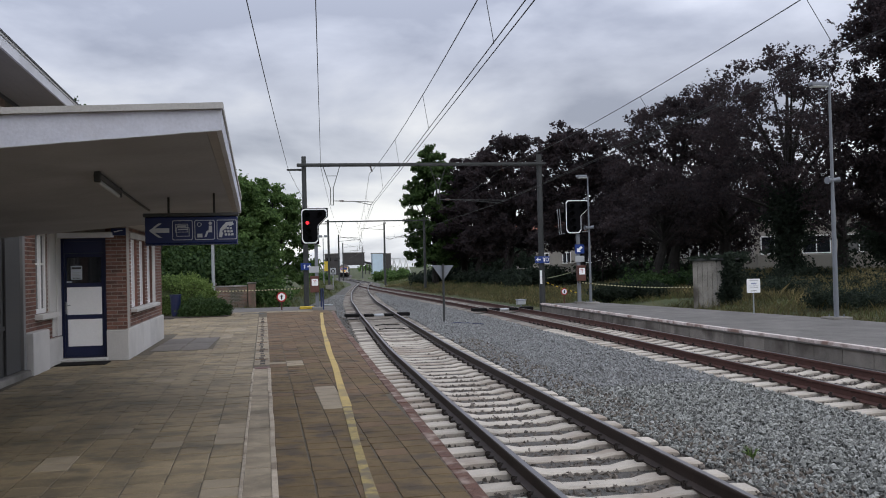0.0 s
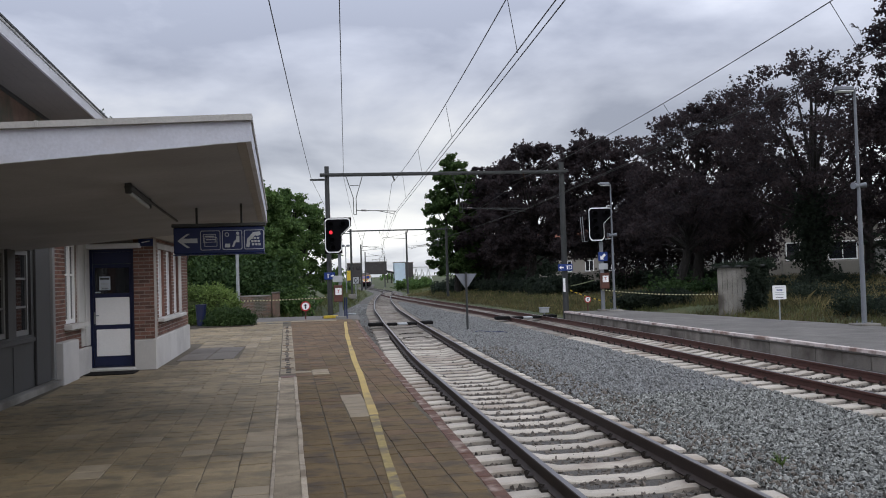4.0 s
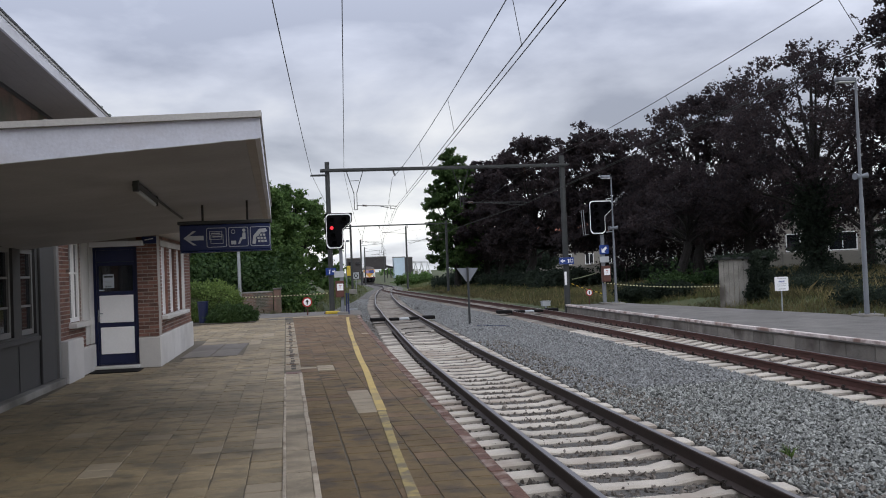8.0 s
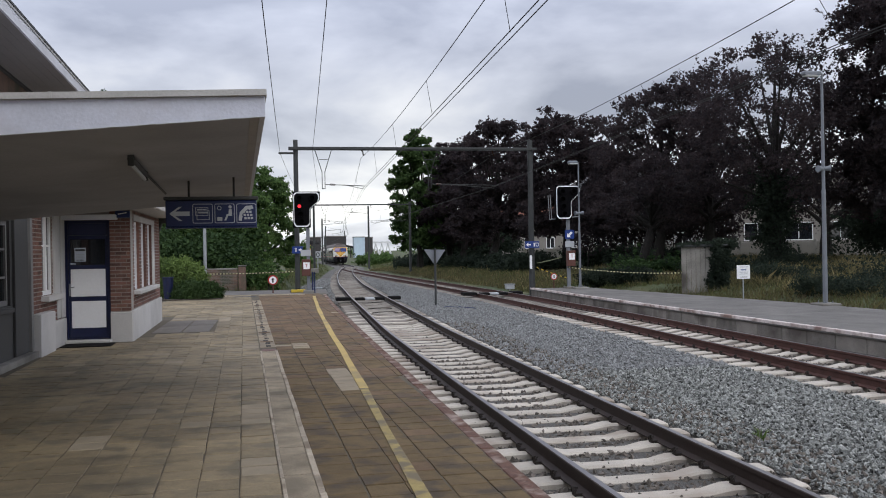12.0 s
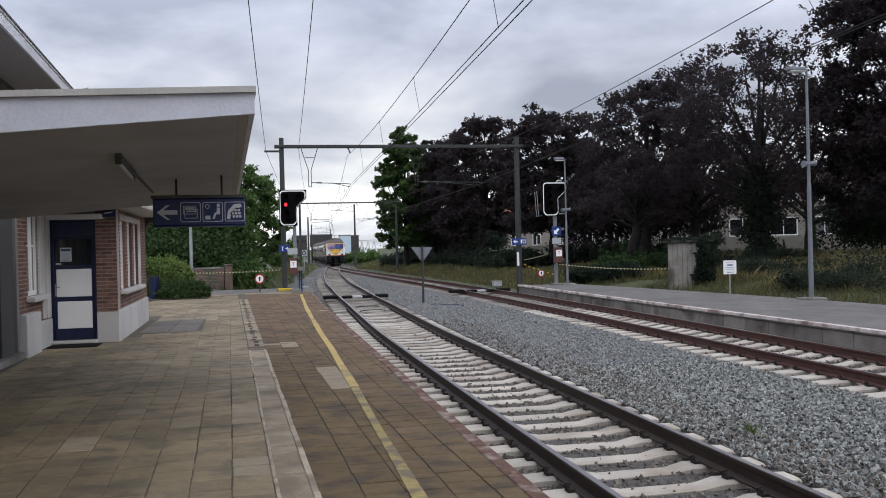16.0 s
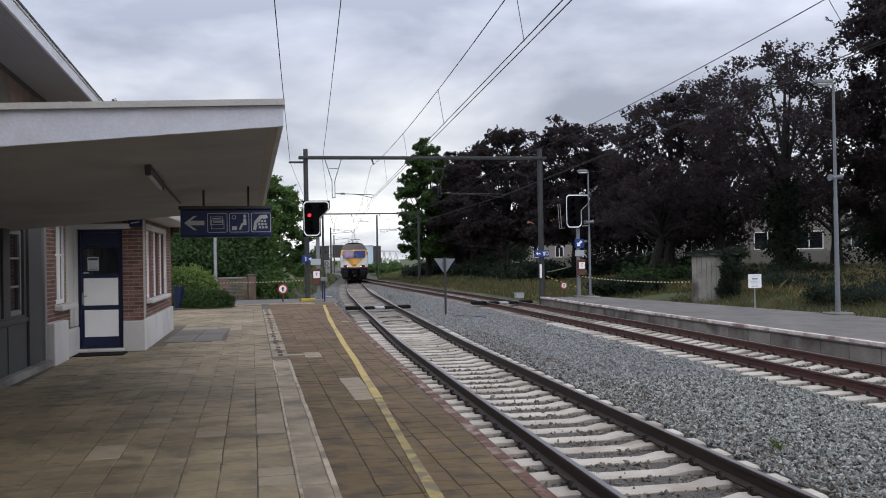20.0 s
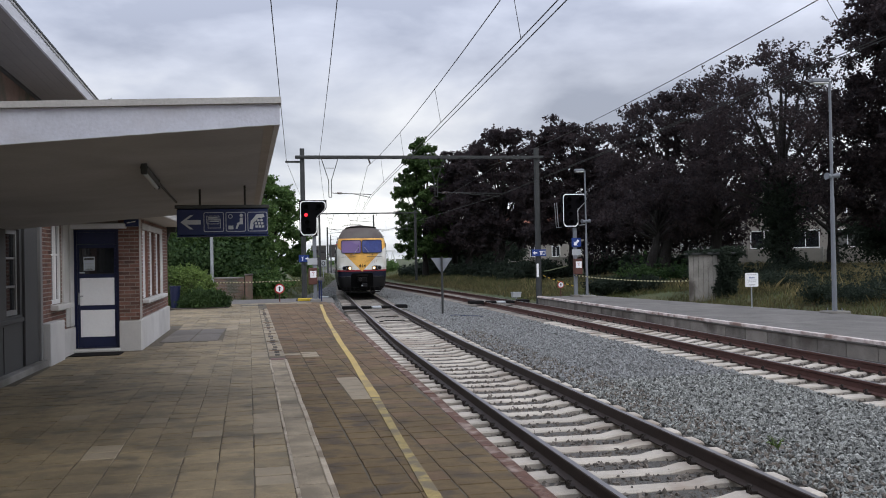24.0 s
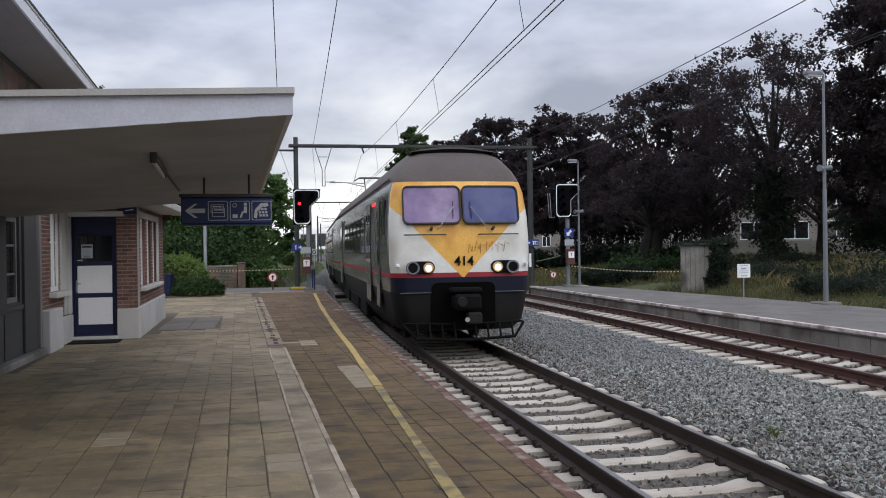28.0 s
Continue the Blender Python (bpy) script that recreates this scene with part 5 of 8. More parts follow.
ivy = [(21.75 + 0.25 * math.sin(k * 1.7), 42 + 0.2 * math.cos(k * 2.1), 0.7 + 0.45 * k, 0.60 + 0.03 * k, 0.60 + 0.03 * k, 0.5) for k in range(10)]
tagged(new("ivy", leaf_cloud("ivy", ivy, 12000, 0.14, DARK_GREEN_LEAF, 71)), "dark ivy thickly covering a tree trunk", "ivy", kind="stuff")


def shrub(name, blobs, n, size, leaf, label, category, seed, group=""):
    t = thing(name, Matrix(), label, category, group)
    part("foliage", leaf_cloud("foliage", blobs, n, size, leaf, seed), None, t)
    x, y = np.mean([b[0] for b in blobs]), np.mean([b[1] for b in blobs])
    low = min(b[2] for b in blobs)
    for b in blobs[:6]:
        part("stem", sweep([(b[0], b[1], ground_z(b[0], b[1]) - 0.1), (b[0] * 0.9 + x * 0.1, b[1], b[2])], [0.04, 0.015], 5), BARK, t)
    return t


def clipped_hedge(x0, x1, y0, y1, z0, z1, n, seed, label, leaf):
    """A trimmed hedge with rounded shoulders: a dense core and a skin of small leaves."""
    t = thing("hedge", Matrix(), label, "hedge", "clipped hedges")
    c = Vector(((x0 + x1) / 2, (y0 + y1) / 2, z0))
    half = Vector(((x1 - x0) / 2, (y1 - y0) / 2, z1 - z0))

    def skin(d):
        # a rounded block: the fourth power keeps the sides steep
        k = (abs(d.x) ** 3.2 + abs(d.y) ** 3.2 + abs(d.z) ** 3.2) ** (-1 / 3.2)
        return Vector((d.x * half.x, d.y * half.y, d.z * half.z)) * k

    bm = bmesh.new()
    bmesh.ops.create_icosphere(bm, subdivisions=3, radius=1.0)
    for v in bm.verts:
        p = skin(v.co.normalized())
        v.co = c + Vector((p.x * 0.93, p.y * 0.93, max(p.z * 0.95, 0.0)))
    part("core", bm, GRASS_GROUND, t)
    rng = random.Random(seed)
    blobs = []
    for k in range(260):
        d = Vector((rng.gauss(0, 1), rng.gauss(0, 1), abs(rng.gauss(0, 1)))).normalized()
        p = c + skin(d) * rng.uniform(0.93, 1.0)
        blobs.append((*p, 0.20, 0.18, 0.15))
    part("leaves", leaf_cloud("leaves", blobs, n, 0.065, leaf, seed), None, t)
    return t


clipped_hedge(-8.9, -6.05, 35.5, 36.5, 0.0, 1.42, 40000, 81, "tall clipped yellow-green hedge at the platform's end", HEDGE_LEAF)
clipped_hedge(-7.02, -5.50, 34.2, 35.3, 0.0, 0.50, 30000, 82, "low clipped dark-green hedge before a taller one", HEDGE_DARK)


tagged(new("hedge_bed", mesh_from("hedge_bed", box(-9.2, -5.35, 33.95, 36.5, -0.02, 0.03, 0.01), SOIL)), "strip of dark bare soil under the hedges", "soil bed", kind="structure")


def brush(name, x0, x1, y0, y1, zc, h, n, size, leaf, label, seed, k=24):
    rng = random.Random(seed)
    blobs = [(rng.uniform(x0, x1), rng.uniform(y0, y1), ground_z((x0 + x1) / 2, (y0 + y1) / 2) + zc * rng.uniform(0.3, 1.0), h * rng.uniform(0.5, 1.0), h * rng.uniform(0.5, 1.0), h * rng.uniform(0.4, 0.8)) for _ in range(k)]
    return shrub(name, blobs, int(0.75 * n), size * 1.1, leaf, label, "shrub", seed, "shrubs")


brush("shrub", -5.6, -3.6, 43.5, 46, 1.0, 0.8, 6000, 0.16, GREEN_LEAF, "loose green shrub by the path", 91)
brush("shrub", -9.5, -5.0, 43.5, 47, 2.2, 1.4, 16000, 0.18, DEEP_GREEN_LEAF, "overgrown green shrubs behind a low wall", 92, 34)
brush("shrub", -6.8, -4.8, 50, 58, 1.8, 1.1, 10000, 0.2, GREEN_LEAF, "green shrub along the line", 93)
brush("shrub", 12.6, 17.6, 158, 178, 1.5, 1.0, 14000, 0.30, GREEN_LEAF, "green thicket beside the distant line", 94, 30)
brush("shrub", 11.5, 15.5, 98, 112, 0.9, 0.9, 10000, 0.24, DARK_GREEN_LEAF, "low green bushes under the trees", 95)
brush("shrub", 17.0, 19.5, 41.0, 43.5, 0.5, 0.7, 6000, 0.14, DARK_GREEN_LEAF, "dark low bramble by the trees", 96)
brush("shrub", 14.5, 18.6, 44.5, 46.5, 0.6, 0.65, 12000, 0.13, DEEP_GREEN_LEAF, "low dark-green hedge behind the platform", 97, 34)
HUT = pose(13.88, 34.24, 0, 0, 0, -25)
creeper = []
for k in range(24):
    p = HUT @ Vector((0.27 + 0.18 * (k % 4) + 0.08 * (k // 4) * (k % 4 == 0) + 0.05 * math.sin(3.1 * k), -0.12 + 0.14 * (k % 3), 0.12 + 0.30 * (k // 4)))
    creeper.append((*p, 0.17, 0.20, 0.24))
for k in range(9):
    p = HUT @ Vector((-0.85 + 0.24 * k, 0.1 + 0.3 * (k % 2), 1.715))
    creeper.append((*p, 0.18, 0.26, 0.045 + 0.012 * k))
shrub("creeper", creeper, 20000, 0.085, DARK_GREEN_LEAF, "dark creeper grown thickly over one side of the hut", "creeper", 98)
brush("shrub", 17.5, 30.0, 60.5, 63.0, 4.8, 1.5, 19000, 0.2, PURPLE_LEAF, "dark low boughs hanging under the trees", 103, 90)
brush("shrub", 28.5, 34.0, 43.5, 47.0, 2.4, 1.2, 22000, 0.15, DARK_GREEN_LEAF, "dark thicket beside the tall trees", 105, 50)
brush("shrub", 14.0, 25.0, 99.0, 106.0, 3.0, 1.5, 18000, 0.26, DARK_GREEN_LEAF, "dark thicket behind the row of trees", 106, 60)
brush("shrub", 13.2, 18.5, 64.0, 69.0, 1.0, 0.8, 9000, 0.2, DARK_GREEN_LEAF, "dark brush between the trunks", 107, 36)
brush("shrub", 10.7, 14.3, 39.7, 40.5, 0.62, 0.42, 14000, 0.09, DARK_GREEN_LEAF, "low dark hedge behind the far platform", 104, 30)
# dark leaves on these two stand in for shade under the crowns
brush("shrub", 13.5, 19.0, 70.0, 92.0, 0.7, 0.8, 16000, 0.22, DARK_GREEN_LEAF, "undergrowth with the trees' shade put into its dark leaf colour", 101, 44)
brush("shrub", 19.0, 26.0, 58.0, 66.0, 0.5, 0.6, 12000, 0.2, DARK_GREEN_LEAF, "undergrowth with the trees' shade put into its dark leaf colour", 102, 44)
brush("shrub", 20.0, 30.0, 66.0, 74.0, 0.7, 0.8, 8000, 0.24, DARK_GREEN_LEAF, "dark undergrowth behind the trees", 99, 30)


def grass_patch(name, areas, per_m2, height, mat, label, seed, least=-0.25):
    rng = np.random.default_rng(seed)
    pts = []
    for x0, x1, y0, y1 in areas:
        n = int((x1 - x0) * (y1 - y0) * per_m2 * 1.5)
        pts.append(np.stack([rng.uniform(x0, x1, n), rng.uniform(y0, y1, n)], 1))
    p = np.concatenate(pts)
    keep = []
    for i, (x, y) in enumerate(p):
        v = noise.noise((x * 0.5, y * 0.35, seed))
        edge = far_back(min(max(y, -38), 38)) + 0.05 if y < 38.7 and x > 5 else -1e9
        line = (track_b(y) + 2.9 if y < 112 else track_a(y) + 2.9) if x > 4 else 1e9
        if v > least - rng.random() * 0.3 and x > edge and (x > line or x < gravel_left(min(max(y, 0), 400)) - 0.1):
            keep.append(i)
    p = p[keep]
    n = len(p)
    z = np.array([ground_z(x, y) for x, y in p]) - 0.03
    h = height * rng.uniform(0.4, 1.1, n) * np.array([0.75 + 0.6 * max(0.0, noise.noise((x * 0.9, y * 0.7, seed + 40))) for x, y in p])
    a = rng.uniform(0, 6.28, n)
    w = rng.uniform(0.005, 0.013, n)
    tilt = rng.normal(0, 0.38, (n, 2)) * h[:, None]
    base = np.stack([p[:, 0], p[:, 1], z], 1)
    side = np.stack([np.cos(a) * w, np.sin(a) * w, np.zeros(n)], 1)
    midp = base + np.stack([tilt[:, 0] * 0.35, tilt[:, 1] * 0.35, h * 0.6], 1)
    tip = base + np.stack([tilt[:, 0], tilt[:, 1], h], 1)
    v = np.stack([base - side, base + side, midp + side * 0.7, tip, midp - side * 0.7], 1)
    f = np.arange(5 * n).reshape(n, 5)
    tagged(new(name, raw_mesh(name, v.reshape(-1, 3), f, mat)), label, "grass", kind="stuff")


grass_patch("grass", [(11.5, 24, 12, 44), (9, 20, 38.5, 60)], 60, 0.27, GRASS_GREEN, "green grass and weeds behind the far platform", 3)
grass_patch("grass", [(11.0, 16.5, 14, 38.5)], 55, 0.24, GRASS_BROWN, "short brownish weeds along the far platform's back edge", 9, 0.05)
grass_patch("grass", [(15.0, 24, 25, 46)], 36, 0.58, GRASS_DRY, "tall pale straw tufts among the weeds", 11, 0.12)
brush("shrub", 17.0, 20.5, 33.5, 39.5, 0.25, 0.55, 9000, 0.09, DARK_GREEN_LEAF, "dark bramble round the foot of the trees", 111, 26)
brush("shrub", 20.2, 23.4, 40.0, 42.5, 0.35, 0.6, 9000, 0.09, DARK_GREEN_LEAF, "dark bramble round an ivy-covered trunk", 112, 26)
brush("shrub", 14.3, 16.4, 24.0, 28.4, 0.35, 0.5, 11000, 0.075, DARK_GREEN_LEAF, "low green weeds beside the lamp post", 113, 30)
brush("shrub", 17.2, 20.5, 24.5, 29.5, 0.5, 0.7, 9000, 0.09, DARK_GREEN_LEAF, "dark bramble in the rough grass", 114, 26)
grass_patch("grass", [(8.5, 15, 44, 124), (8.5, 12, 44, 90)], 22, 0.42, GRASS_OLIVE, "dull olive verge along the far track", 4)
grass_patch("grass", [(9.5, 15, 46, 124)], 16, 0.5, GRASS_DRY, "patches of dry straw-coloured grass", 14, 0.05)
grass_patch("grass", [(15, 30, 28, 60), (12.5, 24, 14, 40)], 30, 0.48, GRASS_OLIVE, "dull olive grass at the foot of the trees", 8)
grass_patch("grass", [(10.2, 15, 60, 118), (-8, -2.6, 41.6, 62), (-3, 0.5, 60, 88)], 30, 0.45, GRASS_GREEN, "rough green verge along the line", 5)
brush("shrub", -1.5, 3.6, 168, 190, 1.3, 1.1, 9000, 0.30, GREEN_LEAF, "green bushes beside the distant line", 100, 24)
grass_patch("grass", [(-2.0, 4.0, 84, 150), (10.5, 20, 118, 160)], 10, 0.5, GRASS_GREEN, "green verge along the distant line", 6)


def far_woods():
    rng = random.Random(5)
    blobs = []
    for k in range(150):
        a = radians(rng.uniform(-60, 75))
        r = rng.uniform(520, 640)
        blobs.append((r * math.sin(a), r * math.cos(a), rng.uniform(0.5, 3.0), rng.uniform(7, 15), 6, rng.uniform(2.0, 4.2)))
    tagged(new("far_woods", leaf_cloud("far_woods", blobs, 16000, 1.6, GREEN_LEAF, 77)), "distant low woods on the horizon", "woods", kind="stuff")


far_woods()


# ---- platform fittings ----
def board(parent, name, outline, y0, depth, mat, label=""):
    return part(name, plate(outline, depth, pose(0, y0, 0)), mat, parent, label)


def hanging_sign():
    x0, x1, y, z0, z1 = -4.70, -3.63, 11.17, 2.035, 2.355
    t = thing("hanging_sign", pose(0, 0, 0), "dark blue hanging sign with white arrow and pictograms", "sign")
    part("panel", box(x0, x1, y, y + 0.11, z0, z1, 0.01), NAVY_SIGN, t, "dark blue enamel panel")
    part("top_rail", box(x0 - 0.02, x1 + 0.02, y - 0.015, y + 0.125, z1 + 0.004, z1 + 0.045, 0.006), STEEL_DARK, t, "dark steel rail")
    part("lower_rail", box(x0 - 0.005, x1 + 0.005, y - 0.008, y + 0.118, z0 - 0.016, z0 - 0.002, 0.003), NAVY_SIGN, t)
    for x in (-4.43, -3.90):
        part("hanger", box(x - 0.012, x + 0.012, y + 0.03, y + 0.07, z1 + 0.045, CANOPY_UNDER(x + 0.16, y) + 0.03, 0.002), BLACK, t, "black hanger bar")
    f = y - 0.006
    # arrow to the left
    cx, cz = -4.54, 2.195
    board(t, "arrow", [(cx - 0.115, cz), (cx - 0.005, cz + 0.085), (cx + 0.035, cz + 0.085), (cx - 0.045, cz + 0.027), (cx + 0.12, cz + 0.027), (cx + 0.12, cz - 0.027), (cx - 0.045, cz - 0.027), (cx + 0.035, cz - 0.085), (cx - 0.005, cz - 0.085)], f, 0.005, PICTO, "white arrow")
    for i, c in enumerate((-4.268, -4.010, -3.752)):
        h = 0.118
        fr = part("pictogram_frame", ring_plate(rounded(c - h, c + h, cz - h, cz + h, 0.02), rounded(c - h + 0.007, c + h - 0.007, cz - h + 0.007, cz + h - 0.007, 0.015), 0.004, pose(0, f + 0.001, 0)), PICTO, t, "white outlined square")
        if i == 0:
            for dx, dz, w, g in ((-0.085, 0.075, 0.15, 0.10), (-0.07, 0.035, 0.15, 0.11)):
                o = [(c + dx, cz + dz - g), (c + dx + w, cz + dz - g), (c + dx + w, cz + dz), (c + dx, cz + dz)]
                q = [(c + dx + 0.006, cz + dz - g + 0.006), (c + dx + w - 0.006, cz + dz - g + 0.006), (c + dx + w - 0.006, cz + dz - 0.006), (c + dx + 0.006, cz + dz - 0.006)]
                part("ticket", ring_plate(o, q, 0.004, pose(0, f - 0.002 * (dx > -0.08), 0)), PICTO, fr)
                part("ticket_line", plate([(c + dx + 0.02, cz + dz - 0.032), (c + dx + w - 0.02, cz + dz - 0.032), (c + dx + w - 0.02, cz + dz - 0.018), (c + dx + 0.02, cz + dz - 0.018)], 0.004, pose(0, f, 0)), PICTO, fr)
        elif i == 1:
            disc = lambda px, pz, r: [(px + r * math.cos(a), pz + r * math.sin(a)) for a in np.linspace(0, 6.283, 17)[:-1]]
            part("clock", ring_plate(disc(c - 0.062, cz + 0.065, 0.026), disc(c - 0.062, cz + 0.065, 0.019), 0.004, pose(0, f, 0)), PICTO, fr)
            part("case", plate([(c - 0.088, cz - 0.09), (c - 0.028, cz - 0.09), (c - 0.028, cz - 0.045), (c - 0.088, cz - 0.045)], 0.004, pose(0, f, 0)), PICTO, fr)
            part("seat_symbol", plate([(c - 0.005, cz - 0.085), (c + 0.018, cz - 0.085), (c + 0.042, cz - 0.03), (c + 0.085, cz - 0.03), (c + 0.085, cz + 0.05), (c + 0.05, cz + 0.05), (c + 0.045, cz - 0.005), (c + 0.022, cz - 0.012)], 0.004, pose(0, f, 0)), PICTO, fr)
            part("seat_symbol", plate(disc(c + 0.066, cz + 0.078, 0.020), 0.004, pose(0, f, 0)), PICTO, fr)
        else:
            part("handset", plate([(c - 0.095, cz - 0.085), (c - 0.06, cz - 0.095), (c - 0.045, cz - 0.04), (c - 0.055, cz - 0.02), (c + 0.015, cz + 0.05), (c + 0.04, cz + 0.04), (c + 0.085, cz + 0.06), (c + 0.07, cz + 0.095), (c - 0.01, cz + 0.088), (c - 0.08, cz + 0.01)], 0.004, pose(0, f, 0)), PICTO, fr)
            for u in range(3):
                for v in range(3):
                    px, pz = c - 0.02 + 0.038 * u + 0.008 * (v - 1), cz + 0.016 - 0.038 * v
                    part("key", plate([(px - 0.014, pz - 0.013), (px + 0.014, pz - 0.013), (px + 0.014, pz + 0.013), (px - 0.014, pz + 0.013)], 0.004, pose(0, f, 0)), PICTO, fr)
    return t


hanging_sign()


def tube_lamp():
    t = thing("tube_lamp", Matrix(), "grey fluorescent tube lamp under the canopy, unlit", "lamp")
    za, zb = CANOPY_UNDER(-4.68, 8.5), CANOPY_UNDER(-4.68, 9.9)
    housing = part("housing", sweep([(-4.71, 8.62, za - 0.035), (-4.76, 9.92, zb - 0.035)], 0.036, 8), SHADED_GREY, t, "dirty grey housing")
    part("tube", sweep([(-4.71, 8.66, za - 0.085), (-4.76, 9.88, zb - 0.085)], 0.020, 8), SIGN_GREY, t, "dull white tube")
    for y, x, z in ((8.62, -4.71, za), (9.92, -4.76, zb)):
        part("end_cap", box(x - 0.028, x + 0.028, y - 0.02, y + 0.02, z - 0.098, z + 0.01, 0.006), STEEL_DARK, housing, "dark end cap")
    part("conduit", sweep([(-4.76, 9.95, zb - 0.012), (-4.80, 11.2, CANOPY_UNDER(-4.68, 11.2) - 0.012), (-4.83, 12.4, CANOPY_UNDER(-4.68, 12.4) - 0.012)], 0.014, 6), STEEL_DARK, t, "dark cable conduit")


tube_lamp()

small = thing("wall_sign", pose(AX, 0, 0), "small blue sign with a white arrow on the brick corner", "sign")
part("panel", box(-0.26, 0.02, 18.52, 18.55, 2.44, 2.58, 0.004), NAVY_SIGN, small)
part("arrow", plate([(-0.20, 2.50), (-0.04, 2.53), (-0.04, 2.545), (-0.20, 2.52)], 0.004, pose(0, 18.513, 0)), SIGN_WHITE, small)
pipe = thing("downpipe", pose(AX - 0.20, 24.25, 0), "dark downpipe at the annex's corner", "pipe")
part("tube", sweep([(0.12, 0, 2.95), (0.14, 0, 2.5), (0.05, 0, 2.25), (0.05, 0, 0.1)], 0.045, 8), STEEL_DARK, pipe)
part("hopper", plate([(-0.10, 2.50), (0.30, 2.50), (0.36, 2.86), (-0.10, 2.86)], 0.22, pose(0, -0.12, 0)), STEEL_DARK, pipe, "dark rainwater hopper")

cover = thing("access_cover", pose(0, 0, 0), "large worn grey metal access cover set in the paving", "cover")
for a, b in ((20.15, 22.0), (22.03, 23.6)):
    for x0, x1 in ((-6.05, -5.45), (-5.42, -4.85)):
        part("cover_plate", box(x0, x1, a, b, -0.02, 0.006, 0.004), COVER, cover, "worn grey plate")
small_cover = thing("drain_cover", pose(0, 0, 0), "dark narrow drain cover in the paving", "cover")
part("plate", box(-4.95, -4.1, 35.2, 35.6, -0.02, 0.006, 0.004), STEEL_DARK, small_cover)

# signals
SIGNAL_OUT = [(-0.56, 0.14), (-0.46, 0.0), (0.01, 0.0), (0.115, 0.12), (0.115, 0.75), (0.47, 1.08), (0.50, 1.16), (0.50, 1.36), (0.42, 1.44), (-0.47, 1.44), (-0.56, 1.35)]


def shrink(line, f, c):
    return [(c[0] + (x - c[0]) * f, c[1] + (z - c[1]) * f) for x, z in line]


def round_poly(pts, r, n=4):
    """The outline with its corners rounded."""
    out = []
    for k in range(len(pts)):
        p, a, b = Vector((*pts[k], 0)), Vector((*pts[k - 1], 0)), Vector((*pts[(k + 1) % len(pts)], 0))
        s, e = p + (a - p).normalized() * r, p + (b - p).normalized() * r
        for i in range(n + 1):
            t = i / n
            q = s * (1 - t) ** 2 + p * 2 * t * (1 - t) + e * t * t
            out.append((q.x, q.y))
    return out


SIGNAL_BLACK = material("matt_signal_black", (0.006, 0.006, 0.007), 0.95, spec=0.05, spread=0.2)
SIGNAL_ROUND = round_poly(SIGNAL_OUT, 0.055)


def light_signal(x, y, z0, base, lit, label, cage=False):
    s = thing("light_signal", pose(x, y, 0), label, "railway signal", "platform-end signals")
    m = pose(0, 0, z0)
    head = part("signal_head", plate([(-0.59, -0.03), (0.145, -0.03), (0.145, 0.72), (0.535, 1.12), (0.535, 1.47), (-0.59, 1.47)], 0.12, m, bevel=0.01), SIGNAL_BLACK, s, "black signal board")
    part("white_outline", ring_plate(SIGNAL_ROUND, shrink(SIGNAL_ROUND, 0.93, (-0.14, 0.80)), 0.02, m @ pose(0, -0.03, 0)), SIGN_WHITE, head, "white outline")
    spots = [(-0.32, 0.86), (-0.32, 1.19), (0.20, 1.20), (-0.28, 0.54), (-0.24, 0.22)]
    for i, (px, pz) in enumerate(spots):
        part("hood", ring_plate([(px + 0.115 * math.cos(a), z0 + pz + 0.115 * math.sin(a)) for a in np.linspace(0, 6.283, 17)[:-1]], [(px + 0.10 * math.cos(a), z0 + pz + 0.10 * math.sin(a)) for a in np.linspace(0, 6.283, 17)[:-1]], 0.20, pose(0, -0.20, 0)), SIGNAL_BLACK, head, "round lamp hood")
        part("lens", rod((px, -0.03, z0 + pz), (px, -0.008, z0 + pz), 0.07, sides=16), RED_LAMP if lit and i == 0 else SIGNAL_BLACK, head, "glowing red lamp" if lit and i == 0 else "dark lens")
    px = 0.02
    part("post", box(px - 0.07, px + 0.07, 0.14, 0.28, base - 0.3, z0 + 1.2, 0.01), LAMP_GREY, s, "grey steel post")
    part("post_foot", box(px - 0.22, px + 0.22, 0.0, 0.44, base - 0.2, base + 0.08, 0.02), CONCRETE, s)
    return s, px


def signal_plates(s, px, zs, arrow):
    """Small plates and the telephone box on the post."""
    z_plate, z_box = zs
    part("white_plate", box(px - 0.19, px + 0.22, 0.10, 0.125, z_plate - 0.13, z_plate + 0.13, 0.004), SIGN_GREY, s, "plain pale plate")
    b = part("telephone_box", box(px - 0.16, px + 0.20, -0.10, 0.13, z_box - 0.34, z_box + 0.34, 0.015), BROWN_BOX, s, "brown telephone box")
    part("box_label", box(px - 0.10, px + 0.16, -0.112, -0.10, z_box - 0.06, z_box + 0.22), SIGN_WHITE, b, "white label")
    lab = part("box_letter", letters("T", 0.20), RED_PAINT, b, m=pose(px + 0.03, -0.115, z_box + 0.08))
    if arrow:
        d = part("arrow_disc", box(px - 0.20, px + 0.22, 0.09, 0.115, arrow - 0.20, arrow + 0.20, 0.03), BLUE_SIGN, s, "blue square with a white arrow")
        part("arrow", plate([(-0.12, -0.13), (0.05, -0.13), (0.0, -0.075), (0.13, 0.06), (0.06, 0.13), (-0.075, 0.0), (-0.12, 0.05)], 0.006, pose(px + 0.01, 0.082, arrow)), SIGN_WHITE, d)


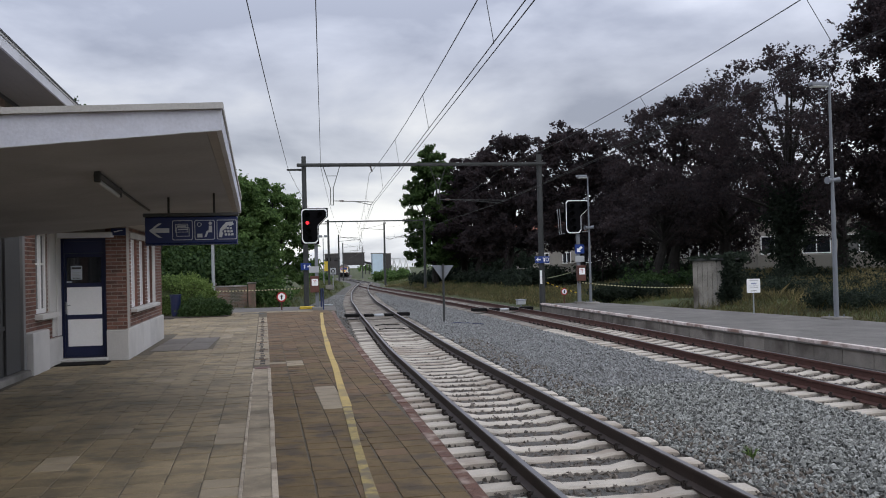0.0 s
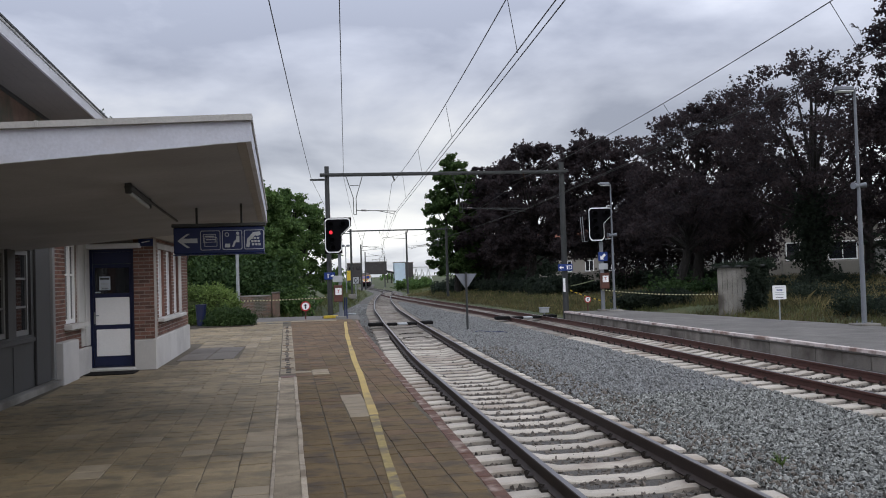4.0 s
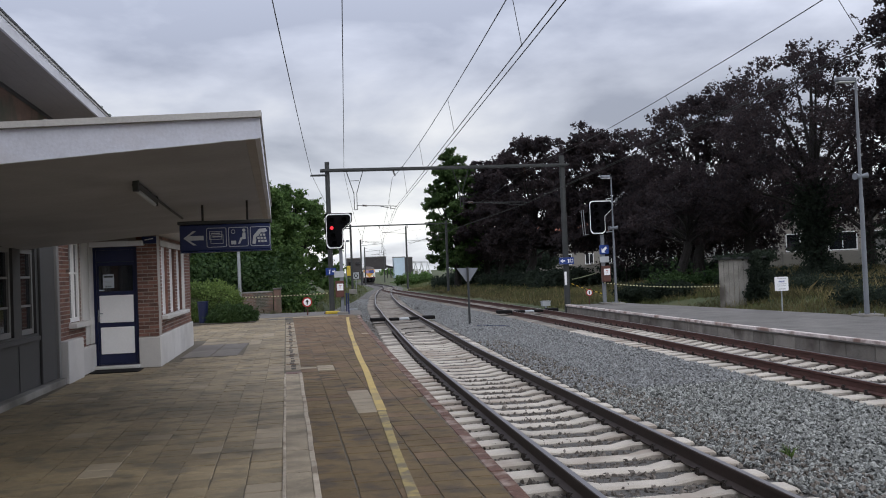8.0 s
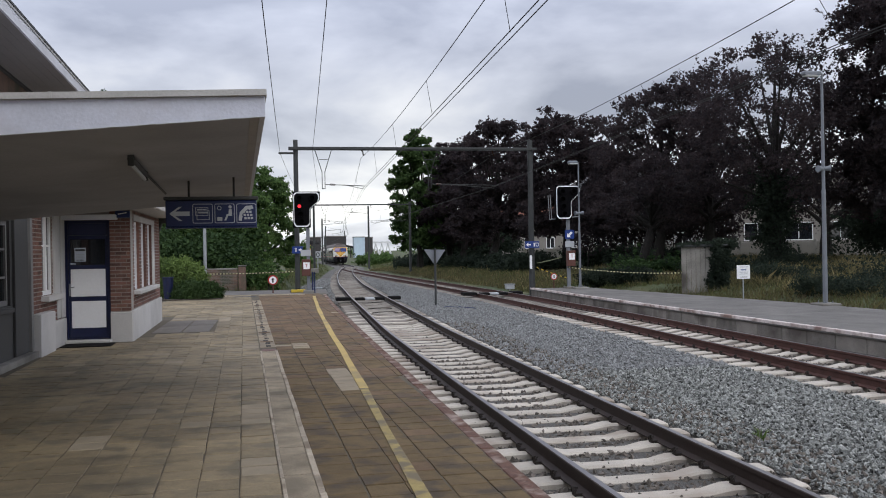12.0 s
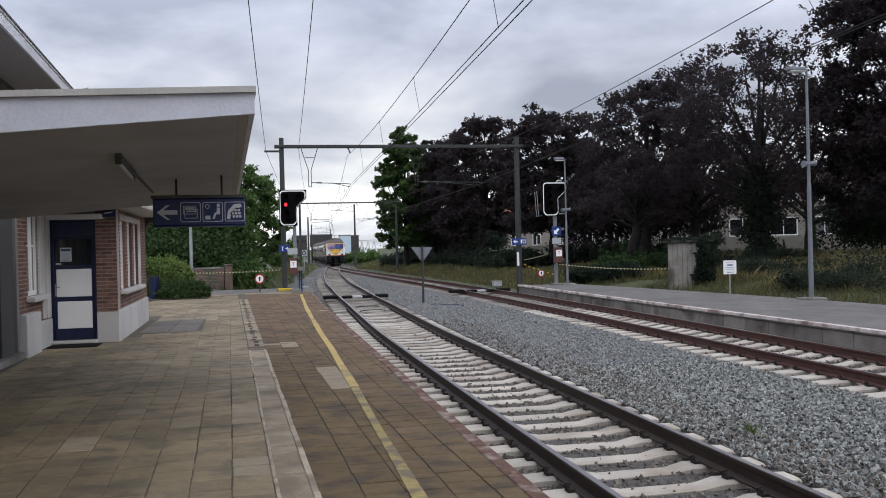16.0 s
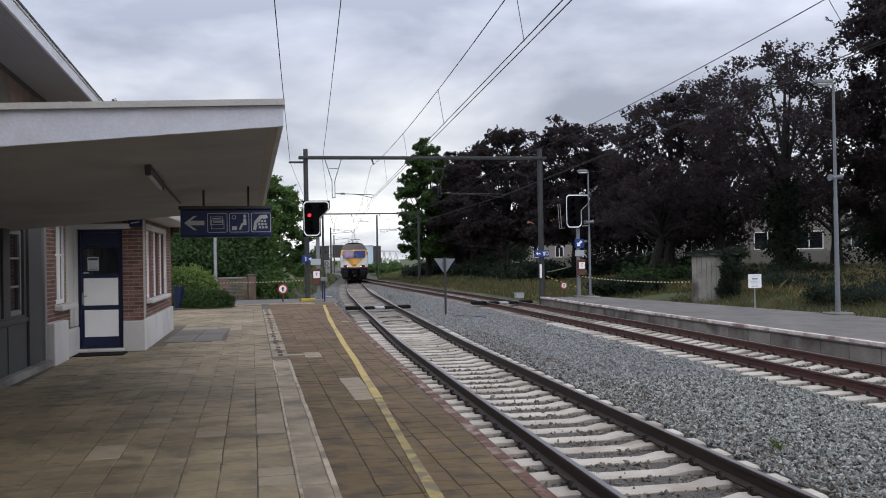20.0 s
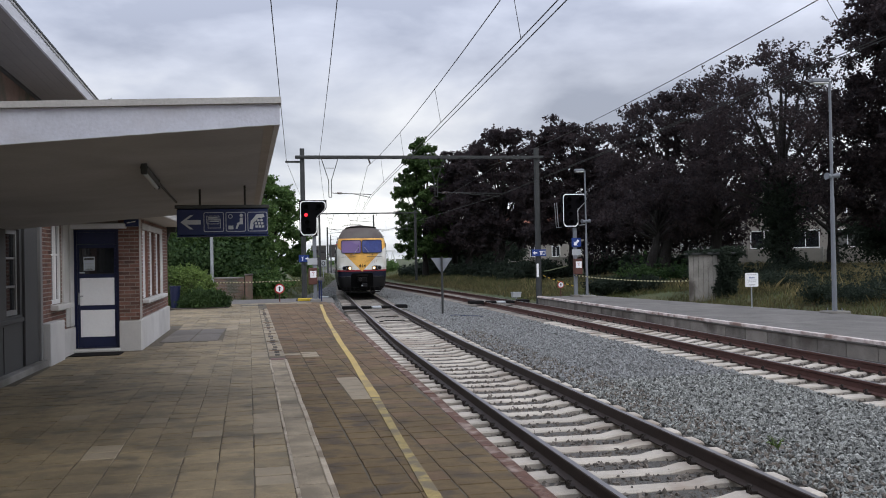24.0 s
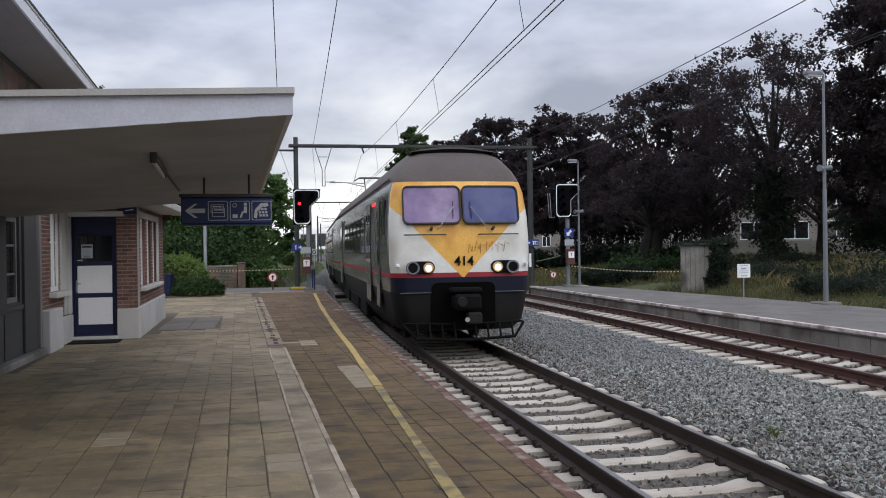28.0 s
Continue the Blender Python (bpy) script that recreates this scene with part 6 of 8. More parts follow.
sig, px = light_signal(-2.02, 37.75, 2.72, 0.0, True, "railway signal showing red on a black board with white outline")
signal_plates(sig, px - 0.12, (1.64, 1.03), 0)
for dx in (0.16, 0.24):
    part("cable_pipe", rod((px + dx, 0.1, -0.1), (px + dx, 0.1, 0.85), 0.03, sides=8), NAVY_SIGN, sig, "dark blue cable pipe")
sig2, px2 = light_signal(9.29, 37.6, 2.93, -0.12, False, "unlit railway signal on a black board with white outline", True)
signal_plates(sig2, px2 + 0.02, (1.82, 1.2), 2.25)
cage = part("cage_rail", sweep([(-0.78, 0.2, 4.0), (-0.72, 0.2, 2.92), (0.0, 0.2, 3.0), (0.5, 0.2, 3.02)], 0.018, 6), GALV, sig2, "thin work-platform rail")
part("cage_rail", sweep([(-0.78, 0.5, 4.0), (-0.72, 0.5, 2.92), (0.5, 0.5, 3.02)], 0.018, 6), GALV, sig2)


def direction_sign(x, y, z, left, label, wide=1.0):
    s = thing("direction_sign", pose(x, y, z) @ Matrix.Diagonal((wide, 1, 1, 1)), label, "sign", "direction signs")
    part("panel", box(-0.33, 0.33, 0, 0.03, -0.15, 0.15, 0.006), BLUE_SIGN, s)
    k = -1 if left else 1
    c = k * 0.17
    part("arrow", plate([(c + k * 0.12, 0), (c + k * 0.02, 0.09), (c + k * 0.02, 0.03), (c - k * 0.09, 0.03), (c - k * 0.09, -0.03), (c + k * 0.02, -0.03), (c + k * 0.02, -0.09)][:: k], 0.006, pose(0, -0.008, 0)), SIGN_WHITE, s, "white arrow")
    part("symbol", box(-k * 0.09 - 0.03, -k * 0.09 + 0.03, -0.007, -0.001, -0.09, 0.08), SIGN_WHITE, s, "white track symbol")
    part("symbol", box(-k * 0.09 - 0.07, -k * 0.09 + 0.07, -0.007, -0.001, 0.055, 0.08), SIGN_WHITE, s)
    if left:
        part("symbol", ring_plate([(0.16, -0.08), (0.29, -0.08), (0.29, 0.08), (0.16, 0.08)], [(0.18, -0.055), (0.27, -0.055), (0.27, 0.055), (0.18, 0.055)], 0.006, pose(0, -0.008, 0)), SIGN_WHITE, s)
    return s


direction_sign(-2.42, 38.82, 1.77, False, "blue direction sign with a white arrow on the mast", 0.68)
direction_sign(7.98, 38.86, 1.83, True, "blue direction sign with a white arrow on the far mast")
guard_block = thing("kerb_block", pose(-2.42, 39.13, -0.03), "yellow-painted concrete block before the mast", "kerb block")
part("block", box(-0.30, 0.30, -0.62, -0.36, 0, 0.12, 0.02), YELLOW_PAINT, guard_block)
stripe = thing("mast_sleeve", pose(8.02, 39.13, 0), "white marker strip on the far mast", "marker")
part("strip", box(-0.15, -0.05, -0.215, -0.195, 0.75, 1.35), SIGN_WHITE, stripe)


def round_sign(x, y, z0, z, label, r=0.21):
    s = thing("warning_disc", pose(x, y, 0), label, "sign", "no-entry discs")
    part("post", rod((0, 0.02, z0 - 0.2), (0, 0.02, z), 0.028, sides=8), BROWN_BOX, s, "thin brown post")
    d = part("disc", rod((0, -0.012, z), (0, 0.012, z), r, sides=28), RED_PAINT, s, "red-rimmed disc")
    part("disc_face", rod((0, -0.018, z), (0, -0.0125, z), r * 0.74, sides=28), SIGN_WHITE, d, "white face")
    part("symbol", plate([(-0.13 * r, -0.5 * r), (0.13 * r, -0.5 * r), (0.13 * r, 0.1 * r), (0.32 * r, 0.1 * r), (0.0, 0.5 * r), (-0.32 * r, 0.1 * r), (-0.13 * r, 0.1 * r)], 0.004, pose(0, -0.023, z)), BLACK, d)
    return s


round_sign(-3.47, 38.6, -0.03, 0.52, "round red and white no-entry sign on a low post")
round_sign(8.75, 38.2, -0.12, 0.40, "small round red and white no-entry sign on a low post", 0.15)


TAPE_DULL = material("dull_greenish_tape", (0.20, 0.22, 0.13), 0.7, spread=0.1, grain=4)
TAPE_YELLOW = material("pale_yellow_tape", (0.66, 0.62, 0.34), 0.6, spread=0.1, grain=4)


def tape(a, b, sag, label, ca, cb, n=46):
    """Barrier tape in short pieces of two colours."""
    t = thing("barrier_tape", Matrix(), label, "tape", "barrier tapes")
    a, b = Vector(a), Vector(b)
    for k in range(n):
        p, q = a.lerp(b, k / n), a.lerp(b, (k + 1) / n)
        for v, s in ((p, k / n), (q, (k + 1) / n)):
            v.z -= 4 * sag * s * (1 - s)
        bm = bmesh.new()
        h = Vector((0, 0, 0.019))
        vs = [bm.verts.new(v) for v in (p - h, q - h + Vector((0, 0, 0)), q + h, p + h)]
        bm.faces.new(vs)
        r = bmesh.ops.extrude_face_region(bm, geom=bm.faces[:])
        bmesh.ops.translate(bm, vec=(0, 0.004, 0), verts=[g for g in r["geom"] if isinstance(g, bmesh.types.BMVert)])
        part("stripe", bm, ca if k % 2 else cb, t)
    return t


tape((-6.55, 41.0, 0.78), (-2.3, 40.0, 0.84), 0.03, "yellow and black barrier tape across the path", TAPE_YELLOW, BLACK, 60)
tape((8.2, 38.9, 1.0), (9.0, 37.9, 1.25), 0.02, "pale tape from mast to signal", TAPE_DULL, TAPE_DULL, 6)
tape((8.1, 39.0, 0.85), (9.2, 37.8, 0.35), 0.03, "yellow and black barrier tape", YELLOW_PAINT, BLACK, 14)
tape((9.2, 37.7, 0.82), (13.15, 34.6, 0.55), 0.10, "yellow and black barrier tape behind the platform", TAPE_YELLOW, BLACK, 70)
stake2 = thing("tape_post", pose(-6.58, 41.05, 0), "short steel post holding the tape", "post")
part("shaft", rod((0, 0, -0.3), (0, 0, 0.84), 0.025, sides=8), GALV, stake2)


def lamp_post(x, y, z0, h, side, label, r=0.075, speaker=0.0):
    t = thing("platform_lamp", pose(x, y, z0), label, "street lamp", "platform lamps")
    part("column", rod((0, 0, 0.04), (0, 0, h * 0.5), r * 1.25, r, 12), LAMP_GREY, t, "dull grey column")
    part("upper_column", rod((0, 0, h * 0.5), (0, 0, h), r * 0.85, r * 0.62, 12), LAMP_GREY, t)
    part("foot", box(-0.32, 0.32, -0.32, 0.32, -0.3, 0.06, 0.03), CONCRETE, t, "concrete footing")
    for a in (-1, 1):
        for b in (-1, 1):
            part("bolt", rod((a * 0.14, b * 0.14, 0.05), (a * 0.14, b * 0.14, 0.13), 0.016, sides=6), LAMP_GREY, t)
    hd = part("lamp_head", box(min(0.05, side * 0.62), max(-0.05 if side < 0 else 0.05, side * 0.62), -0.11, 0.11, h - 0.05, h + 0.07, 0.03), LAMP_GREY, t, "grey lamp head")
    part("diffuser", box(min(side * 0.08, side * 0.56), max(side * 0.08, side * 0.56), -0.11, 0.11, h - 0.075, h - 0.052, 0.008), SIGN_WHITE, hd)
    if speaker:
        sp = part("loudspeaker", rod((-0.20, -0.05, speaker), (-0.02, 0, speaker), 0.10, 0.05, 14), LAMP_GREY, t, "grey horn loudspeaker")
        part("camera_arm", rod((0.0, 0, speaker), (0.20, -0.05, speaker + 0.02), 0.05, 0.08, 14), LAMP_GREY, t, "grey horn loudspeaker")
    return t


lamp_post(12.40, 23.75, PLATFORM_B_Z, 6.75, -1, "tall dull grey platform lamp with loudspeakers", 0.058, 3.98)
lamp_post(9.72, 37.5, PLATFORM_B_Z, 5.5, -0.75, "slim dull grey platform lamp by the signal", 0.048, 3.28)
lp = thing("lamp_column", pose(-6.1, 36.9, 0), "plain grey column behind the hedge", "post")
part("column", rod((0, 0, -0.3), (0, 0, 4.2), 0.07, 0.06, 12), GALV, lp)

tri = thing("triangle_board", pose(2.84, 35.0, 0), "inverted grey triangular trackside board on a dark post", "sign")
part("post", rod((0, -0.05, -0.62), (0, -0.05, 1.74), 0.045, sides=8), STEEL_DARK, tri, "dark post")
part("board", plate([(-0.43, 1.70), (0.0, 1.06), (0.43, 1.68)], 0.025, pose(0, 0, 0)), LAMP_GREY, tri, "dull grey back of the triangle")

note = thing("notice_board", pose(11.68, 27.1, PLATFORM_B_Z), "small white notice on a thin post", "sign")
part("post", rod((0, 0.03, -0.2), (0, 0.03, 1.1), 0.022, sides=8), GALV, note)
pl = part("panel", plate(rounded(-0.23, 0.23, 0.68, 1.13, 0.03), 0.02), SIGN_WHITE, note, "white panel")
for z, w, mt in ((1.07, 0.15, SIGN_GREY), (0.99, 0.10, BLUE_SIGN), (0.965, 0.10, BLUE_SIGN), (0.90, 0.16, SIGN_GREY), (0.84, 0.15, SIGN_GREY), (0.74, 0.12, BLACK)):
    part("print_line", box(-w, w, -0.004, -0.001, z - 0.008, z + 0.008), mt, pl)


HUT_WOOD = material("weathered_grey_planks", (0.262, 0.246, 0.220), 0.9, spread=0.4, grain=2, fine=30, bump=0.5, tint=(0.08, 0.07, 0.06), tint_at=0.54)


def hut():
    t = thing("trackside_hut", HUT, "small weathered plank hut, half covered by creeper", "hut")
    for k in range(9):
        part("wall_plank", box(-0.86 + 0.19 * k, -0.68 + 0.19 * k, 0.0, 0.07, -0.4, 1.60, 0.006), HUT_WOOD, t)
    for k in range(6):
        part("wall_plank", box(-0.86, -0.79, 0.08 + 0.2 * k, 0.27 + 0.2 * k, -0.4, 1.60, 0.006), HUT_WOOD, t)
    part("wall_plank", box(0.80, 0.87, 0.08, 1.3, -0.4, 1.60, 0.006), HUT_WOOD, t)
    part("roof", box(-1.0, 1.0, -0.12, 1.4, 1.605, 1.70, 0.02), STEEL_DARK, t, "flat dark roof")


hut()


def waste_bin():
    t = thing("waste_bin", pose(-7.30, 34.75, 0), "dark blue waste bin beside the hedge", "bin")
    part("body", rod((0, 0, 0.04), (0, 0, 0.80), 0.15, 0.20, 18), NAVY, t, "dark blue tapered body")
    part("rim", rod((0, 0, 0.80), (0, 0, 0.84), 0.212, 0.212, 18), NAVY, t)
    part("base", rod((0, 0, 0.0), (0, 0, 0.04), 0.13, 0.13, 18), STEEL_DARK, t)


waste_bin()


def low_wall():
    w = thing("garden_wall", pose(0, 42.2, 0), "low weathered brick wall with end pillars", "wall")
    part("wall_core", box(-9.5, -5.05, 0.0, 0.2, -0.4, 0.92, 0.01), CONCRETE, w)
    bm = bmesh.new()
    for r in range(14):
        x = -9.5 + (0.11 if r % 2 else 0)
        while x < -5.1:
            box(x, min(x + 0.20, -5.06), -0.012, 0.0, 0.01 + 0.066 * r, 0.06 + 0.066 * r, 0, bm)
            x += 0.213
    part("bricks", bm, WALL_BRICK, w, "weathered brown bricks", kind="stuff")
    part("coping", box(-9.5, -5.05, -0.04, 0.24, 0.925, 0.99, 0.012), CONCRETE, w)
    for x in (-4.85, -6.62):
        part("pillar", box(x - 0.17, x + 0.17, -0.08, 0.28, -0.4, 1.05, 0.02), WALL_BRICK, w)
        part("pillar_cap", box(x - 0.2, x + 0.2, -0.11, 0.31, 1.052, 1.12, 0.02), CONCRETE, w)


low_wall()


def crossing_mats(line, y, label):
    c = thing("crossing_panel", pose(line(y), y, RAIL_Z), label, "crossing panel", "track crossing panels")
    part("outer_mat", box(-1.45, -0.83, -0.35, 0.35, -0.16, -0.02, 0.02), RUBBER, c, "black rubber panel")
    part("outer_mat", box(0.83, 1.32, -0.35, 0.35, -0.16, -0.02, 0.02), RUBBER, c, "black rubber panel")
    part("middle_mat", box(-0.62, -0.22, -0.3, 0.3, -0.16, -0.05, 0.02), RUBBER, c)
    part("middle_mat", box(0.24, 0.62, -0.3, 0.3, -0.16, -0.05, 0.02), RUBBER, c)
    part("balise", box(-0.2, 0.22, -0.22, 0.22, -0.16, -0.06, 0.03), SIGN_GREY, c, "pale grey beacon box")


crossing_mats(track_a, 38.8, "black rubber panels and a pale beacon between the rails")
crossing_mats(track_b, 40.2, "black rubber panels and a pale beacon between the rails")
for x, y, l in ((track_a(33.5), 33.4, 0), (track_a(31.5), 31.2, 1)):
    s = thing("track_cable_box", pose(x, y, RAIL_Z), "dark cable loop lying between the rails", "cable")
    part("cable", sweep([(-0.45, 0, -0.20), (-0.2, 0.10, -0.18), (0.15, -0.08, -0.17), (0.45, 0.06, -0.20)], 0.018, 6), RUBBER, s)
s = thing("loose_cable", pose(2.87, 33.0, BED_Z + 0.055), "thin blue cable lying loose on the ballast", "cable")
part("cable", sweep([(-0.06, 0.1, 0), (0.10, 0.28, 0.01), (0.22, 0.02, 0.015), (0.38, -0.30, 0.01), (0.50, -0.20, 0.015), (0.62, -0.62, 0.01), (0.80, -0.75, 0.015), (0.90, -1.05, 0.0)], 0.014, 6), NAVY_SIGN, s)
rng = random.Random(61)
bm = bmesh.new()
for k in range(22):
    a, h = rng.uniform(0, 6.28), rng.uniform(0.06, 0.15)
    sweep([(0.02 * math.cos(a), 0.02 * math.sin(a), -0.03), (0.05 * math.cos(a), 0.05 * math.sin(a), h * 0.7), (0.11 * math.cos(a), 0.11 * math.sin(a), h)], [0.006, 0.005, 0.001], 4, bm)
weed = thing("weed", pose(1.89, 9.2, MID_Z), "small green weed growing in the ballast", "weed")
part("blades", bm, HEDGE_LEAF, weed)
for x, y, k in ((-1.28, 45.6, 0.0), (track_b(44) + 1.9, 44.5, 0.05)):
    b = thing("junction_box", pose(x, y, BED_Z), "small pale trackside junction box", "junction box", "junction boxes")
    part("body", box(-0.22, 0.22, -0.15, 0.15, 0.12, 0.34, 0.02), SIGN_GREY, b)
    part("lid", box(-0.25, 0.25, -0.18, 0.18, 0.342, 0.39, 0.015), GALV, b)
    part("stand", rod((0, 0, -0.1), (0, 0, 0.12), 0.04, sides=8), GALV, b)


# ---- beyond the station ----
PALE_RENDER = material("pale_render", (0.25, 0.232, 0.208), 0.85, spread=0.15, grain=0.6, fine=12, bump=0.2)
HOUSE_WHITE = material("dull_white_render", (0.34, 0.335, 0.33), 0.85, spread=0.15, grain=0.6, fine=12, bump=0.1)
WHITE_RENDER = material("white_render", (0.80, 0.81, 0.82), 0.8, spread=0.1, grain=0.6, fine=12, bump=0.1)
# dark brown lightened a little to paint in the haze of distance
DARK_CLAD = material("hazed_dark_brown_cladding", (0.050, 0.045, 0.045), 0.8, spread=0.2, grain=0.5, fine=6, bump=0.1)
BLUE_CLAD = material("pale_blue_cladding", (0.52, 0.64, 0.74), 0.5, spread=0.12, grain=0.5, fine=6, bump=0.05)
ROOF_TILE = material("red_roof_tile", (0.20, 0.075, 0.05), 0.85, spread=0.3, grain=2, fine=14, bump=0.6)
SLATE = material("grey_slate_roof", (0.11, 0.11, 0.115), 0.75, spread=0.25, grain=2, fine=14, bump=0.5)


def house(x, y, w, d, h, ridge, wall, roof, rows, label, turn=0.0, z=0.3, cols=None):
    """A plain building: four walls, a ridged or flat roof, and windows on the side that faces the line."""
    t = thing("house", pose(x, y, z, 0, 0, turn), label, "building", "buildings behind the trees")
    part("wall", box(-w / 2, w / 2, 0, d, -1.0, h), wall, t)
    if ridge:
        bm = plate([(-0.35, 0.0), (d + 0.35, 0.0), (d / 2, ridge)], w + 0.6)
        bmesh.ops.transform(bm, matrix=pose(w / 2 + 0.3, 0, h + 0.003, 0, 0, 90), verts=bm.verts[:])
        part("roof", bm, roof, t)
    else:
        part("roof", box(-w / 2 - 0.2, w / 2 + 0.2, -0.2, d + 0.2, h + 0.003, h + 0.35, 0.04), roof, t)
    for zz, hh, n, ww in rows:
        for k in range(n):
            cx = -w / 2 + w * (k + 0.5) / n
            win = part("window", ring_plate([(cx - ww / 2, zz), (cx + ww / 2, zz), (cx + ww / 2, zz + hh), (cx - ww / 2, zz + hh)], [(cx - ww / 2 + 0.08, zz + 0.08), (cx + ww / 2 - 0.08, zz + 0.08), (cx + ww / 2 - 0.08, zz + hh - 0.08), (cx - ww / 2 + 0.08, zz + hh - 0.08)], 0.1, pose(0, -0.08, 0)), WHITE_PAINT, t)
            part("pane", box(cx - ww / 2 + 0.06, cx + ww / 2 - 0.06, -0.03, 0.02, zz + 0.06, zz + hh - 0.06), DARK_GLASS, win)
            part("mullion", box(cx - 0.04, cx + 0.04, -0.07, -0.035, zz + 0.08, zz + hh - 0.08), WHITE_PAINT, win)
            part("sill", box(cx - ww / 2 - 0.1, cx + ww / 2 + 0.1, -0.2, -0.002, zz - 0.1, zz - 0.003), CONCRETE, win)
    return t


house(42, 66, 16, 9, 6.6, 0, PALE_RENDER, SLATE, [(1.6, 1.5, 5, 2.2), (4.4, 1.4, 5, 2.2)], "pale rendered school-like building behind the trees", -24)
house(33, 82, 13, 9, 5.8, 3.2, HOUSE_WHITE, SLATE, [(1.2, 1.4, 5, 1.1), (3.9, 1.3, 5, 1.1)], "white two-storey house behind the trees", -14)
house(29, 112, 14, 9, 4.4, 2.6, PALE_RENDER, ROOF_TILE, [(1.2, 1.4, 5, 1.1), (3.7, 1.3, 5, 1.1)], "house with a red tiled roof behind the trees", -8)
house(54, 56, 14, 9, 6.0, 3.2, HOUSE_WHITE, SLATE, [(1.2, 1.4, 5, 1.1), (4.0, 1.3, 5, 1.1)], "white house behind the trees", -30)
fence = thing("boundary_wall", pose(0, 0, 0), "low pale concrete boundary wall behind the trees", "wall")
for k in range(15):
    a = Vector((19.5 + 1.9 * k, 84 - 2.25 * k, 0))
    part("wall_bay", box(-1.45, 1.45, -0.06, 0.06, -0.8, 1.15, 0.02), PALE_RENDER, fence, m=pose(a.x, a.y, ground_z(a.x, a.y), 0, 0, -49.8))
    part("wall_post", box(-0.09, 0.09, -0.09, 0.09, -0.8, 1.3, 0.02), CONCRETE, fence, m=pose(a.x - 0.95, a.y + 1.12, ground_z(a.x, a.y), 0, 0, -49.8))


def block(x, y, w, d, z0, z1, mat, label, lines=0):
    t = thing("distant_building", pose(x, y, 0), label, "building", "distant buildings")
    part("volume", box(-w / 2, w / 2, 0, d, z0, z1, 0.05), mat, t)
    part("parapet", box(-w / 2 - 0.15, w / 2 + 0.15, -0.15, d, z1 + 0.003, z1 + 0.4, 0.03), CONCRETE, t)
    for k in range(lines):
        cx = -w / 2 + w * (k + 0.5) / lines
        win = part("window", box(cx - w / lines * 0.3, cx + w / lines * 0.3, -0.1, 0.05, z1 - 3.2, z1 - 1.6), DARK_GLASS, t)
    return t


block(26.6, 440, 10.2, 10, 2.6, 8.4, DARK_CLAD, "dark brown block far down the line", 0)
block(16.1, 440, 6.8, 10, -2, 8.1, DARK_CLAD, "low dark building far down the line", 2)
block(38.15, 440, 5.3, 8, -2, 7.9, BLUE_CLAD, "narrow pale blue and white tower far down the line", 0)
block(42.8, 441, 3.9, 8, -2, 7.7, DARK_CLAD, "dark stair tower beside a pale one", 0)
block(-6.0, 480, 22, 12, -2, 3.5, PALE_RENDER, "low pale building in the distance", 6)
bridge = thing("footbridge_frame", pose(50, 446, 0), "white steel frames of a bridge in the distance", "bridge")
for k in range(3):
    part("frame", sweep([(-4.6 + 3.0 * k, 0, -2), (-3.2 + 3.0 * k, 0, 5.0), (-1.4 + 3.0 * k, 0, -2)], 0.62, 6), WHITE_RENDER, bridge, "white inclined frame")
part("deck", box(-4.6, 5.0, -0.6, 0.6, 5.0, 5.9, 0.1), WHITE_RENDER, bridge)
gang = thing("conveyor_bridge", pose(33.4, 444, 0), "dark open gangway between distant buildings", "bridge")
part("span", plate([(-2.2, 3.4), (2.3, 2.6), (2.3, 3.5), (-2.2, 4.6)], 1.5), DARK_CLAD, gang)
for lx in (-1.2, 0.6):
    part("leg", box(lx, lx + 0.4, 0.2, 1.2, -2, 2.8), DARK_CLAD, gang)
ysign = thing("yellow_panel", pose(4.5, 205, 0), "yellow panel beside the distant line", "sign")
part("panel", box(-0.45, 0.45, 0, 0.1, 0.9, 3.1, 0.02), YELLOW_PAINT, ysign)
part("leg", box(-0.1, 0.1, 0.0, 0.1, -1.7, 0.9), STEEL_DARK, ysign)
speed = thing("trackside_plate", pose(1.3, 98, -0.3), "square grey trackside plate with a dark ring", "sign")
part("post", rod((0, 0, -0.5), (0, 0, 1.5), 0.05, sides=8), GALV, speed)
pl = part("plate", box(-0.33, 0.33, -0.04, 0.0, 1.25, 1.95, 0.01), SIGN_GREY, speed, "grey square plate")
part("symbol", ring_plate([(0.20 * math.cos(a), 1.6 + 0.24 * math.sin(a)) for a in np.linspace(0, 6.283, 21)[:-1]], [(0.12 * math.cos(a), 1.6 + 0.16 * math.sin(a)) for a in np.linspace(0, 6.283, 21)[:-1]], 0.01, pose(0, -0.055, 0)), BLACK, pl, "dark ring")
twin = thing("street_lamp", pose(1.05, 120, -0.6), "slim street lamp with two heads beyond the station", "street lamp")
part("column", rod((0, 0, -0.4), (0, 0, 6.4), 0.07, 0.05, sides=8), LAMP_GREY, twin)
for k in (-1, 1):
    part("lamp_head", box(k * 0.32 - 0.22, k * 0.32 + 0.22, -0.15, 0.15, 6.3, 6.6, 0.04), LAMP_GREY, twin)


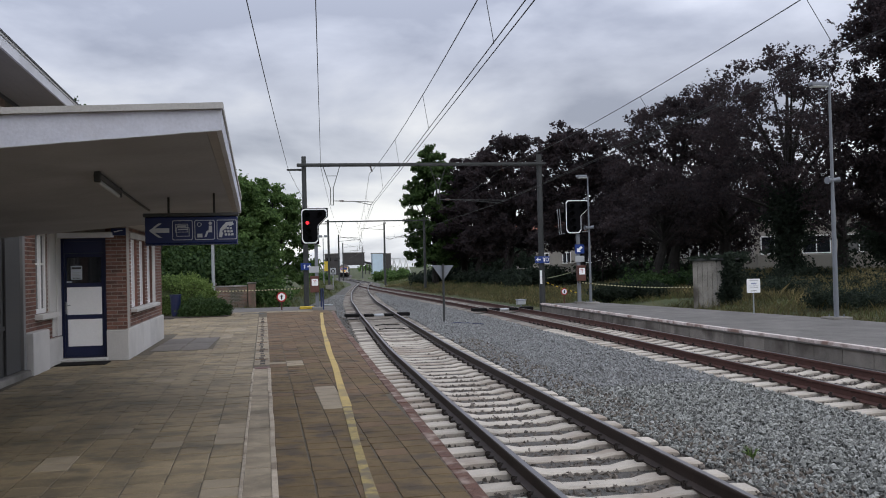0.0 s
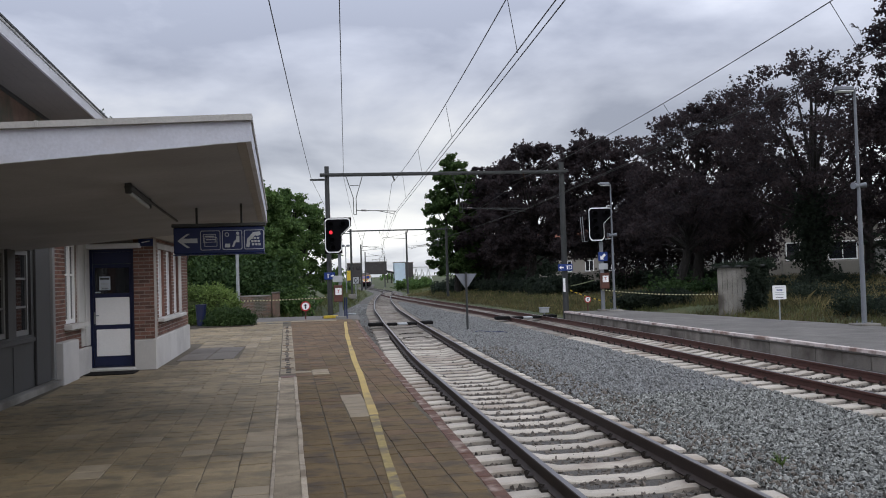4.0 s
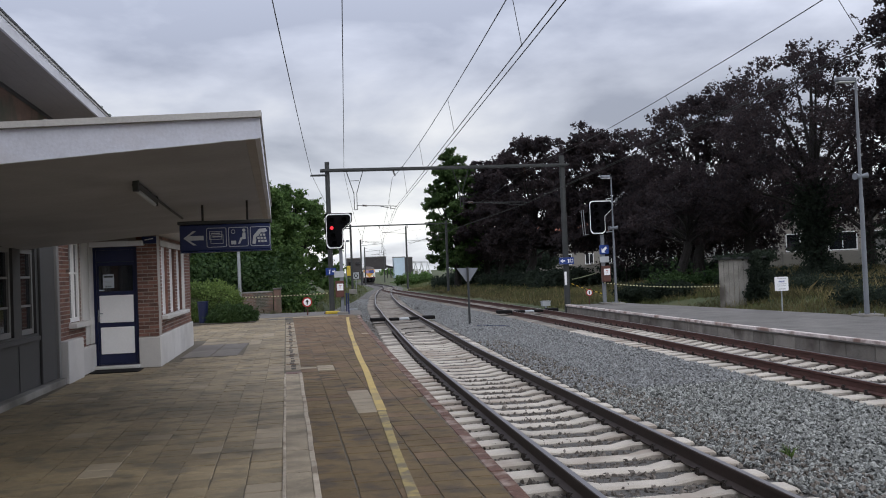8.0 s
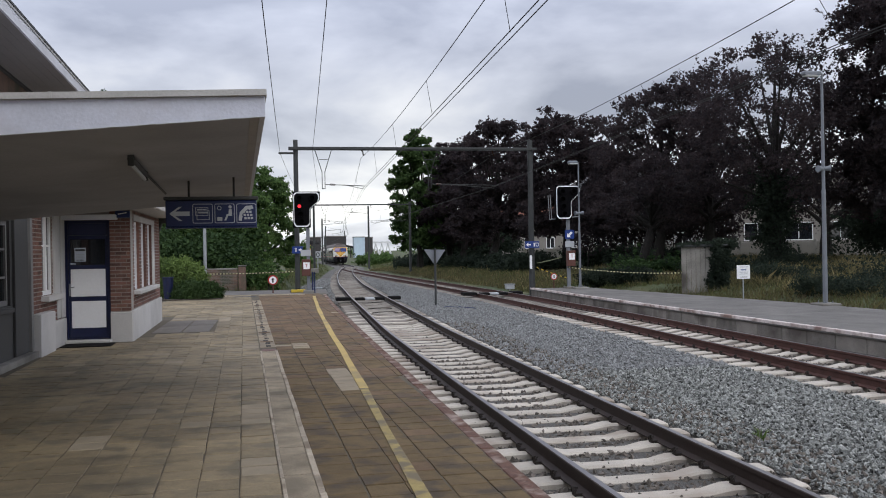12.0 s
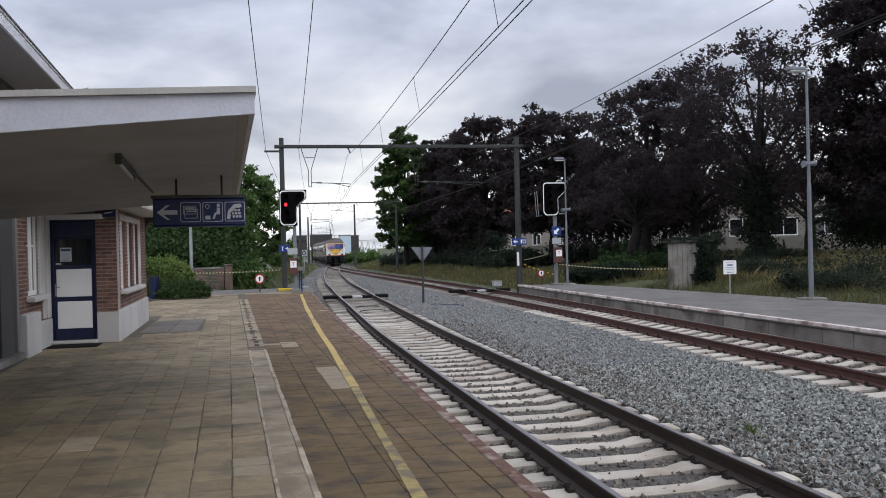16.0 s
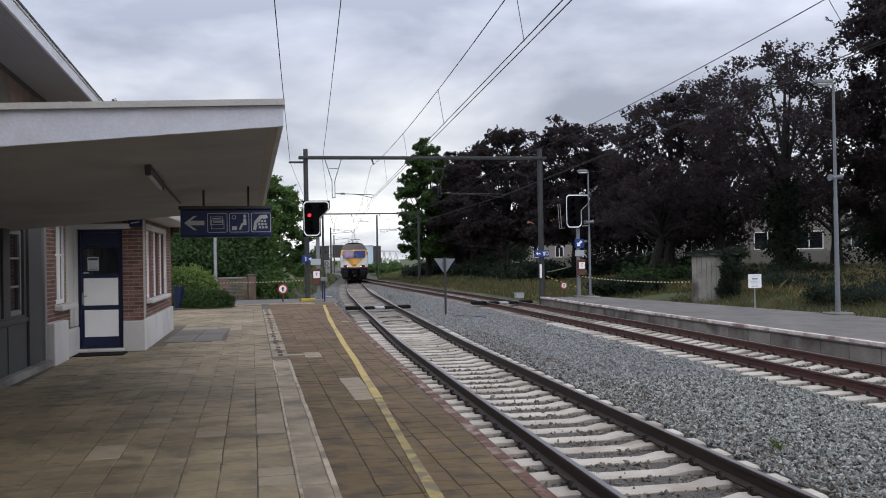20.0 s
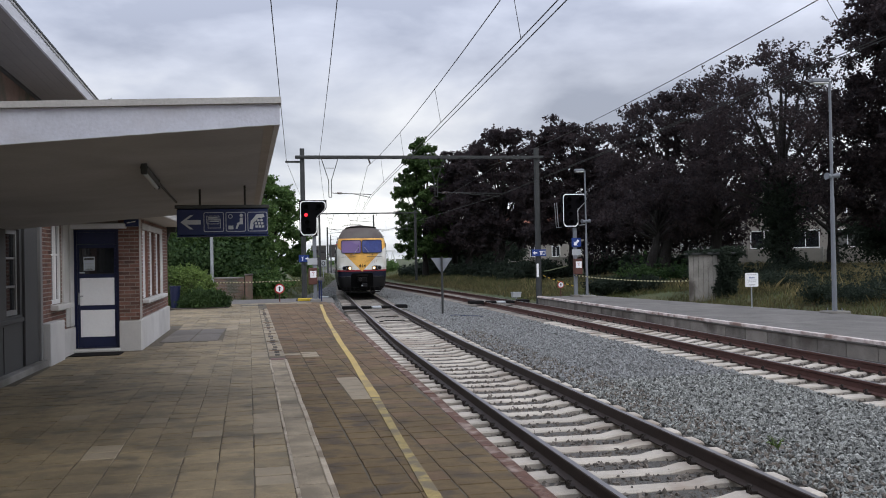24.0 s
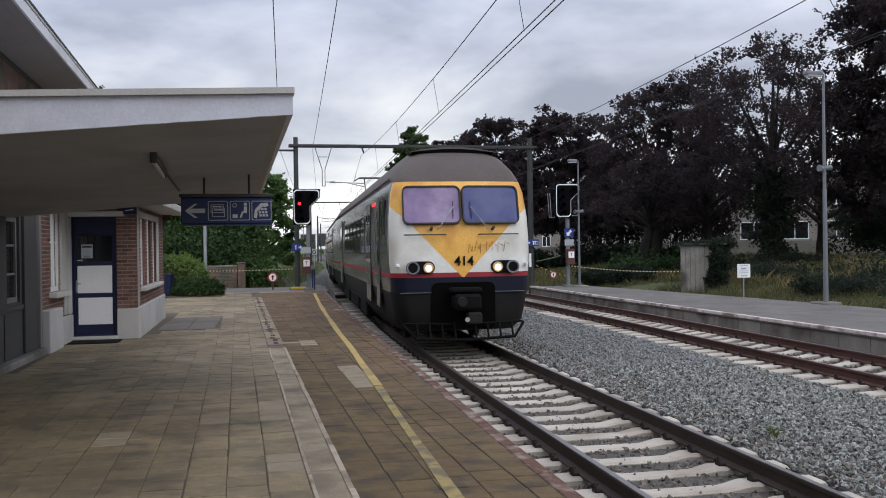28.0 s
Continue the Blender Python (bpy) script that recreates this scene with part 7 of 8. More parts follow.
# ---- the train ----
TRAIN_GREY = material("grey_train_side_paint", (0.150, 0.155, 0.143), 0.2, spread=0.14, grain=1.2, fine=30, bump=0.05, tint=(0.105, 0.108, 0.098), tint_at=0.57)
TRAIN_WHITE = material("white_train_paint", (0.76, 0.755, 0.71), 0.35, spread=0.12, grain=3.0, fine=30, bump=0.05, tint=(0.62, 0.60, 0.53), tint_at=0.55)
TRAIN_YELLOW = material("orange_yellow_train_paint", (0.84, 0.46, 0.085), 0.35, spread=0.16, grain=3.5, fine=30, bump=0.05, tint=(0.66, 0.31, 0.05), tint_at=0.56)
TRAIN_BLUE = material("navy_train_paint", (0.007, 0.009, 0.024), 0.5, spec=0.25, spread=0.15, grain=1.5, fine=30, bump=0.05)
TRAIN_RED = material("red_train_stripe", (0.30, 0.016, 0.026), 0.5, spread=0.1, grain=2, fine=30, bump=0.05)
TRAIN_ROOF = material("dusty_grey_roof", (0.098, 0.080, 0.074), 0.7, spread=0.2, grain=1.5, fine=30, bump=0.1, tint=(0.13, 0.115, 0.105), tint_at=0.56)
TRAIN_BLACK = material("sooty_black_valance", (0.009, 0.0085, 0.0085), 0.9, spec=0.1, spread=0.2, grain=2, fine=40, bump=0.15)
# the blotches in both pane colours paint in reflections on the tinted glass
SCREEN_GLASS = material("violet_windscreen_with_reflection", (0.36, 0.28, 0.42), 0.15, spread=0.2, grain=1.8, fine=8, bump=0.04, spec=0.4, tint=(0.17, 0.11, 0.26), tint_at=0.50)
SCREEN_GLASS_BLUE = material("blue_windscreen_with_reflection", (0.032, 0.050, 0.20), 0.2, spread=0.25, grain=2.5, fine=8, bump=0.04, spec=0.3, tint=(0.075, 0.095, 0.24), tint_at=0.54)

# recess and intake are flat plates; their dark depth is put into this black
TRAIN_PIT = material("recess_depth_black", (0.004, 0.004, 0.004), 0.95, spec=0.05, spread=0.2)
LAMP_BOWL = material("frosted_lamp_bowl", (0.60, 0.46, 0.26), 0.3, spread=0.2, grain=20)
TRAIN_VALANCE = material("black_grey_valance", (0.012, 0.012, 0.013), 0.75, spec=0.25, spread=0.3, grain=2.5, fine=40, bump=0.15, tint=(0.020, 0.018, 0.016), tint_at=0.56)
SCRAWL = material("faded_brown_scrawl", (0.36, 0.19, 0.07), 0.7, spread=0.3, grain=10)
HALF = 1.415
# height above the rail, half-width, setback of the front, corner depth
LEVELS = [(0.38, 1.172, 0.16, 0.61), (0.55, 1.313, 0.05, 0.56), (1.13, 1.414, 0.0, 0.51), (1.41, 1.434, 0.0, 0.48), (1.50, 1.434, 0.0, 0.46), (1.722, 1.454, 0.02, 0.44), (2.148, 1.454, 0.05, 0.42), (2.56, 1.444, 0.12, 0.4), (2.64, 1.435, 0.138, 0.4), (2.72, 1.427, 0.155, 0.4), (2.80, 1.418, 0.173, 0.4), (3.05, 1.392, 0.23, 0.4), (3.27, 1.335, 0.32, 0.42), (3.50, 1.225, 0.46, 0.48), (3.72, 1.06, 0.70, 0.56), (3.88, 0.84, 1.0, 0.61), (3.97, 0.52, 1.35, 0.56), (4.0, 0.121, 1.6, 0.18)]
LEN = 24.4
NOSE = -4.1


def body_shell(cab):
    """The coach body as rings of one outline each: front with rounded corners, side walls, flat rear."""
    bm = bmesh.new()
    grid = []
    for z, w, y, c in LEVELS:
        w *= 0.9725
        z += 0.055 * min(max((z - 3.3) / 0.5, 0.0), 1.0)
        front = NOSE + (y if cab else 0.0)
        c = c if cab else 0.06
        flat = max(w - 0.30, 0.05) if cab else w - 0.05
        xv = min(max((z - 1.39) / 1.17, 0.0), 1.0) * flat
        xs = [xv * k / 4 for k in range(5)] + [xv + (flat - xv) * k / 3 for k in range(1, 4)]
        pts = [(x, front + 0.05 * (x / max(flat, 0.1)) ** 2 * (1 if cab else 0)) for x in xs]
        bow = pts[-1][1]
        for a in (22, 45, 68, 90):
            pts.append((flat + (w - flat) * math.sin(radians(a)), bow + c * (1 - math.cos(radians(a)))))
        rear = NOSE + LEN
        for k in range(1, 9):
            pts.append((w, bow + c + (rear - bow - c) * k / 8))
        pts.append((0, rear))
        half = [bm.verts.new((x, yy, z)) for x, yy in pts]
        last = len(pts) - 1
        other = [v if k in (0, last) else bm.verts.new((-x, yy, z)) for k, ((x, yy), v) in enumerate(zip(pts, half))]
        grid.append((half, other))
    for (ra, oa), (rb, ob_), lo in zip(grid, grid[1:], LEVELS):
        z = lo[0]
        for a, b in ((ra, rb), (oa, ob_)):
            for k in range(len(a) - 1):
                quad = []
                for v in (a[k], a[k + 1], b[k + 1], b[k]):
                    if v not in quad:
                        quad.append(v)
                if len({tuple(np.round(v.co, 5)) for v in quad}) < 3:
                    continue
                # the yellow's slanting lower edge runs round the corner
                step = 7 + round((z - 2.56) / 0.08)
                if cab and 2.55 < z < 2.79 and k == step and len(quad) == 4:
                    for tri, index in (((quad[0], quad[1], quad[2]), 1), ((quad[0], quad[2], quad[3]), 2)):
                        f = bm.faces.new(tri)
                        f.smooth, f.material_index = True, index
                    continue
                f = bm.faces.new(quad)
                f.smooth = True
                if z < 1.12:
                    f.material_index = 5
                elif z < 1.40:
                    f.material_index = 3 if k < 10 and cab else 0
                elif z < 1.49:
                    f.material_index = 2 if cab and k < 4 else 4
                elif z < 2.55:
                    f.material_index = (2 if k < 4 else 1) if cab and k < 10 else 0
                elif cab and z < 2.79 and step < k < 10:
                    f.material_index = 1
                elif z < 3.26:
                    f.material_index = 2 if cab and k < 10 else 0
                else:
                    f.material_index = 6
    top, bot = grid[-1], grid[0]
    bm.faces.new(top[0] + top[1][-2:0:-1])
    bm.faces.new(bot[0] + bot[1][-2:0:-1])
    bmesh.ops.remove_doubles(bm, verts=bm.verts[:], dist=1e-4)
    bmesh.ops.recalc_face_normals(bm, faces=bm.faces[:])
    return mesh_from("body", bm, [TRAIN_GREY, TRAIN_WHITE, TRAIN_YELLOW, TRAIN_BLUE, TRAIN_RED, TRAIN_VALANCE, TRAIN_ROOF])


def side_panel(y0, y1, z0, z1, out, depth, s):
    """A flat rounded panel on the side s of the coach."""
    bm = plate(rounded(y0, y1, z0, z1, 0.07), depth)
    bmesh.ops.transform(bm, matrix=Matrix(((0, -s, 0, s * out), (1, 0, 0, 0), (0, 0, 1, 0), (0, 0, 0, 1))), verts=bm.verts[:])
    bmesh.ops.recalc_face_normals(bm, faces=bm.faces[:])
    return bm


def side_ring(y0, y1, z0, z1, w, out, depth, s):
    bm = ring_plate(rounded(y0, y1, z0, z1, 0.08), rounded(y0 + w, y1 - w, z0 + w, z1 - w, 0.06), depth)
    bmesh.ops.transform(bm, matrix=Matrix(((0, -s, 0, s * out), (1, 0, 0, 0), (0, 0, 1, 0), (0, 0, 0, 1))), verts=bm.verts[:])
    bmesh.ops.recalc_face_normals(bm, faces=bm.faces[:])
    return bm


def build_bogie(car, y):
    b = part("bogie", box(-1.0, 1.0, y - 1.7, y + 1.7, 0.42, 0.62, 0.04), TRAIN_BLACK, car, "black bogie frame")
    for s in (-1, 1):
        part("side_frame", box(s * 1.02 - 0.06, s * 1.02 + 0.06, y - 1.75, y + 1.75, 0.36, 0.60, 0.03), TRAIN_BLACK, b)
        for w in (-1.25, 1.25):
            bm = rod((s * 0.675, y + w, 0.46), (s * 0.82, y + w, 0.46), 0.46, sides=28)
            rod((s * 0.82, y + w, 0.46), (s * 0.98, y + w, 0.46), 0.14, sides=14, bm=bm)
            part("wheel", bm, RAIL_SIDE, b, "worn steel wheel")
            part("spring", rod((s * 1.02, y + w, 0.60), (s * 1.02, y + w, 0.80), 0.10, sides=12), TRAIN_BLACK, b)


def build_front(car):
    """The cab face: windscreens, lamps, rails, wipers, number, coupling and guard."""
    lean = math.degrees(math.atan2(0.20, 0.75))
    for s, mat, lab in ((-1, SCREEN_GLASS, "pale violet tinted windscreen, reflections painted in"), (1, SCREEN_GLASS_BLUE, "blue tinted windscreen, reflections painted in")):
        cx = s * 0.582
        m = Matrix.Translation((cx, NOSE + 0.050, 2.43)) @ pose(0, 0, 0, -lean + 1.0, 0, s * 2.5)
        out = rounded(-0.565, 0.565, 0.0, 0.77, 0.12)
        inn = rounded(-0.537, 0.537, 0.028, 0.742, 0.10)
        fr = part("windscreen", ring_plate(out, inn, 0.06, m @ pose(0, -0.03, 0)), BLACK, car, "windscreen in a black rubber frame")
        part("pane", plate(rounded(-0.541, 0.541, 0.024, 0.746, 0.11), 0.012, m @ pose(0, -0.002, 0)), mat, fr, lab)
        # wiper: arm and blade
        base, tip = m @ Vector((-s * 0.12, -0.10, -0.10)), m @ Vector((-s * 0.42, -0.06, 0.34))
        wp = part("wiper", sweep([m @ Vector((-s * 0.10, 0.0, -0.10)), base, tip], 0.011, 5), GALV, car, "windscreen wiper resting on the glass")
        part("blade", sweep([m @ Vector((-s * 0.40, -0.05, 0.10)), m @ Vector((-s * 0.41, -0.05, 0.44))], 0.010, 5), BLACK, wp)
        part("wiper_pivot", rod(m @ Vector((s * 0.02, 0.05, -0.09)), m @ Vector((s * 0.02, -0.06, -0.09)), 0.030, sides=10), BLACK, car)
        part("grab_rail", sweep([(s * 0.32, NOSE + 0.04, 2.23), (s * 0.34, NOSE - 0.03, 2.23), (s * 1.10, NOSE + 0.01, 2.23), (s * 1.12, NOSE + 0.08, 2.23)], 0.014, 6), STEEL_DARK, car, "grab rail below the windscreen")
        hp = part("lamp_panel", plate(rounded(s * 0.825 - 0.275, s * 0.825 + 0.275, 1.478, 1.722, 0.12), 0.06, pose(0, NOSE - 0.015, 0)), TRAIN_BLACK, car, "dark oval lamp housing")
        bm = ring_plate([(s * 0.975 + 0.125 * math.cos(a), 1.60 + 0.125 * math.sin(a)) for a in np.linspace(0, 6.283, 25)[:-1]], [(s * 0.975 + 0.095 * math.cos(a), 1.60 + 0.095 * math.sin(a)) for a in np.linspace(0, 6.283, 25)[:-1]], 0.05, pose(0, NOSE - 0.055, 0))
        part("lamp_ring", bm, LAMP_GREY, hp)
        part("tail_lamp", rod((s * 0.975, NOSE - 0.04, 1.60), (s * 0.975, NOSE + 0.02, 1.60), 0.094, sides=24), TRAIN_BLACK, hp, "unlit lamp")
        part("headlamp", rod((s * 0.675, NOSE - 0.048, 1.60), (s * 0.675, NOSE + 0.02, 1.60), 0.098, sides=24), LAMP_BOWL, hp, "pale headlamp bowl")
        part("bulb", rod((s * 0.675, NOSE - 0.056, 1.59), (s * 0.675, NOSE - 0.05, 1.59), 0.062, 0.062, 20), HEADLIGHT, hp, "lit warm headlamp")
        part("step_lamp", box(s * 1.26 - 0.03, s * 1.26 + 0.03, NOSE + 0.0, NOSE + 0.16, 1.62, 1.68, 0.006), SIGN_WHITE, car)
        part("lower_line", box(min(s * 0.62, s * 1.22), max(s * 0.62, s * 1.22), NOSE - 0.006, NOSE + 0.05, 1.115, 1.13), TRAIN_GREY, car)
    part("number", letters("414", 0.255, 0.004, 0.004), TRAIN_BLACK, car, "black painted figures", m=pose(0.02, NOSE - 0.012, 1.71))
    # faded scrawl on the paint
    rng = random.Random(4)
    for k in range(7):
        x = 0.12 + 0.115 * k
        z0 = 1.85 + rng.uniform(0, 0.06)
        part("scrawl", sweep([(x, NOSE + 0.022, z0), (x + rng.uniform(0.0, 0.05), NOSE + 0.022, z0 + 0.19), (x + rng.uniform(0.04, 0.11), NOSE + 0.026, z0 + rng.uniform(0.0, 0.15)), (x + rng.uniform(0.08, 0.13), NOSE + 0.026, z0 + rng.uniform(0.1, 0.2))], 0.0055, 4), SCRAWL, car)
    # roof intake and rim
    arc = np.linspace(-1, 1, 15)
    slot = [(0.84 * u, 0.0) for u in arc] + [(0.84 * u, 0.075 * (1 - u * u)) for u in arc[-2:0:-1]]
    rim = [(0.88 * u, 0.075 * (1 - u * u) - 0.004) for u in arc] + [(0.88 * u, 0.105 * (1 - u * u) + 0.004) for u in arc[::-1]]
    part("roof_intake", plate(slot, 0.4, pose(0, NOSE + 0.93, 3.905, -10)), TRAIN_PIT, car, "dark air intake slot in the roof's brow")
    part("intake_lip", plate(rim, 0.5, pose(0, NOSE + 0.915, 3.905, -6)), TRAIN_ROOF, car, "grey rim over the intake")
    # coupling in its recess
    part("coupling_recess", plate(rounded(-0.62, 0.62, 0.42, 1.31, 0.12), 0.08, pose(0, NOSE - 0.012, 0)), TRAIN_PIT, car, "flat black plate for the dark recess round the coupling")
    cp = part("coupling", box(-0.26, 0.26, NOSE - 0.50, NOSE - 0.06, 0.80, 1.10, 0.05), TRAIN_BLACK, car, "heavy automatic coupling")
    part("coupling_hood", box(-0.30, 0.30, NOSE - 0.36, NOSE - 0.05, 1.12, 1.22, 0.03), TRAIN_BLACK, cp)
    part("coupling_cone", rod((-0.12, NOSE - 0.56, 0.96), (-0.12, NOSE - 0.44, 0.96), 0.085, 0.115, 16), TRAIN_VALANCE, cp)
    part("electric_box", box(-0.02, 0.26, NOSE - 0.52, NOSE - 0.30, 0.54, 0.76, 0.03), TRAIN_VALANCE, cp)
    part("coupling_badge", rod((-0.03, NOSE - 0.535, 0.63), (-0.03, NOSE - 0.52, 0.63), 0.045, sides=16), GALV, cp, "small pale disc")
    # guard of round bars
    gd = part("guard", sweep([(-1.18, NOSE + 0.02, 0.52), (-0.95, NOSE - 0.22, 0.27), (0.0, NOSE - 0.28, 0.23), (0.95, NOSE - 0.22, 0.27), (1.18, NOSE + 0.02, 0.52)], 0.028, 8), TRAIN_BLACK, car, "black bar guard above the rails")
    part("guard_bar", sweep([(-1.15, NOSE - 0.02, 0.54), (-0.25, NOSE - 0.10, 0.52)], 0.022, 6), TRAIN_BLACK, gd)
    part("guard_bar", sweep([(0.25, NOSE - 0.10, 0.52), (1.15, NOSE - 0.02, 0.54)], 0.022, 6), TRAIN_BLACK, gd)
    for x in (-0.92, -0.68, -0.44, -0.2, 0.2, 0.44, 0.68, 0.92):
        part("guard_bar", sweep([(x, NOSE - 0.23, 0.25), (x, NOSE - 0.06, 0.54)], 0.020, 6), TRAIN_BLACK, gd)
    for s in (-1, 1):
        part("guard_strut", sweep([(s * 0.5, NOSE - 0.05, 0.48), (s * 0.5, NOSE + 0.5, 0.55)], 0.03, 6), TRAIN_BLACK, gd)


def build_car(cab, label):
    car = thing("train_coach", pose(0, 200, 0), label, "train coach", "coaches of the train")
    part("body", body_shell(cab), None, car, "painted coach body")
    part("underframe", box(-1.15, 1.15, NOSE + 1.2, NOSE + LEN - 0.4, 0.30, 0.60, 0.05), TRAIN_BLACK, car, "black underfloor equipment")
    for k, (a, b) in enumerate(((3.0, 5.2), (6.0, 9.5), (10.5, 13.0))):
        for s in (-1, 1):
            part("equipment_box", box(s * 1.0 - 0.3, s * 0.975 + 0.3, a, b, 0.18, 0.62, 0.04), TRAIN_BLACK, car)
    for y in (0.0, 17.0):
        build_bogie(car, y)
    out = HALF + 0.004
    for s in (-1, 1):
        if cab:
            cw = part("cab_window", side_ring(NOSE + 0.95, NOSE + 1.65, 2.25, 3.0, 0.05, out, 0.03, s), BLACK, car, "cab side window")
            part("pane", side_panel(NOSE + 0.99, NOSE + 1.61, 2.29, 2.96, out - 0.004, 0.012, s), DARK_GLASS, cw)
        doors = ((NOSE + 2.0, NOSE + 2.7), (NOSE + 4.2, NOSE + 5.5), (12.4, 13.7)) if cab else ((-2.6, -1.3), (8.0, 9.3), (16.8, 18.1))
        for a, b in doors:
            d = part("door", side_panel(a, b, 0.75, 3.05, out - 0.002, 0.03, s), TRAIN_GREY, car, "grey coach door")
            n = 1 if b - a < 1 else 2
            for k in range(n):
                u = a + (b - a) * k / n
                part("pane", side_panel(u + 0.14, u + (b - a) / n - 0.14, 1.65, 2.8, out + 0.004, 0.014, s), DARK_GLASS, d)
            part("seal", box(min(s * (out - 0.01), s * (out + 0.002)), max(s * (out - 0.01), s * (out + 0.002)), a - 0.03, a, 0.75, 3.05), BLACK, d)
        y = NOSE + 6.1 if cab else -0.7
        while y + 1.25 < (12.0 if cab else 19.5):
            if cab or not (7.0 < y < 9.4 or 15.8 < y < 18.2):
                w = part("window", side_ring(y, y + 1.22, 1.85, 2.80, 0.04, out, 0.02, s), BLACK, car, "coach window in a dark frame")
                part("pane", side_panel(y + 0.03, y + 1.19, 1.88, 2.77, out - 0.003, 0.012, s), DARK_GLASS, w)
                part("vent_bar", side_panel(y + 0.04, y + 1.18, 2.44, 2.47, out + 0.003, 0.01, s), BLACK, w)
            y += 1.50
        part("gutter", box(min(s * 1.28, s * 1.32), max(s * 1.28, s * 1.32), NOSE + 0.9, NOSE + LEN - 0.1, 3.35, 3.38), TRAIN_ROOF, car)
    for y in (4.0, 9.0, 13.5):
        part("roof_box", box(-0.55, 0.55, y, y + 2.2, 3.96, 4.19, 0.05), TRAIN_ROOF, car)
    part("gangway", box(-0.55, 0.55, NOSE + LEN, NOSE + LEN + 0.35, 0.9, 3.2, 0.06), BLACK, car, "black rubber gangway")
    return car


def build_pantograph(car, y):
    p = part("pantograph", box(-0.6, 0.6, y - 0.6, y + 0.6, 3.98, 4.04, 0.02), STEEL_DARK, car, "raised pantograph")
    for s in (-1, 1):
        for t in (-0.5, 0.5):
            part("insulator", rod((s * 0.5, y + t, 3.84), (s * 0.5, y + t, 3.98), 0.05, sides=8), CERAMIC, p)
        part("lower_arm", sweep([(s * 0.35, y - 0.5, 4.03), (s * 0.28, y + 0.75, 4.42)], 0.028, 6), STEEL_DARK, p)
        part("upper_arm", sweep([(s * 0.28, y + 0.75, 4.42), (s * 0.40, y - 0.3, 4.80)], 0.022, 6), STEEL_DARK, p)
    part("collector", sweep([(-0.80, y - 0.3, 4.68), (-0.58, y - 0.3, 4.81), (0.58, y - 0.3, 4.81), (0.80, y - 0.3, 4.68)], 0.026, 6), STEEL_DARK, p)
    part("collector", sweep([(-0.58, y + 0.0, 4.81), (0.58, y + 0.0, 4.81)], 0.026, 6), STEEL_DARK, p)


lead = build_car(True, "grey and white train coach with an orange-yellow cab face, headlamps lit")
build_front(lead)
build_pantograph(lead, 14.8)
part("display", box(-1.392, -1.33, NOSE + 2.6, NOSE + 4.0, 2.955, 3.02, 0.01), RED_DISPLAY, lead, "red lit destination display")
second = build_car(False, "grey train coach with a row of dark windows")
third = copy_thing(second, pose(0, 230, 0))


def car_pose(y_nose):
    """The coach along the track's centre line, by a point behind its nose and its rear bogie."""
    ya, yb = y_nose + 0.6, y_nose + 21.1
    a, b = (Vector((track_a(y), y, rail_z(y))) for y in (ya, yb))
    turn = math.degrees(math.atan2(b.x - a.x, b.y - a.y))
    return pose(*a.lerp(b, 3.5 / 20.5), math.degrees(math.atan2(b.z - a.z, 20.5)), 0, -turn)


# seconds and the place of the cab's face along the line
TRAIN_TIMES = [(0.0, 292), (1.5, 277.5), (3.0, 263.0), (5.5, 239.3), (8.0, 216.0), (10.0, 196.8), (12.0, 177.0), (14.0, 155.2), (16.0, 133.8), (17.0, 123.2), (18.0, 112.6), (19.0, 102.2), (20.0, 91.8), (21.0, 81.4), (22.0, 71.0), (23.0, 60.6), (24.0, 50.5), (25.0, 41.4), (25.5, 37.1), (26.0, 32.9), (26.5, 28.7), (27.0, 24.6), (27.5, 20.7), (28.0, 16.85)]


def motions():
    walk(lead, [(t, car_pose(y)) for t, y in TRAIN_TIMES])
    walk(second, [(t, car_pose(y + 24.8)) for t, y in TRAIN_TIMES])
    walk(third, [(t, car_pose(y + 49.6)) for t, y in TRAIN_TIMES])


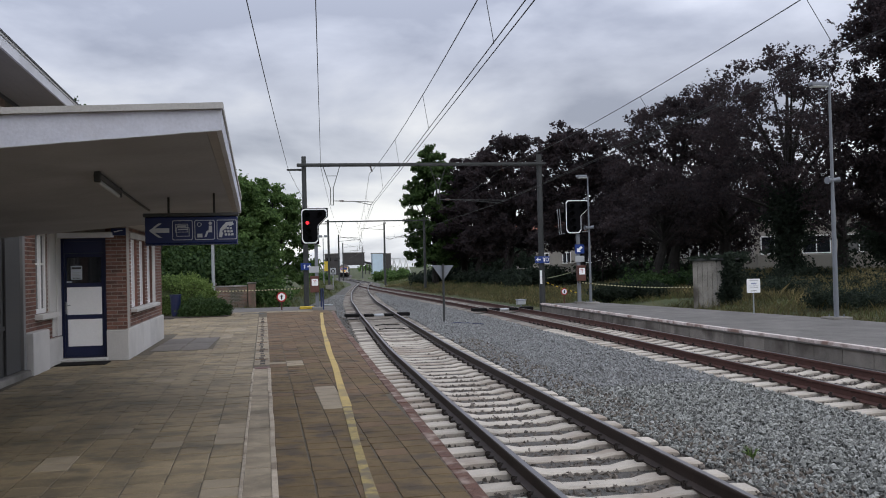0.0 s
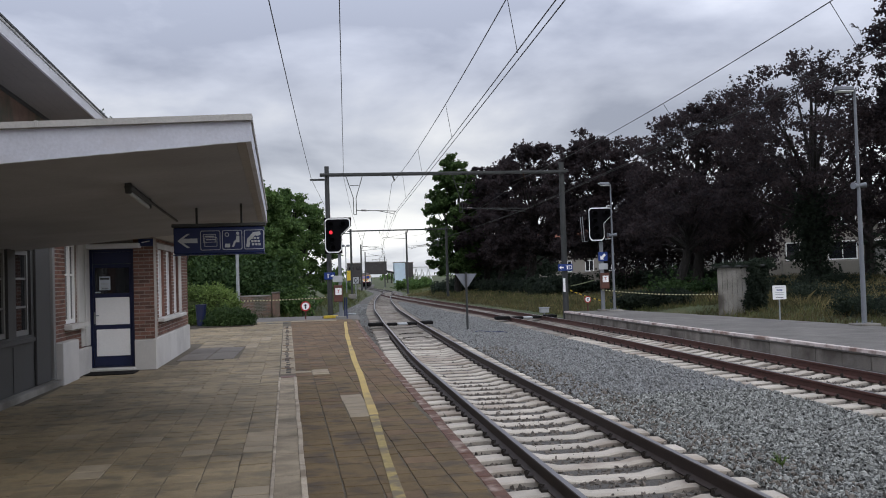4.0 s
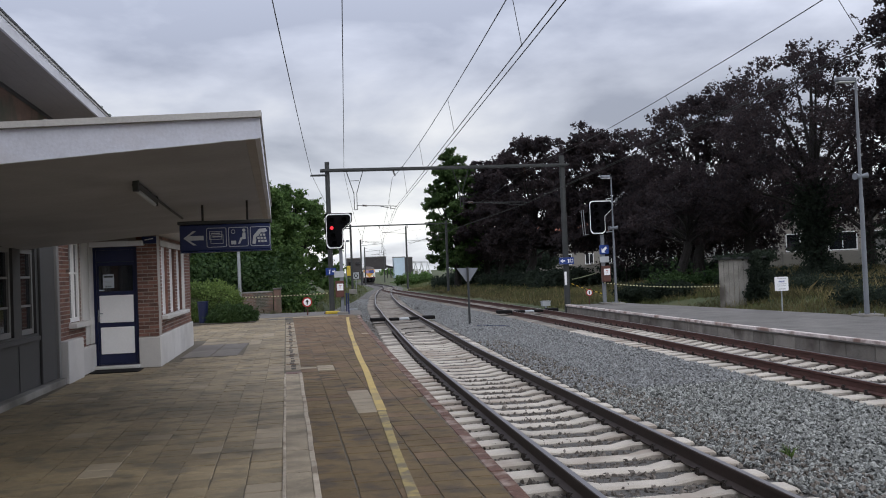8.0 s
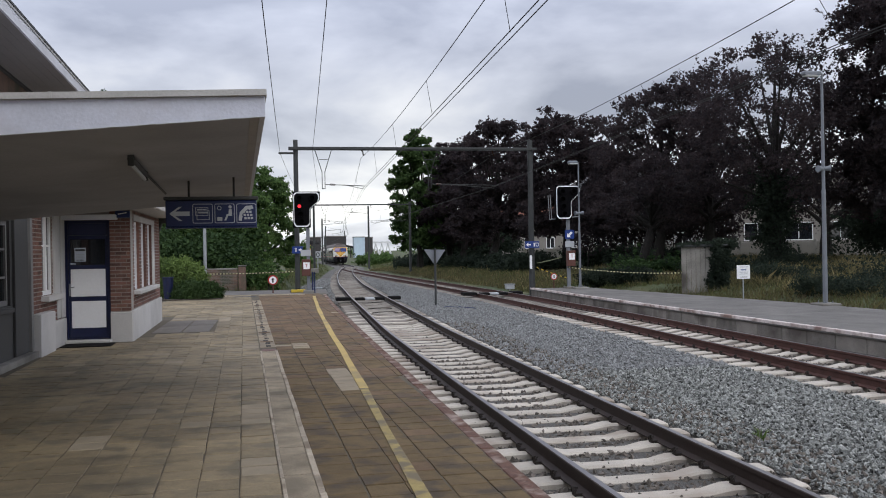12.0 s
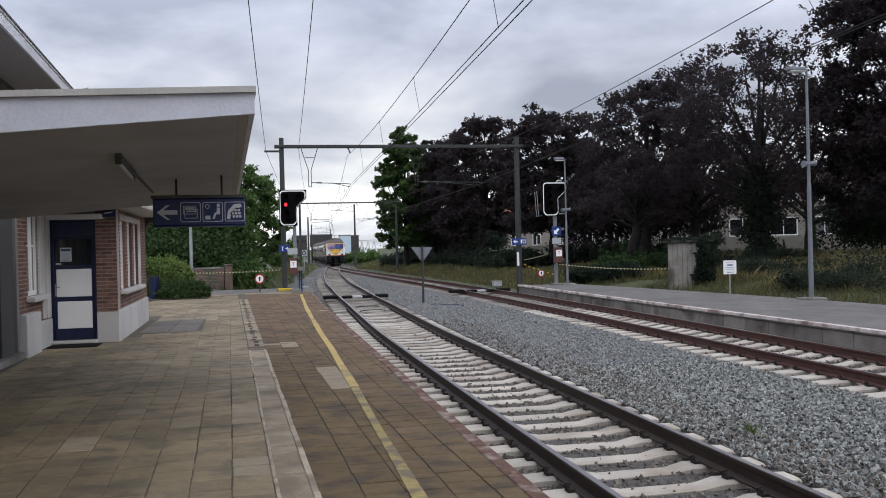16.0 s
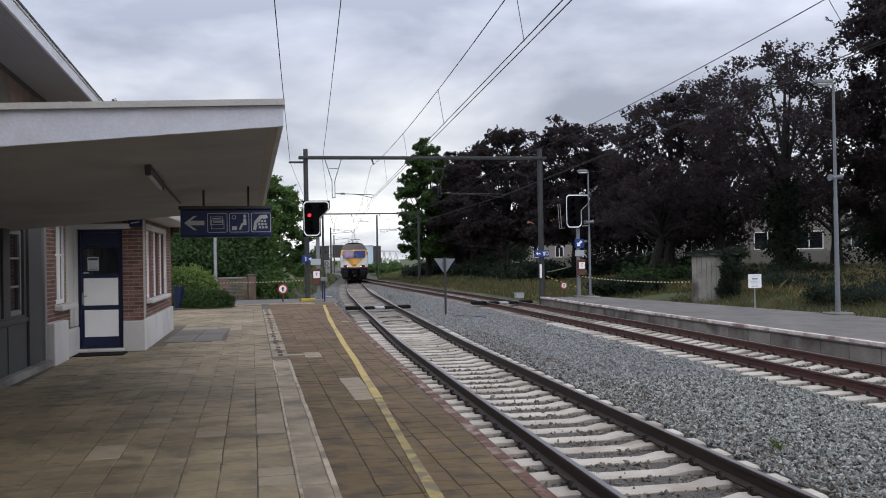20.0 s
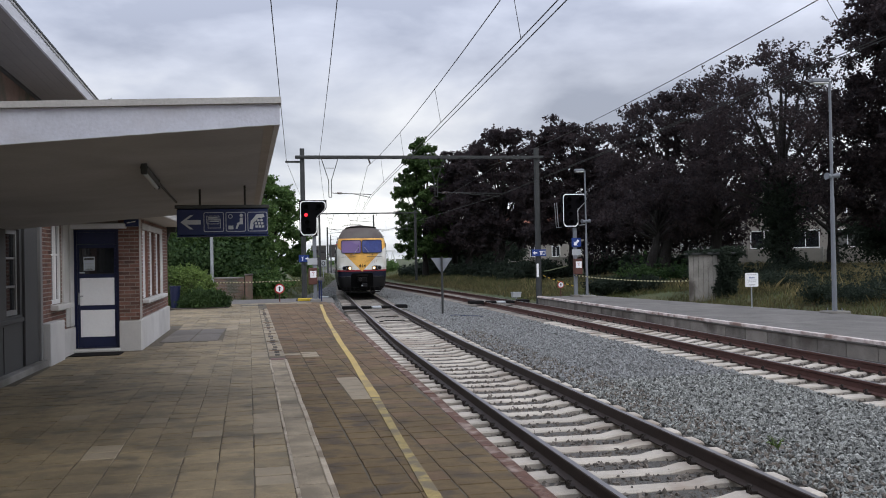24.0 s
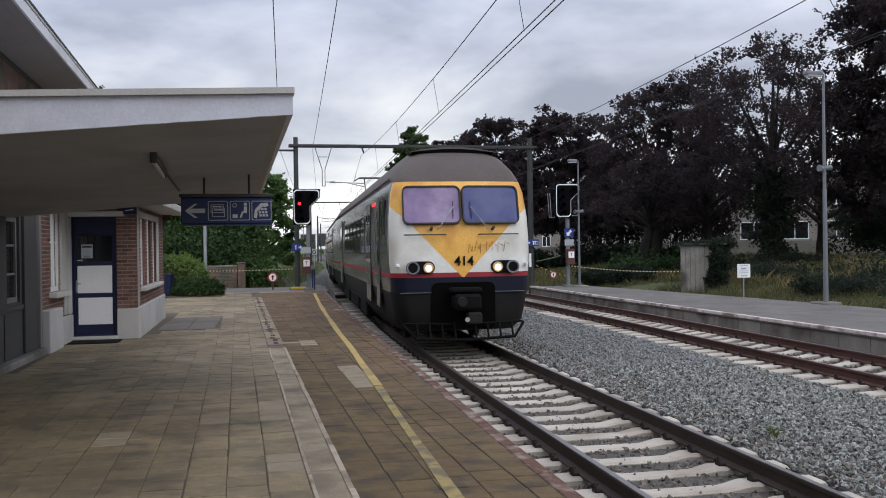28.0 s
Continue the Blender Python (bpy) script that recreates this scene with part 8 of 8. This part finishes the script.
# ---- paving slabs ----
def pave():
    rng = random.Random(12)
    pieces = [mesh_from("paving_slab", box(-0.1468, 0.1468, -0.1468, 0.1468, -0.04, 0.0, 0.005), mat) for mat in (PAVER, PAVER_RED, PAVER_PALE, PAVER_RUST)]
    rest = {0: [], 1: [], 2: [], 3: []}
    count = 0
    shift = {i: rng.uniform(0, 0.29) for i in range(-19, 8)}
    pale = [(-2.68, -2.34, 11.15, 13.2), (-3.80, -3.50, 9.3, 10.2), (-1.92, -1.69, 15.4, 15.55), (-4.02, -3.72, 16.55, 17.2), (-3.10, -2.82, 16.2, 16.9), (-3.46, -3.12, 16.5, 16.9), (-2.0, -1.77, 24.95, 25.15), (-4.95, -4.7, 20.2, 24.6), (-6.3, -5.0, 24.0, 24.4), (-4.75, -4.45, 26, 27), (-6.6, -2.2, 36.0, 36.55)]
    step = 0.30
    y = -9.0
    while y < PLATFORM_END - 0.2:
        row = rng.uniform(-0.012, 0.012)
        for i in range(-19, 8):
            # columns run along the platform; the gutter splits them
            x = (-3.42 if i < 0 else -3.13) + step * (i + 0.5)
            off = shift[i]
            yy = y + off + row
            xx = x + paving_x(yy)
            room = near_edge(yy) - 0.145 - (xx - 0.147)
            wide = min(1.0, room / 0.294)
            if wide < 0.2 or xx - 0.15 < WX - 0.05:
                continue
            if yy > 18.2 and xx < -6.05 and yy < 25.6:
                continue
            if 20.1 < yy < 23.7 and -6.15 < xx < -4.75:
                continue
            kind = 1 if i >= 0 else 0
            if any(a - 0.03 < xx < b + 0.03 and c - 0.05 < yy < d + 0.05 for a, b, c, d in pale):
                kind = 2
            elif (i == -1 and 4 < yy < 10.5 and rng.random() < 0.18) or (i < 0 and rng.random() < 0.03):
                kind = 2
            elif i >= 0 and rng.random() < (yy - 9) / 14 + (0.25 if xx > near_edge(yy) - 0.8 else 0):
                kind = 3
            tilt = (rng.gauss(0, 0.35), rng.gauss(0, 0.35), 1.66 + rng.gauss(0, 0.3))
            m = pose(xx - 0.147 * (1 - wide) + rng.uniform(-0.004, 0.004), yy + rng.uniform(-0.004, 0.004), rng.uniform(-0.002, 0.0012), *tilt) @ Matrix.Diagonal((wide * (rng.uniform(0.992, 1.003) if i < 0 or i % 3 else 0.965), rng.uniform(0.955, 0.995) if i < 0 else rng.uniform(0.988, 1.002), 1, 1))
            if 4.8 < yy < 12.6 and -5.2 < xx < -1.6 and count < 300:
                part("paving_slab", pieces[kind], None, platform, m=m)
                count += 1
            else:
                rest[kind].append(m)
        y += 0.30
    cube = np.array([(x, y, z) for z in (-0.03, 0.0) for y in (-0.1468, 0.1468) for x in (-0.1468, 0.1468)])
    quads = np.array([(4, 5, 7, 6), (0, 1, 5, 4), (1, 3, 7, 5), (3, 2, 6, 7), (2, 0, 4, 6)])
    for kind, mats in rest.items():
        if not mats:
            continue
        a = np.array([np.array(m) for m in mats])
        v = np.einsum("nij,kj->nki", a[:, :3, :3], cube) + a[:, None, :3, 3]
        f = (quads[None] + 8 * np.arange(len(mats))[:, None, None]).reshape(-1, 4)
        part("paving", raw_mesh("paving", v.reshape(-1, 3), f, (PAVER, PAVER_RED, PAVER_PALE, PAVER_RUST)[kind]), None, platform, kind="stuff")


pave()


motions()
